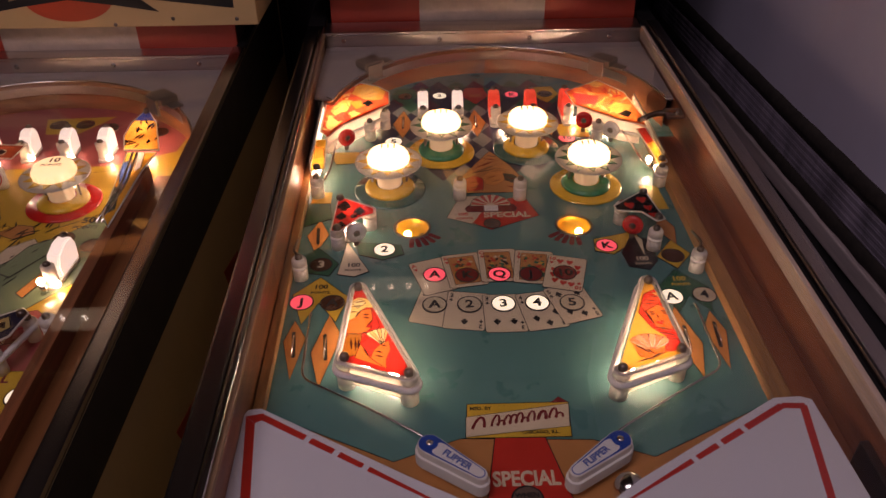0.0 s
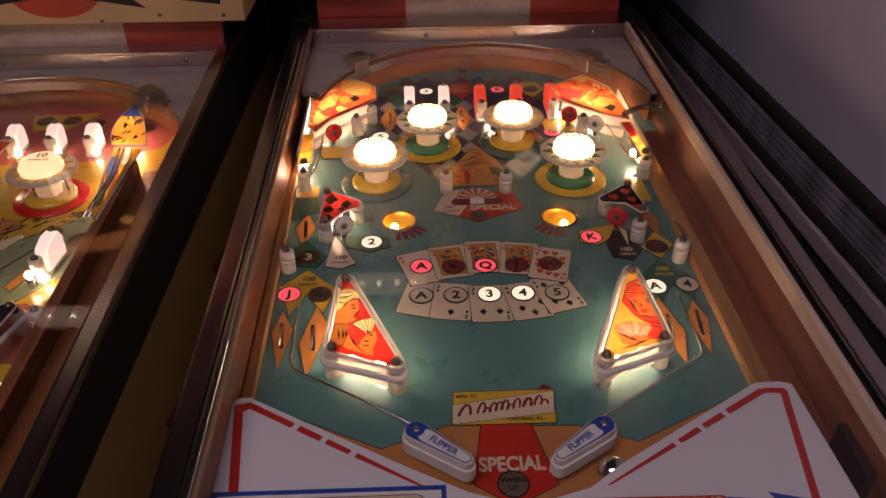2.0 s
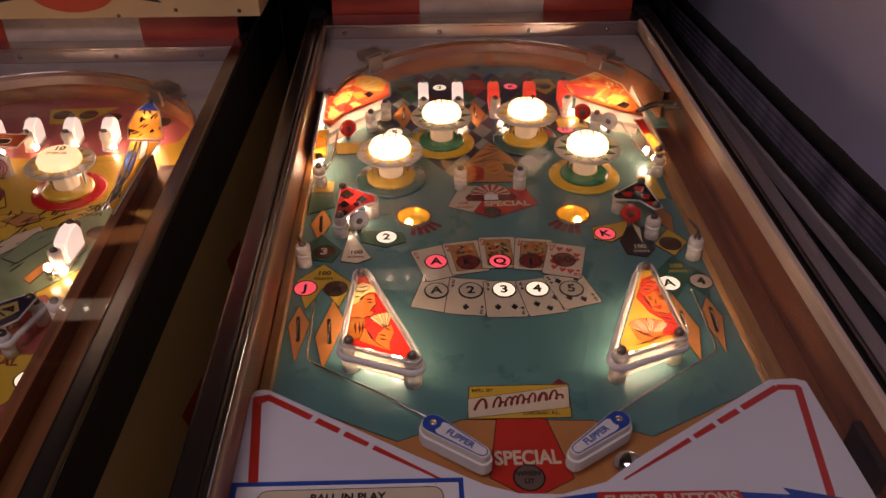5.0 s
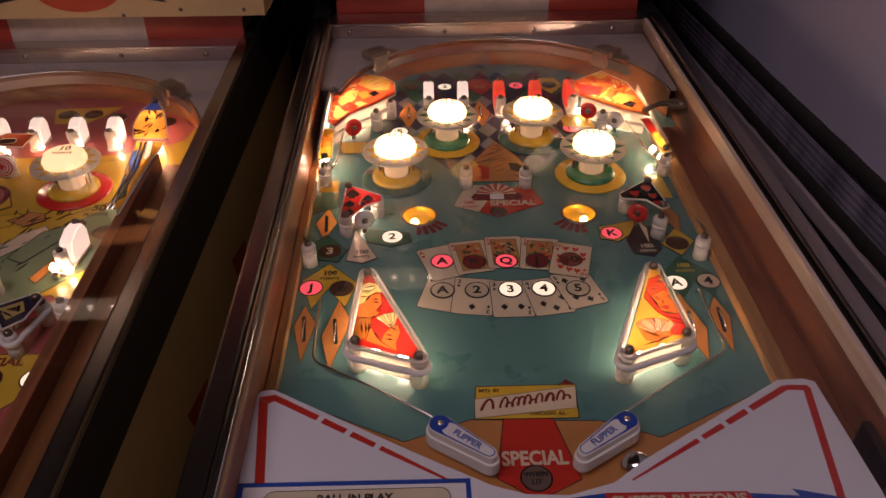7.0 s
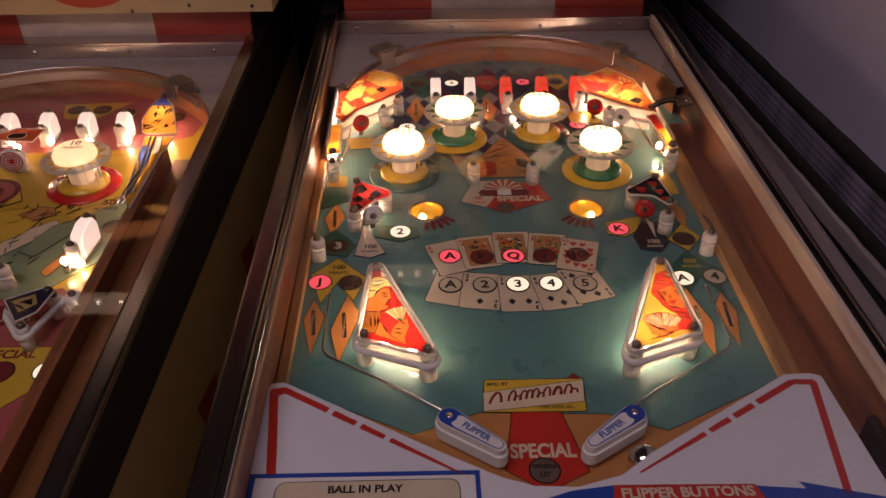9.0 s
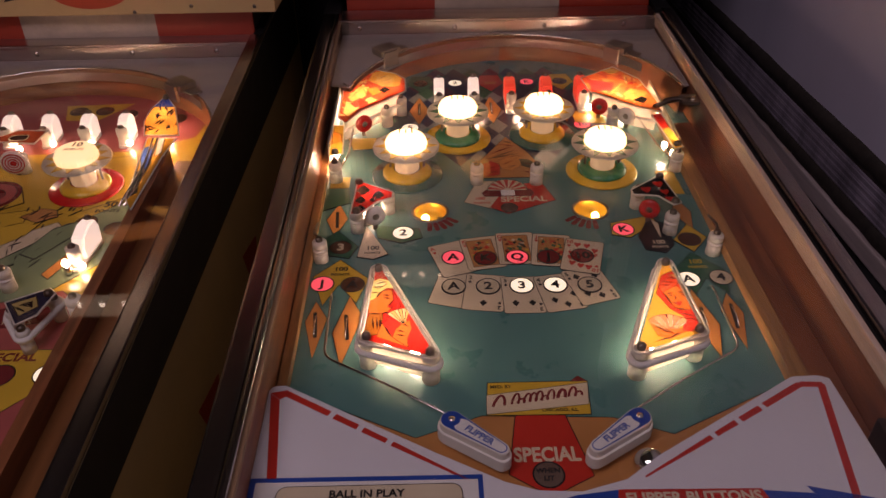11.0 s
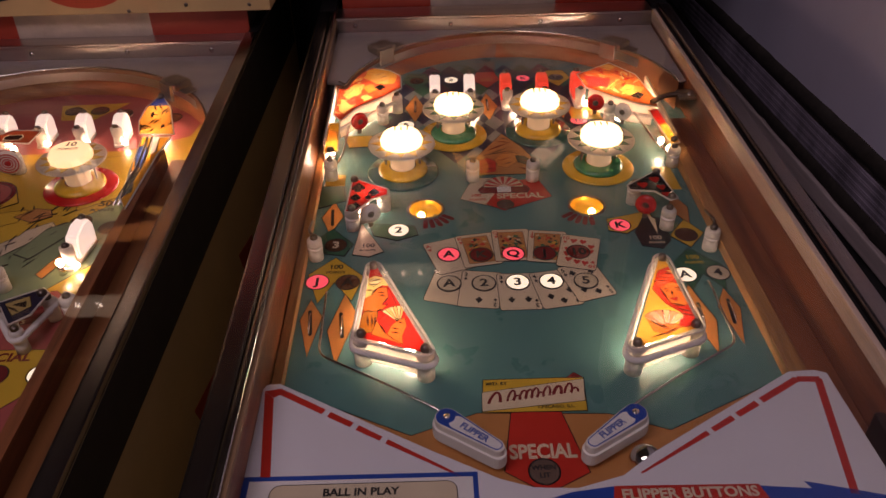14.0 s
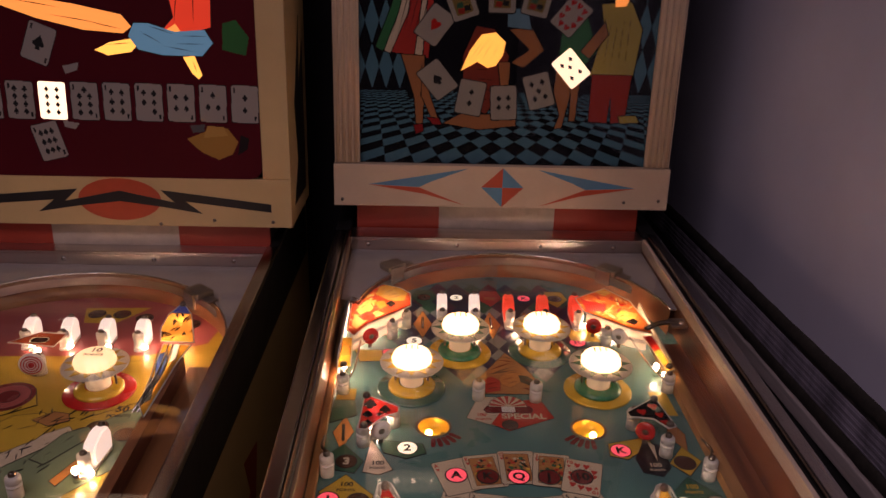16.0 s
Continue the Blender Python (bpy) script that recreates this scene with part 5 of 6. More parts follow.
licks = flames(8, 150, 225, 800, 915, 44, (LICK_GOLD, LICK_AMBER, (0.84, 0.58, 0.22), LICK_GOLD, LICK_DEEP)) + [
    (mm([(145, 882), (183, 866), (175, 840), (146, 839)]), (0.62, 0.04, 0.03)),
    (mm([(171, 912), (187, 922), (200, 908), (186, 896)]), LICK_GOLD),
    (mm([(189, 827), (204, 845), (227, 834), (216, 812), (199, 807)]), (0.82, 0.40, 0.07)),
    (mm([(200, 807), (215, 819), (222, 809), (212, 795)]), A_DARK),
] + [stroke(x0, y0, x1, y1, 1.6, (0.24, 0.03, 0.012)) for x0, y0, x1, y1 in ((165, 900, 200, 890), (172, 908, 196, 902), (190, 880, 222, 864), (186, 850, 226, 848), (190, 836, 204, 848), (204, 848, 226, 836), (192, 824, 210, 830), (176, 888, 210, 872), (206, 900, 222, 872))]
plastic(TABLE, "orange and yellow printed corner plastic, lit from below", mm([(136, 885), (192, 924), (224, 878), (234, 800), (232, 768), (200, 785), (170, 812), (142, 838)]), licks, (0.72, 0.16, 0.025), z=0.037, lines=0.0)
plastic(TABLE, "narrow yellow and orange plastic by the side", mm([(-232, 750), (-216, 752), (-212, 672), (-230, 668)]), [(mm([(-230, 735), (-218, 725), (-216, 705), (-228, 700)]), A_ORANGE)], A_YELLOW, z=0.034, screws=mm([(-222, 674)]))
plastic(TABLE, "narrow red and yellow plastic by the lane", mm([(218, 765), (232, 768), (238, 672), (226, 668)]), [(mm([(218, 765), (232, 768), (234, 730), (222, 722)]), A_RED)], A_YELLOW, z=0.034, screws=mm([(232, 678)]))
for x, y in ((-206, 806), (-180, 830), (-152, 858), (208, 804), (184, 828), (160, 850), (-196, 850), (196, 846)):
    bulb_at(TABLE @ pose(x / 1000, y / 1000, 0.0005), kind=CORNER_BULB)
for x, y in ((-225, 676), (231, 688), (-224, 705), (226, 712)):
    bulb_at(TABLE @ pose(x / 1000, y / 1000, 0.0005), r=0.0042, kind=SMALL_BULB)
for x, y in ((-172, 574), (-178, 556)):
    bulb_at(TABLE @ pose(x / 1000, y / 1000, 0.0005), r=0.0042, kind=BULB)
for pts in ([(-219, 766), (-198, 794), (-166, 824), (-140, 852)], [(229, 780), (202, 792), (172, 818), (148, 842)]):
    wl = thing("light_wall", TABLE, "white translucent plastic wall glowing under the corner plastic", "plastic wall", "light walls")
    line = mm(pts)
    part("strip", prism(bmesh.new(), line + [(x, y + 0.0022) for x, y in line[::-1]], 0.003, 0.0365), SHIELD, wl)
    part("rubber", tube(bmesh.new(), smooth_path([(x, y - 0.003, 0.018) for x, y in line]), 0.0028, 8), WHITE_RUBBER, wl)

for x, y, rz, face, hub in ((-192, 782, 30, RED_PLASTIC, SCREW), (-164, 545, 20, WHITE_RUBBER, BRONZE), (155, 822, -15, RED_PLASTIC, SCREW), (189, 790, -35, WHITE_RUBBER, BRONZE), (167, 548, -25, RED_PLASTIC, SCREW)):
    target(TABLE @ pose(x / 1000, y / 1000, 0.0008, 0, 0, rz), ("red" if face is RED_PLASTIC else "white") + " round standing target on a metal blade", face, hub)

# rubber guides beside the side plastics, springs and the one-way gate
wire("lane_wire", TABLE, "thin steel wire guide beside the lit side plastic", smooth_path([(-0.206, 0.770, 0.02), (-0.208, 0.69, 0.02), (-0.214, 0.665, 0.02)]), 0.0016)
wire("lane_wire", TABLE, "thin steel wire guide beside the lit side plastic", smooth_path([(0.205, 0.790, 0.02), (0.214, 0.700, 0.02), (0.226, 0.668, 0.02)]), 0.0016)
for s, x in ((-1, -0.2335), (1, 0.2385)):
    sp = thing("rebound_spring", TABLE, "dark curved steel rebound spring on the side", "spring", "rebound springs")
    part("blade", tube(bmesh.new(), smooth_path([(x, 0.545, 0.012), (x, 0.510, 0.022), (x - s * 0.010, 0.488, 0.030)]), 0.0018, 6), SCREW, sp)
gate = thing("lane_gate", TABLE, "dark steel one-way gate across the lane exit", "gate")
part("bracket", box(bmesh.new(), 0.262, 0.775, 0.044, 0.287, 0.800, 0.049, 0.001), BRONZE, gate)
part("flap", tube(bmesh.new(), smooth_path([(0.275, 0.786, 0.047), (0.250, 0.792, 0.046), (0.225, 0.780, 0.040)]), 0.004, 8), SCREW, gate)
part("screw", lathe(bmesh.new(), [(0.004, 0.049), (0.004, 0.051), (0, 0.053)], 12, (0.278, 0.782, 0)), STEEL, gate)
plate = thing("stop_plate", TABLE, "black steel plate with a screw in the shooter lane", "plate")
part("plate", box(bmesh.new(), 0.280, 0.150, 0.0, 0.2885, 0.205, 0.034, 0.002), SCREW, plate)
strip = thing("lane_edge_strip", TABLE, "white plastic edge strip beside the corner plastic", "edge strip")
part("strip", box(bmesh.new(), -0.2330, 0.690, 0.010, -0.2300, 0.866, 0.040, 0.001), WHITE_RUBBER, strip)
strip = thing("lane_edge_strip", TABLE, "pale plastic edge strip beside the lane", "edge strip")
part("strip", box(bmesh.new(), 0.2362, 0.690, 0.0137, 0.2392, 0.870, 0.040, 0.001), CREAM, strip)

ball = part("steel_ball", lathe(bmesh.new(), [(0.0135 * math.sin(math.pi * k / 16), -0.0135 * math.cos(math.pi * k / 16)) for k in range(17)], 32), BALL_STEEL, None)
ball.matrix_basis = TABLE @ pose(0.083, 0.178, 0.0138)
tagged(ball, "shiny steel ball resting between flipper and apron", "ball")

# the apron with its cards
ap = thing("apron", TABLE, "white enamel apron with red lines and instruction cards", "apron")
edge = [(-245, 255), (-241, 261), (-230, 262), (-94, 181), (-41, 150), (-15, 141), (20, 139), (58, 150), (88, 174), (228, 259), (252, 260), (262, 256), (266, 140), (270, -90), (-245, -90)]
part("sheet", prism(bmesh.new(), mm(edge), 0.012, 0.030, 0.0015), APRON_PAINT, ap, "white enamelled sheet")
APZ = 0.0301


def apron_ink(name, pts, material, lift=0.0, label=""):
    return part(name, prism(bmesh.new(), pts, 0.0295, APZ + 0.0001 + lift), material, ap, label)


apron_ink("red_line", mm([(-242, 252), (-231, 159), (-223, 159), (-233, 244)]), RED)
apron_ink("red_line", mm([(-242, 252.4), (-233, 244.4), (-224, 250), (-227, 255.5)]), RED)


def along(a, b, t0, t1, w0, w1):
    a, b = Vector(a), Vector(b)
    d = (b - a).normalized()
    n = Vector((-d.y, d.x))
    p, q = a.lerp(b, t0), a.lerp(b, t1)
    return mm([tuple(p + n * w0), tuple(p - n * w0), tuple(q - n * w1), tuple(q + n * w1)])


for a, b in (((-227, 251), (-68, 153)), ((232, 249), (72, 153))):
    for t0, t1, w0, w1 in ((0.0, 0.25, 3.2, 3.0), (0.28, 0.41, 3.0, 2.8), (0.44, 0.57, 2.8, 2.4), (0.60, 1.0, 2.4, 0.8)):
        apron_ink("red_line", along(a, b, t0, t1, w0, w1), RED)
apron_ink("red_line", mm([(230, 246), (233, 252), (253, 251), (250, 244.6)]), RED, 0.00005)
apron_ink("red_line", along((251, 249), (231, 128), 0.0, 1.0, 3.4, 3.2), RED)
apron_ink("blue_frame", mm([(-244, 160), (-58, 159), (-58, -60), (-244, -60)]), BLUE)
apron_ink("window_frame", mm([(-239, 155.5), (-62, 154.5), (-62, -60), (-239, -60)]), WHITE_PAPER, 0.0001)
apron_ink("card_line", grown(turned(rounded(0.146, 0.190, 0.008), 0, -0.1480, 0.0555), 0.0008), INK, 0.0002)
apron_ink("instruction_card", turned(rounded(0.146, 0.190, 0.008), 0, -0.1480, 0.0555), CREAM, 0.0003, "cream score card")
lettering("BALL IN PLAY", 0.0098, pose(-0.150, 0.1425, APZ + 0.0006), INK, ap)
apron_ink("ribbon", mm([(-8, 130), (14, 137), (46, 141), (90, 141), (90, 105), (-8, 105)]), BLUE)
apron_ink("ribbon", mm([(150, 139), (200, 134), (196, 141), (262, 124), (262, 105), (150, 105)]), BLUE)
apron_ink("ribbon_panel", mm([(48, 141.5), (160, 139.5), (172, 105), (40, 105)]), RED, 0.0001)
lettering("FLIPPER BUTTONS", 0.0130, pose(0.105, 0.1325, APZ + 0.0006), CREAM, ap)


# ---- backboxes ----
def standing(base, x, y, z):
    """An upright frame at a point of the table: x across, y up, z towards the player."""
    p = base @ Vector((x, y, z))
    return Matrix.Translation(p) @ pose(0, 0, 0, 90, 0, 0)


BW = 0.302


def backbox(m, label, paint, w):
    b = thing("backbox", m, label, "backbox", "backboxes")
    part("side_wall", box(bmesh.new(), -w, 0.0, -0.19, -w + 0.020, 0.70, 0.0, 0.002), paint[1], b)
    part("side_wall", box(bmesh.new(), w - 0.020, 0.0, -0.19, w, 0.70, 0.0, 0.002), paint[1], b)
    part("top_wall", box(bmesh.new(), -w, 0.70, -0.19, w, 0.72, 0.0, 0.002), paint[1], b)
    part("rear_wall", box(bmesh.new(), -w + 0.020, 0.0, -0.19, w - 0.020, 0.70, -0.175), BLACK_PAINT, b)
    part("floor_panel", box(bmesh.new(), -w + 0.020, 0.0, -0.175, w - 0.020, 0.015, -0.002), BLACK_PAINT, b)
    return b


def neck(m, label, tall):
    """The striped plinth between cabinet and backbox."""
    n = thing("neck_panel", m, label, "neck panel", "neck panels")
    w = 0.262
    part("core", box(bmesh.new(), -w, -0.03, -0.17, w, tall, -0.006), BLACK_PAINT, n)
    for x0, x1, mt in ((-w, -0.110, CABINET_RED), (-0.110, 0.106, NECK_WHITE), (0.106, w, CABINET_RED)):
        part("paint_stripe", box(bmesh.new(), x0, -0.03, -0.0058, x1, tall, 0.0), mt, n)
    return n


# main backbox: fluted frame, printed glass, bottom rail with blue and red darts
MX = 0.027
mb = standing(TABLE, MX, 1.098, 0.122)
neck(standing(TABLE, MX - 0.002, 1.112, 0.072), "red and white striped neck panel under the backbox", 0.07)
bb = backbox(mb, "white framed backbox with dark harlequin backglass", (BOX_WHITE, BLACK_PAINT), BW)
part("bottom_rail", box(bmesh.new(), -BW, 0.0, 0.0, BW, 0.0765, 0.020, 0.002), BOX_WHITE, bb, "aged white painted bottom rail")
for sx in (-1, 1):
    x0, x1 = (-BW + 0.002, -BW + 0.046) if sx < 0 else (BW - 0.046, BW - 0.002)
    st = part("frame_stile", box(bmesh.new(), x0, 0.0768, 0.0, x1, 0.70, 0.012, 0.001), BOX_WHITE, bb, "fluted white stile")
    for k in range(4):
        xx = x0 + 0.006 + 0.0105 * k
        part("flute", tube(bmesh.new(), [(xx, 0.078, 0.0118), (xx, 0.69, 0.0118)], 0.0038, 8), BOX_WHITE, st)


def raised(name, pts, material, parent, z0, z1, label=""):
    return part(name, prism(bmesh.new(), pts, z0, z1), material, parent, label)


for sx in (-1, 1):
    raised("red_dart", mm([(sx * 240, 40), (sx * 140, 24), (sx * 68, 4), (sx * 150, 36)]), BOX_ORANGE, bb, 0.0195, 0.0204)
    raised("blue_dart", mm([(sx * 240, 40.5), (sx * 150, 36.5), (sx * 128, 47), (sx * 62, 72)]), BOX_BLUE, bb, 0.0195, 0.0203)
raised("diamond_quarter", mm([(0, 74), (0, 38), (-38, 38)]), BOX_ORANGE, bb, 0.0195, 0.0205)
raised("diamond_quarter", mm([(0, 74), (38, 38), (0, 38)]), BOX_BLUE, bb, 0.0195, 0.0206)
raised("diamond_quarter", mm([(0, 2), (-38, 38), (0, 38)]), BOX_BLUE, bb, 0.0195, 0.0207)
raised("diamond_quarter", mm([(0, 2), (0, 38), (38, 38)]), BOX_ORANGE, bb, 0.0195, 0.0208)
for x, y in ((-0.287, 0.012), (0.285, 0.018), (0.222, 0.014)):
    part("nail", lathe(bmesh.new(), [(0.003, 0.0202), (0.003, 0.021), (0, 0.0212)], 10, (x, y, 0)), SCREW, bb)

# the picture: checked floor in perspective, harlequin curtain, figures as plain shapes, a ring of cards
SKY, DK, SKIN = (0.065, 0.17, 0.225), (0.005, 0.005, 0.008), (0.36, 0.15, 0.06)
shapes = []


def on_floor(X, Z):
    """A point of the pictured floor, drawn towards its vanishing line."""
    return (0.236 * X / Z, 0.250 - 1.0 / Z)


TILE = 0.625
for n in range(8, 36):
    for m in range(-44, 45):
        X, Z = m * TILE, n * TILE
        if m % 2 == 0 and n % 2 == 0 and abs(0.236 * X / Z) < 0.30:
            shapes.append(([on_floor(X - TILE, Z), on_floor(X, Z - TILE), on_floor(X + TILE, Z), on_floor(X, Z + TILE)], SKY))
shapes.append(([(-0.175, 0.215)] + [(x, 0.205 + 0.018 * math.sin(x * 45)) for x in np.arange(-0.17, 0.18, 0.02)] + [(0.175, 0.7), (-0.175, 0.7)], DK))
for sx in (-1, 1):
    for j in range(8):
        for i in range(4):
            xx, yy = sx * (0.186 + 0.024 * i), 0.245 + 0.076 * j
            shapes.append(([(xx - 0.012, yy), (xx, yy - 0.038), (xx + 0.012, yy), (xx, yy + 0.038)], SKY))
FLOOR_SHAPES = list(shapes)
shapes = []
shapes += [
    (mm([(-200, 255), (-168, 320), (-150, 420), (-118, 420), (-122, 300), (-128, 245)]), (0.42, 0.04, 0.03)),
    (mm([(-202, 255), (-170, 320), (-158, 400), (-168, 400), (-188, 330), (-214, 262)]), (0.03, 0.16, 0.06)),
    (mm([(-190, 252), (-162, 320), (-152, 400), (-158, 400), (-176, 320), (-200, 256)]), (0.6, 0.5, 0.36)),
    (mm([(-150, 248), (-140, 330), (-134, 400), (-128, 400), (-132, 330), (-138, 246)]), (0.6, 0.5, 0.36)),
    (mm([(-172, 250), (-150, 180), (-146, 128), (-136, 128), (-134, 185), (-134, 248)]), SKIN),
    (mm([(-138, 240), (-124, 180), (-110, 140), (-118, 136), (-138, 180)]), SKIN),
    (mm([(-150, 128), (-136, 130), (-134, 118), (-146, 112)]), (0.3, 0.02, 0.02)),
    (mm([(-128, 142), (-108, 140), (-104, 130), (-118, 130)]), (0.3, 0.02, 0.02)),
]
shapes += [
    (mm([(-68, 170), (-70, 250), (-50, 300), (-20, 295), (5, 250), (-5, 190), (-30, 150)]), (0.22, 0.04, 0.025)),
    (mm([(-100, 132), (-70, 150), (20, 148), (22, 130), (-40, 122)]), SKIN),
    (mm([(-12, 240), (-4, 185), (2, 150), (16, 152), (6, 190), (8, 240)]), SKIN),
    (mm([(5, 295), (40, 300), (62, 262), (30, 232), (10, 240), (40, 262)]), SKIN),
    (mm([(0, 300), (40, 296), (32, 330), (0, 330)]), (0.12, 0.25, 0.33)),
]
shapes += [
    (mm([(86, 250), (84, 190), (96, 150), (88, 126), (100, 128), (110, 180), (120, 250)]), SKIN),
    (mm([(104, 250), (112, 190), (112, 140), (122, 140), (124, 190), (132, 250)]), SKIN),
    (mm([(88, 240), (92, 320), (130, 320), (150, 262), (130, 236)]), (0.03, 0.15, 0.06)),
    (mm([(142, 220), (160, 300), (152, 340), (200, 345), (222, 300), (214, 222)]), (0.42, 0.33, 0.08)),
    (mm([(124, 262), (160, 310), (166, 290), (138, 250)]), SKIN),
    (mm([(146, 140), (146, 222), (212, 222), (206, 140), (184, 138), (180, 190), (176, 138)]), (0.34, 0.035, 0.02)),
    (mm([(196, 150), (226, 152), (232, 140), (200, 138)]), (0.42, 0.33, 0.08)),
]
shapes = [q for poly, c in shapes for q in ((grown(poly, 0.0016), (0.01, 0.008, 0.01)), (poly, c))]
shapes += [stroke(-192 + 9 * k, 262, -158 + 8 * k, 395, 1.2) for k in range(6)] + [stroke(150 + 12 * k, 230, 162 + 10 * k, 330, 1.0) for k in range(5)] + [stroke(-60, 180 + 16 * k, -8, 172 + 18 * k, 1.0) for k in range(5)]
CARDS = [(-118, 300, -35, A_WHITE, "h"), (-76, 340, 20, A_WHITE, "k"), (-10, 352, 0, A_WHITE, "k"), (48, 348, -12, A_WHITE, "k"), (104, 320, -38, A_WHITE, "H"), (-112, 208, 38, A_WHITE, "s"), (-56, 178, -10, A_WHITE, "2"), (0, 170, 3, A_WHITE, "4"), (58, 192, 16, A_WHITE, "5")]
DIM = (0.34, 0.31, 0.26)
for x, y, a, colr, k in CARDS:
    x, y = x / 1000, y / 1000
    shapes.append((turned(rounded(0.046, 0.062, 0.004), a, x, y), (0.03, 0.03, 0.03)))
    shapes.append((turned(rounded(0.043, 0.059, 0.004), a, x, y), DIM))
    if k == "h":
        shapes.append((turned(heart(0, 0, 0.011), a, x, y), (0.45, 0.02, 0.015)))
    if k == "H":
        shapes += [(turned(heart(px / 1000, py / 1000, 0.006), a, x, y), (0.45, 0.02, 0.015)) for px, py in ((-12, 18), (0, 20), (12, 18), (-13, 4), (13, 4), (-13, -10), (13, -10), (-6, -20), (6, -20))]
    if k == "s":
        shapes.append((turned(spade(0, 0, 0.011), a, x, y), (0.02, 0.02, 0.02)))
    if k == "k":
        shapes.append((turned(rounded(0.028, 0.044, 0.002), a, x, y), (0.20, 0.14, 0.04)))
        shapes += [(turned(mm([(-6 + px, -3 + py), (4 + px, -5 + py), (6 + px, 4 + py), (-4 + px, 5 + py)]), a, x, y), cc) for px, py, cc in ((-6, 12, (0.02, 0.02, 0.02)), (5, 4, (0.3, 0.03, 0.02)), (-4, -6, (0.03, 0.1, 0.05)), (6, -14, (0.02, 0.02, 0.02)), (-5, -16, (0.3, 0.03, 0.02)))]
    if k in "245":
        ps = {"2": ((0, 10), (0, -10)), "4": ((-8, 8), (8, 8), (-8, -8), (8, -8)), "5": ((-9, 14), (9, 14), (0, 0), (-9, -12), (9, -12))}[k]
        shapes += [(turned(spade(px / 1000, py / 1000, 0.006), a, x, y), (0.02, 0.02, 0.02)) for px, py in ps]
shapes = FLOOR_SHAPES + [([(x * 1.05 - 0.003, y + 0.016) for x, y in poly], c) for poly, c in shapes]
bg = painted_sheet("backglass_print", [(-0.258, 0.070), (0.258, 0.070), (0.258, 0.70), (-0.258, 0.70)], 0.0012, DK, shapes, bb, ART_GLASS, -0.004, 0.0, "dark printed backglass")
raised("lit_hair", mm([(-80, 240), (-66, 274), (-46, 302), (-22, 306), (-4, 290), (-8, 268), (-20, 250), (-34, 246), (-52, 256)]), LIT_HAIR, bb, -0.0038, -0.0030, "yellow hair shape lit from behind")
for x0, y0, x1, y1 in ((-70, 252, -40, 296), (-60, 256, -30, 300), (-44, 258, -22, 300), (-30, 256, -14, 290), (-24, 276, -12, 274)):
    raised("dark_line", stroke(x0, y0, x1, y1, 1.0, A_BROWN)[0], LIT_ORANGE, bb, -0.0038, -0.0028)
lc = raised("lit_card", turned(rounded(0.043, 0.059, 0.004), 42, 0.112, 0.248), LIT_CARD, bb, -0.0038, -0.0029, "playing card lit from behind")
for px, py in ((-9, 14), (9, 14), (0, 3), (-9, -14), (9, -14)):
    raised("lit_card_pip", turned(turned(spade(0, 0, 0.005), 0, px / 1000, py / 1000), 42, 0.112, 0.248), INK, lc, -0.0030, -0.0026)
raised("lit_face", mm([(180, 352), (198, 354), (206, 370), (194, 386), (178, 376)]), LIT_ORANGE, bb, -0.0038, -0.0030, "orange face shape lit from behind")


def score_window(parent, x0, x1, y0, y1, z):
    """A row of lit score drums behind a window of the backglass."""
    w = part("score_window", box(bmesh.new(), x0, y0, z, x1, y1, z + 0.002), DRUM_GLOW, parent, "lit cream score window")
    for k in range(4):
        x = x0 + (x1 - x0) * (0.16 + 0.225 * k)
        part("drum_light", prism(bmesh.new(), disc(x, y0 + (y1 - y0) * 0.42, 0.006, 16), z + 0.0021, z + 0.0026), DRUM_BULB, w)


score_window(bb, -0.256, -0.085, 0.530, 0.592, -0.0035)
pane = part("backglass_pane", box(bmesh.new(), -0.2575, 0.0768, 0.0030, 0.2575, 0.70, 0.0050), BACK_PANE, bb, "clear glass pane")
pane.visible_shadow = False

# ---- the neighbouring machine ----
cabinet(NEIGHBOUR, "tall pinball cabinet with steel rails and cream sides", (BLACK_PAINT, CABINET_CREAM), ((DARK_LEDGE, 0.0525, 0.0725), (DARK_LEDGE, 0.0500, 0.0655)), ((XL - 0.028, XL - 0.0065), (XR - 0.0045, XR + 0.0155)), XR + 0.0145)
arch(NEIGHBOUR, "curved brown ball arch with steel edge and grey corner plates", 0.778)
glass(NEIGHBOUR, "clear flat glass over the yellow playfield")
LEVEL[0] = 0
pn = board(NEIGHBOUR, "yellow, green and pink printed pinball playfield", OLIVE, (), False)
part("lane_divider", box(bmesh.new(), 0.2110, -0.09, 0.0, 0.2245, 0.785, 0.030, 0.001), WOOD, pn, "brown wooden shooter lane divider")
part("lane_floor", box(bmesh.new(), 0.2247, -0.09, 0.0, 0.2885, 0.80, 0.004), DARK_LANE, pn, "brown shooter lane")
side_art = thing("side_stencil", NEIGHBOUR @ pose(XR + 0.0147, 0, 0), "dark red stencil shapes on the cream cabinet side", "stencil")
for y0, z0, s in ((0.02, -0.235, 0.8), (0.34, -0.26, 1.2), (0.62, -0.25, 1.2)):
    bm = bmesh.new()
    pr = [(y0 + s * a, z0 + s * b) for a, b in ((0, 0), (0.05, 0.06), (0.12, 0.05), (0.10, 0.11), (0.17, 0.09), (0.13, 0.0), (0.07, -0.03))]
    prism(bm, pr, 0.0, 0.0006)
    bmesh.ops.transform(bm, matrix=Matrix(((0, 0, 1, 0), (1, 0, 0, 0), (0, 1, 0, 0), (0, 0, 0, 1))), verts=bm.verts[:])
    part("stencil_shape", bm, CABINET_RED, side_art)


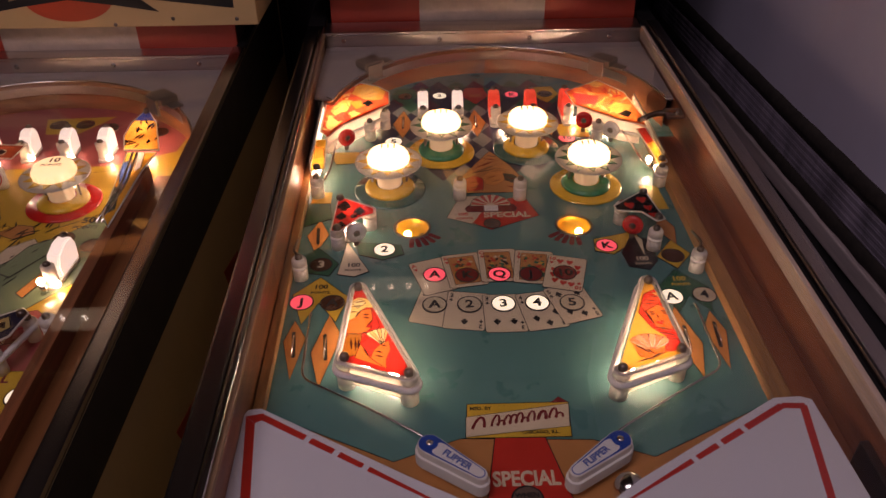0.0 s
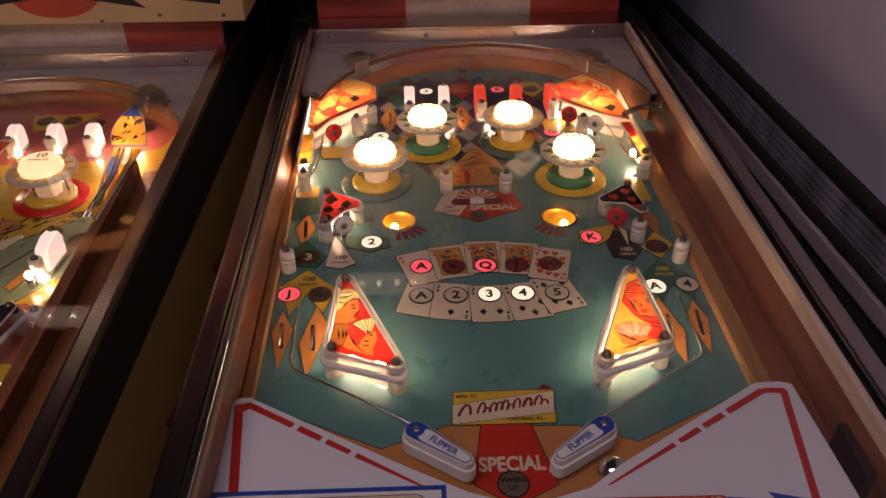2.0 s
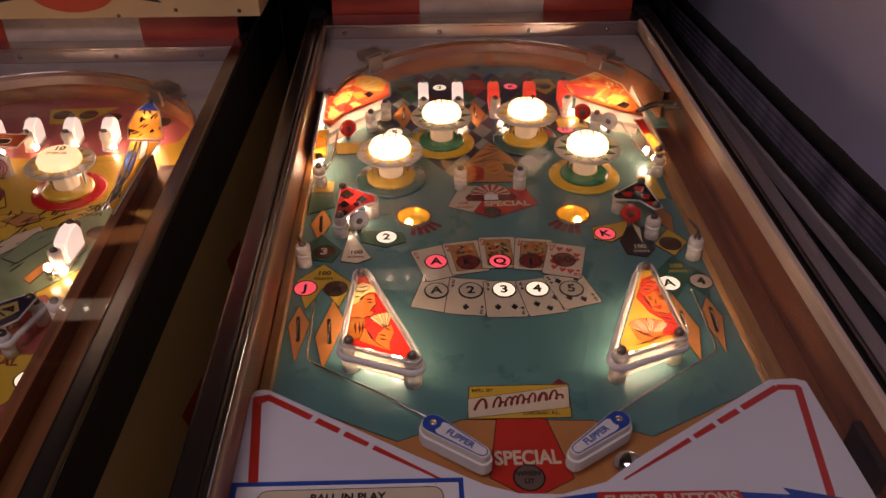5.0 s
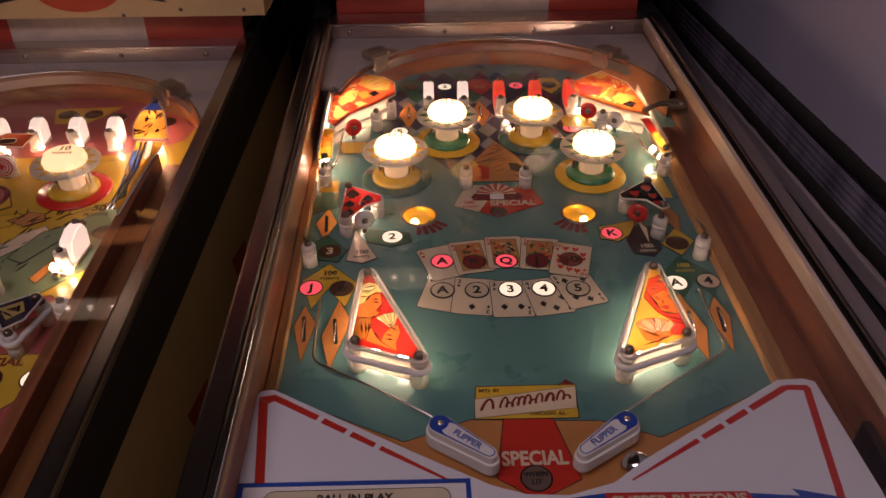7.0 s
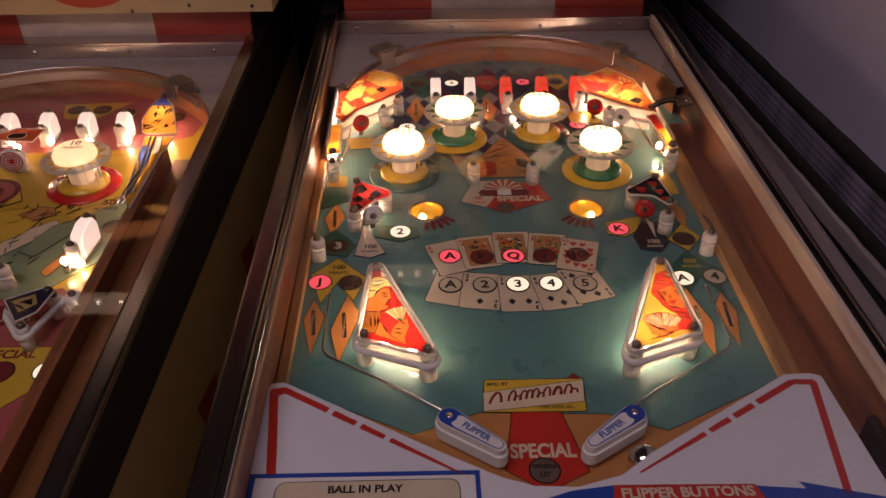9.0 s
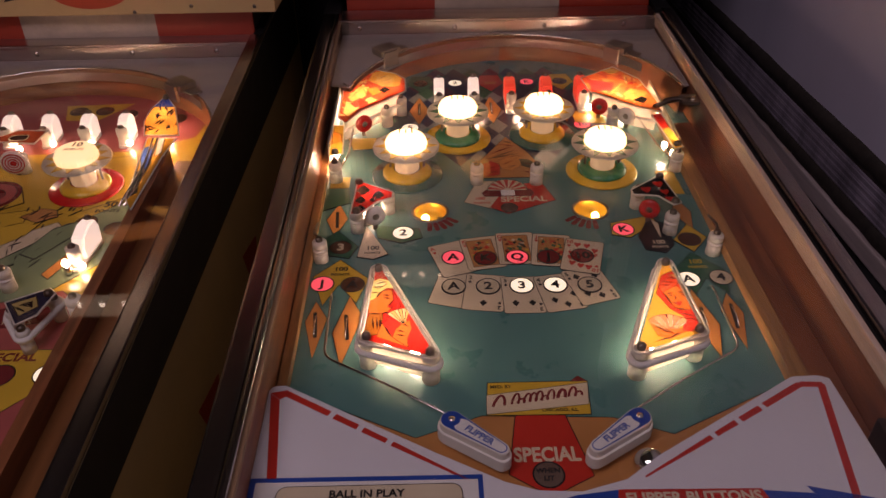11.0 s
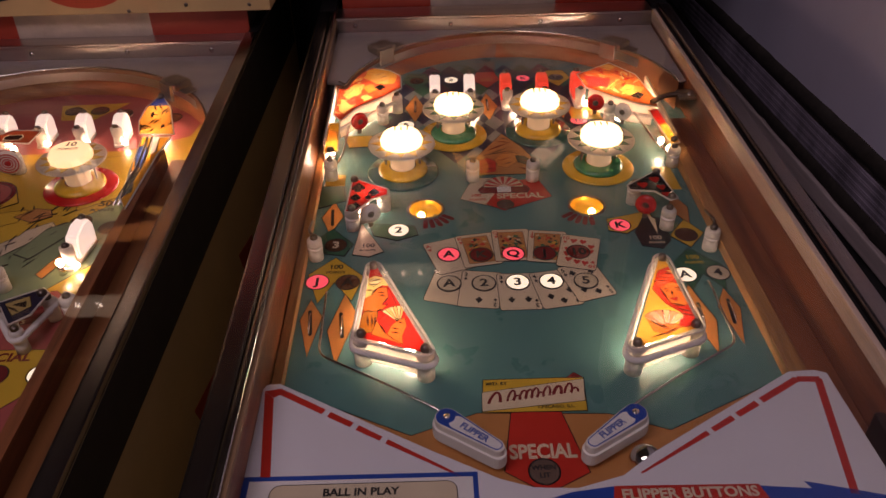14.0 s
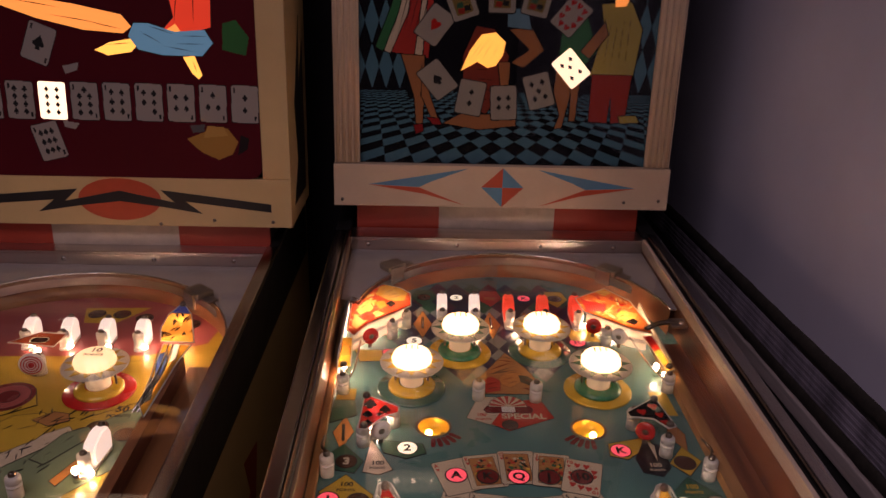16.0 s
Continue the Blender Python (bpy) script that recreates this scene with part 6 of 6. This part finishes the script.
def at_left(x, y):
    """From the room's table millimetres to the neighbour's own."""
    return x + 672, y + 85


def lmm(pts):
    return mm([at_left(x, y) for x, y in pts])


ink(pn, "pink_ground", lmm([(-900, 300), (-560, 345), (-480, 380), (-470, 300), (-500, 0), (-900, 0)]), PINK, 0)
ink(pn, "pink_ground", lmm([(-900, 975), (-410, 975), (-440, 790), (-520, 752), (-900, 740)]), PINK, 0)
ink(pn, "yellow_panel", lmm([(-665, 900), (-560, 905), (-600, 850), (-650, 850)]), GOLD, 0)
for x in (-690, -620, -560):
    lettering("100", 0.014, pose((x + 672) / 1000 + 0.005, 0.945, layer() + 0.000006), CREAM, pn)
ink(pn, "yellow_panel", lmm([(-560, 730), (-470, 745), (-480, 640), (-540, 600)]), GOLD)
ink(pn, "green_strip", lmm([(-640, 470), (-470, 640), (-450, 560), (-455, 520), (-530, 430), (-620, 400)]), PALE_GREEN)
ink(pn, "pink_panel", lmm([(-640, 400), (-505, 440), (-463, 400), (-470, 300), (-640, 240)]), PINK)
ink(pn, "yellow_panel", lmm([(-600, 348), (-472, 346), (-480, 285), (-540, 220), (-620, 260)]), GOLD)
ink(pn, "score_flag", lmm([(-582, 408), (-502, 420), (-512, 388), (-582, 374)]), DULLRED)
for word, x, y, s, mt in (("50", -535, 404, 0.020, CREAM), ("POINTS", -535, 389, 0.009, CREAM), ("SPECIAL", -522, 336, 0.0165, DULLRED), ("50", -507, 614, 0.017, INK), ("POINTS", -507, 599, 0.009, INK)):
    a, b = at_left(x, y)
    lettering(word, s, pose(a / 1000, b / 1000, layer() + 0.000006), mt, pn)
a, b = at_left(-520, 311)
insert(pn, a, b, "", DULLRED, r=0.014)
a, b = at_left(-474, 312)
insert(pn, a, b, "", INSERT_WHITE)
for x, y in ((-485, 560), (-525, 575), (-540, 560), (-500, 870), (-600, 880), (-640, 880), (-560, 868), (-480, 850), (-460, 545)):
    a, b = at_left(x, y)
    insert(pn, a, b, "", INSERT_DARK, r=0.0125)
ink(pn, "slot_panel", lmm([(-640, 520), (-560, 575), (-548, 560), (-628, 470), (-655, 480)]), CREAM)
ink(pn, "slot_panel", lmm([(-540, 470), (-520, 520), (-508, 518), (-530, 462)]), ORANGE)
# a pale figure-like shape with dark line work, a ringed disc and a green lane band
for nm, pts, mt in (("cream_shape", [(-668, 560), (-640, 596), (-604, 604), (-580, 580), (-590, 548), (-620, 520), (-650, 524)], GOLD), ("tan_shape", [(-612, 588), (-592, 606), (-572, 602), (-566, 588), (-588, 576)], TAN), ("gold_shape", [(-700, 640), (-640, 660), (-622, 622), (-660, 596), (-710, 600)], GOLD),
                    ("tan_shape", [(-690, 520), (-660, 540), (-640, 500), (-660, 470), (-700, 470)], TAN), ("cream_shape", [(-560, 560), (-536, 574), (-522, 560), (-560, 500), (-580, 510)], PALE_GREEN)):
    ink(pn, nm, lmm(pts), mt, 0.0012)
for r, mt in ((0.034, DULLRED), (0.028, PINK), (0.014, DULLRED)):
    a, b = at_left(-668, 640)
    ink(pn, "ringed_disc", disc(a / 1000, b / 1000, r, 32), mt, 0.001)
rng = random.Random(5)
for k in range(54):
    x, y, an, L = rng.uniform(-690, -550), rng.uniform(480, 604), rng.uniform(20, 110), rng.uniform(6, 20)
    a, b = at_left(x, y)
    part("print_line", prism(bmesh.new(), stroke(a, b, a + L * math.cos(radians(an)), b + L * math.sin(radians(an)), rng.uniform(1.0, 1.8))[0], 0.0, layer()), INK, pn)

NB = NEIGHBOUR
bumper(NB @ pose(0.120, 0.741, 0.0008), "pop bumper with glowing cap and yellow skirt on red disc", YELLOW_PLASTIC, GOLD, RED_PLASTIC, DIM_CAP, (("10", 0.006, 0.015), ("POINTS", -0.006, 0.0075)))
a, b = at_left(-760, 640)
bumper(NB @ pose(a / 1000, b / 1000, 0.0008), "pop bumper with glowing cap and red skirt", RED_PLASTIC, RED, YELLOW_PLASTIC)
for x, y in ((-700, 784), (-644, 784), (-588, 783), (-534, 782)):
    a, b = at_left(x, y)
    lane_guide(NB @ pose(a / 1000, b / 1000, 0.0008) @ Matrix.Diagonal((1.05, 0.68, 1.0, 1)), "glowing white plastic lane guide with a screwed post", LANE_WHITE)
a, b = at_left(-500, 504)
lane_guide(NB @ pose(a / 1000, b / 1000, 0.0008, 0, 0, -6) @ Matrix.Diagonal((1.0, 0.95, 1.0, 1)), "large glowing white plastic lane guide with a post", LANE_WHITE)
for x, y in ((-565, 445), (-650, 700), (-470, 395), (-468, 640)):
    a, b = at_left(x, y)
    post(NB @ pose(a / 1000, b / 1000, 0.0006))
a, b = at_left(-655, 690)
target(NB @ pose(a / 1000, b / 1000, 0.0008, 0, 0, 10), "white round target with red printed rings", WHITE_RUBBER, RED_PLASTIC, 0.017)
cracks = [(lmm([(-502, 822), (-490, 858), (-474, 840), (-464, 820)]), (0.02, 0.06, 0.35))]
rng = random.Random(31)
for k in range(26):
    x, y, a, L = rng.uniform(-672 + 176, -672 + 226), rng.uniform(738, 812), rng.uniform(0, 180), rng.uniform(10, 22)
    x0, y0 = at_left(x, y)
    cracks.append(stroke(x0, y0, x0 + L * math.cos(radians(a)), y0 + L * math.sin(radians(a)), rng.uniform(1.4, 2.6)))
plastic(NB, "orange crackle-printed side plastic with a blue tip", lmm([(-490, 734), (-502, 775), (-503, 815), (-492, 858), (-468, 816), (-442, 732)]), cracks, (0.80, 0.36, 0.05), z=0.034, screws=lmm([(-490, 848)]))
lane_art = [(lmm([(-484, 700), (-474, 712), (-462, 660), (-470, 640)]), (0.05, 0.10, 0.32)), (lmm([(-476, 640), (-468, 644), (-460, 590), (-468, 580)]), (0.05, 0.06, 0.05)), (lmm([(-470, 730), (-462, 730), (-456, 690), (-462, 680)]), A_WHITE)]
plastic(NB, "narrow yellow and blue lane plastic, lit", lmm([(-486, 731), (-446, 729), (-452, 680), (-456, 552), (-470, 578), (-476, 640)]), lane_art, A_YELLOW, z=0.031)
for x in (-458, -464):
    wire("lane_wire", NB, "polished steel wire guide beside the lit lane plastic", smooth_path([((x + 672) / 1000 - 0.012, 0.810, 0.034), ((x + 672) / 1000 - 0.004, 0.74, 0.034), ((x + 672) / 1000 - 0.010, 0.650, 0.030)]), 0.0017)
plastic(NB, "dark printed plastic above the round target", lmm([(-700, 722), (-668, 752), (-628, 748), (-632, 712)]), [(turned(rounded(0.026, 0.016, 0.006), 0, (-660 + 672) / 1000, (730 + 85) / 1000), A_WHITE), (turned(rounded(0.022, 0.012, 0.005), 0, (-660 + 672) / 1000, (730 + 85) / 1000), A_DARK)], A_BROWN, z=0.036)
plastic(NB, "dark printed kicker plastic with pale picture", lmm([(-530, 378), (-492, 400), (-484, 392), (-490, 358), (-506, 344)]), [(lmm([(-522, 376), (-502, 387), (-494, 371), (-508, 358)]), (0.5, 0.4, 0.15)), (lmm([(-513, 374), (-503, 379), (-500, 371)]), A_DARK), stroke(at_left(-521, 373)[0], at_left(-521, 373)[1], at_left(-502, 362)[0], at_left(-502, 362)[1], 1.6)], (0.03, 0.03, 0.06), z=0.036, screws=lmm([(-490, 390)]))
kb = thing("rubber_band", NB, "white rubber band round the kicker posts", "rubber band")
part("band", tube(bmesh.new(), [(x, y, 0.020) for x, y in convex([q for p in lmm([(-526, 376), (-489, 394), (-503, 346)]) for q in disc(p[0], p[1], 0.007, 10)])], 0.0034, 8, True), WHITE_RUBBER, kb)
for x, y in ((-526, 376), (-489, 394), (-503, 346)):
    a, b = at_left(x, y)
    post(NB @ pose(a / 1000, b / 1000, 0.0006), r=0.0070)
for x, y, lamp in ((-474, 735, CORNER_BULB), (-472, 680, SMALL_BULB), (-508, 470, LANE_BULB), (-482, 800, CORNER_BULB), (-668, 735, LANE_BULB), (-462, 610, LANE_BULB)):
    a, b = at_left(x, y)
    bulb_at(NB @ pose(a / 1000, b / 1000, 0.0005), r=0.0045, kind=lamp)

NW = 0.320
lb = standing(NEIGHBOUR, 0.0165, 1.083, 0.114)
neck(standing(NEIGHBOUR, 0.031, 1.090, 0.072), "red and white striped neck panel under the backbox", 0.07)
b2 = backbox(lb, "ivory backbox with dark red printed backglass", (BOX_YELLOW, BOX_YELLOW), NW)
part("front_frame", box(bmesh.new(), -NW, 0.0, 0.0, NW, 0.084, 0.016, 0.002), BOX_YELLOW, b2, "ivory painted front frame")
for x0, x1 in ((-NW, -NW + 0.046), (NW - 0.046, NW)):
    part("front_frame", box(bmesh.new(), x0, 0.0842, 0.0, x1, 0.70, 0.016, 0.002), BOX_YELLOW, b2)
raised("red_sun", [(0.068 * math.cos(t) + 0.036, 0.046 + 0.036 * math.sin(t)) for t in np.linspace(0, 2 * math.pi, 40)[:-1]], BOX_ORANGE, b2, 0.0155, 0.0164)
for sx in (-1, 1):
    raised("black_bolt", mm([(36, 61), (36, 43), (36 + sx * 70, 34), (36 + sx * 135, 23), (36 + sx * 108, 44), (36 + sx * (250 if sx > 0 else 310), 27), (36 + sx * (250 if sx > 0 else 310), 41), (36 + sx * 68, 63), (36 + sx * 90, 42)]), BLACK_PAINT, b2, 0.0155, 0.0168)
for x, y in ((0.288, 0.010), (0.19, 0.012), (0.10, 0.004)):
    part("nail", lathe(bmesh.new(), [(0.003, 0.0162), (0.003, 0.017), (0, 0.0172)], 10, (x, y, 0)), SCREW, b2)
side_bolt = bmesh.new()
prism(side_bolt, [(0.0, 0.03), (0.0, 0.30), (0.05, 0.22), (0.03, 0.34), (0.10, 0.20), (0.08, 0.10), (0.13, 0.03)], 0.0, 0.0006)
bmesh.ops.transform(side_bolt, matrix=Matrix(((0, 0, 1, NW + 0.0002), (0, 1, 0, 0), (1, 0, 0, -0.150), (0, 0, 0, 1))), verts=side_bolt.verts[:])
part("side_stencil", side_bolt, BLACK_PAINT, b2, "black stencil on the box side")
MAROON = (0.072, 0.006, 0.010)
sh = []
PIPS = {2: ((0, 10), (0, -10)), 3: ((0, 13), (-8, -6), (8, -6)), 4: ((-8, 9), (8, 9), (-8, -9), (8, -9)), 5: ((-8, 15), (8, 15), (-8, 0), (8, 0), (8, -14)), 6: ((-8, 15), (8, 15), (-8, 0), (8, 0), (-8, -15), (8, -15)), 7: ((0, 18), (-8, 8), (8, 8), (-8, -5), (8, -5), (-8, -18), (8, -18)), 8: ((-8, 18), (8, 18), (-8, 6), (8, 6), (-8, -6), (8, -6), (-8, -18), (8, -18))}
CARD_DIM, BLK = (0.36, 0.32, 0.28), (0.02, 0.02, 0.02)


def glass_card(x, y, a, spots):
    sh.append((turned(rounded(0.0445, 0.0615, 0.004), a, x, y), BLK))
    sh.append((turned(rounded(0.0425, 0.0595, 0.004), a, x, y), CARD_DIM))
    for px, py in spots:
        sh.append((turned(spade(px / 1000, py / 1000, 0.0058), a, x, y), BLK))
    for s in (1, -1):
        sh.append((turned(mm([(-18 * s, 26 * s), (-15 * s, 26 * s), (-15 * s, 18 * s), (-18 * s, 18 * s)]), a, x, y), BLK))


for k in range(11):
    if k != 6:
        glass_card(0.252 - 0.0507 * k, 0.2075, -2, PIPS[min(k + 2, 8)])
glass_card(-0.062, 0.296, -22, ())
sh.append((turned(spade(0, 0, 0.013), -22, -0.062, 0.296), BLK))
glass_card(-0.066, 0.142, 14, [(px, py) for px in (-9, 0, 9) for py in (15, 0, -15)])
sh += [
    (mm([(155, 150), (178, 128), (205, 116), (228, 126), (238, 146), (222, 168), (190, 164)]), (0.42, 0.22, 0.05)),
    (mm([(182, 152), (222, 156), (216, 170), (190, 172)]), (0.52, 0.30, 0.08)),
    (mm([(236, 124), (252, 134), (256, 152), (242, 158)]), (0.02, 0.015, 0.015)),
    (mm([(162, 172), (186, 174), (184, 162), (166, 160)]), (0.10, 0.10, 0.10)),
    (mm([(222, 292), (258, 284), (264, 312), (245, 338), (224, 332)]), (0.04, 0.17, 0.05)),
    (mm([(-30, 262), (-4, 268), (-8, 256), (-26, 250)]), CARD_DIM),
    (mm([(-40, 176), (-14, 172), (-22, 162), (-38, 166)]), CARD_DIM),
]
sh = [(poly, tuple(0.78 * v for v in c)) for poly, c in sh]
painted_sheet("backglass_print", [(x, y + 0.386) for x, y in rounded(0.550, 0.604, 0.022)], 0.0012, MAROON, sh, b2, ART_GLASS, 0.0165, 0.0, "dark red printed backglass")
lk = raised("lit_card", turned(rounded(0.0425, 0.0595, 0.004), -2, -0.052, 0.2075), LIT_CARD, b2, 0.0166, 0.0172, "playing card lit from behind")
for px, py in PIPS[8]:
    raised("lit_card_pip", turned(spade(px / 1000, py / 1000, 0.005), -2, -0.052, 0.2075), INK, lk, 0.0171, 0.0175)


def lit_shape(name, pts, material, label):
    ob = raised(name, mm(pts), material, b2, 0.0166, 0.0172 + 0.0001 * len(b2.children) % 0.0007, label)
    raised(name + "_outline", grown(mm(pts), 0.0014), INK, b2, 0.0166, 0.01705)
    return ob


lit_shape("lit_legs", [(-112, 352), (-60, 334), (10, 318), (70, 314), (84, 324), (70, 342), (0, 356), (-112, 372)], LIT_ORANGE, "orange leg shape lit from behind")
lit_shape("lit_jeans", [(78, 310), (92, 290), (130, 282), (190, 282), (208, 302), (196, 322), (150, 318), (110, 330), (88, 330)], LIT_SKY, "pale blue shape lit from behind")
lit_shape("lit_shirt", [(128, 316), (160, 312), (206, 326), (210, 400), (140, 400), (150, 340)], LIT_RED, "red shirt shape lit from behind")
lit_shape("lit_arm", [(112, 300), (128, 296), (160, 318), (152, 330), (126, 314)], LIT_ORANGE, "orange arm shape lit from behind")
lit_shape("lit_foot", [(24, 288), (48, 300), (80, 306), (92, 298), (80, 286), (44, 280)], LIT_HAIR, "yellow foot shape lit from behind")
lit_shape("lit_foot", [(160, 280), (178, 282), (188, 252), (182, 246), (172, 256)], LIT_HAIR, "yellow foot shape lit from behind")
for x0, y0, x1, y1 in ((96, 318, 128, 300), (110, 326, 150, 314), (132, 296, 180, 288), (150, 300, 196, 300), (160, 312, 200, 312), (-100, 362, -20, 350), (-40, 340, 40, 328), (20, 330, 70, 320), (150, 330, 160, 390), (180, 330, 184, 395), (40, 296, 84, 300), (174, 276, 180, 256)):
    raised("dark_line", stroke(x0, y0, x1, y1, 1.3)[0], INK, b2, 0.0166, 0.01795)
score_window(b2, -0.205, 0.0, 0.502, 0.560, 0.0172)
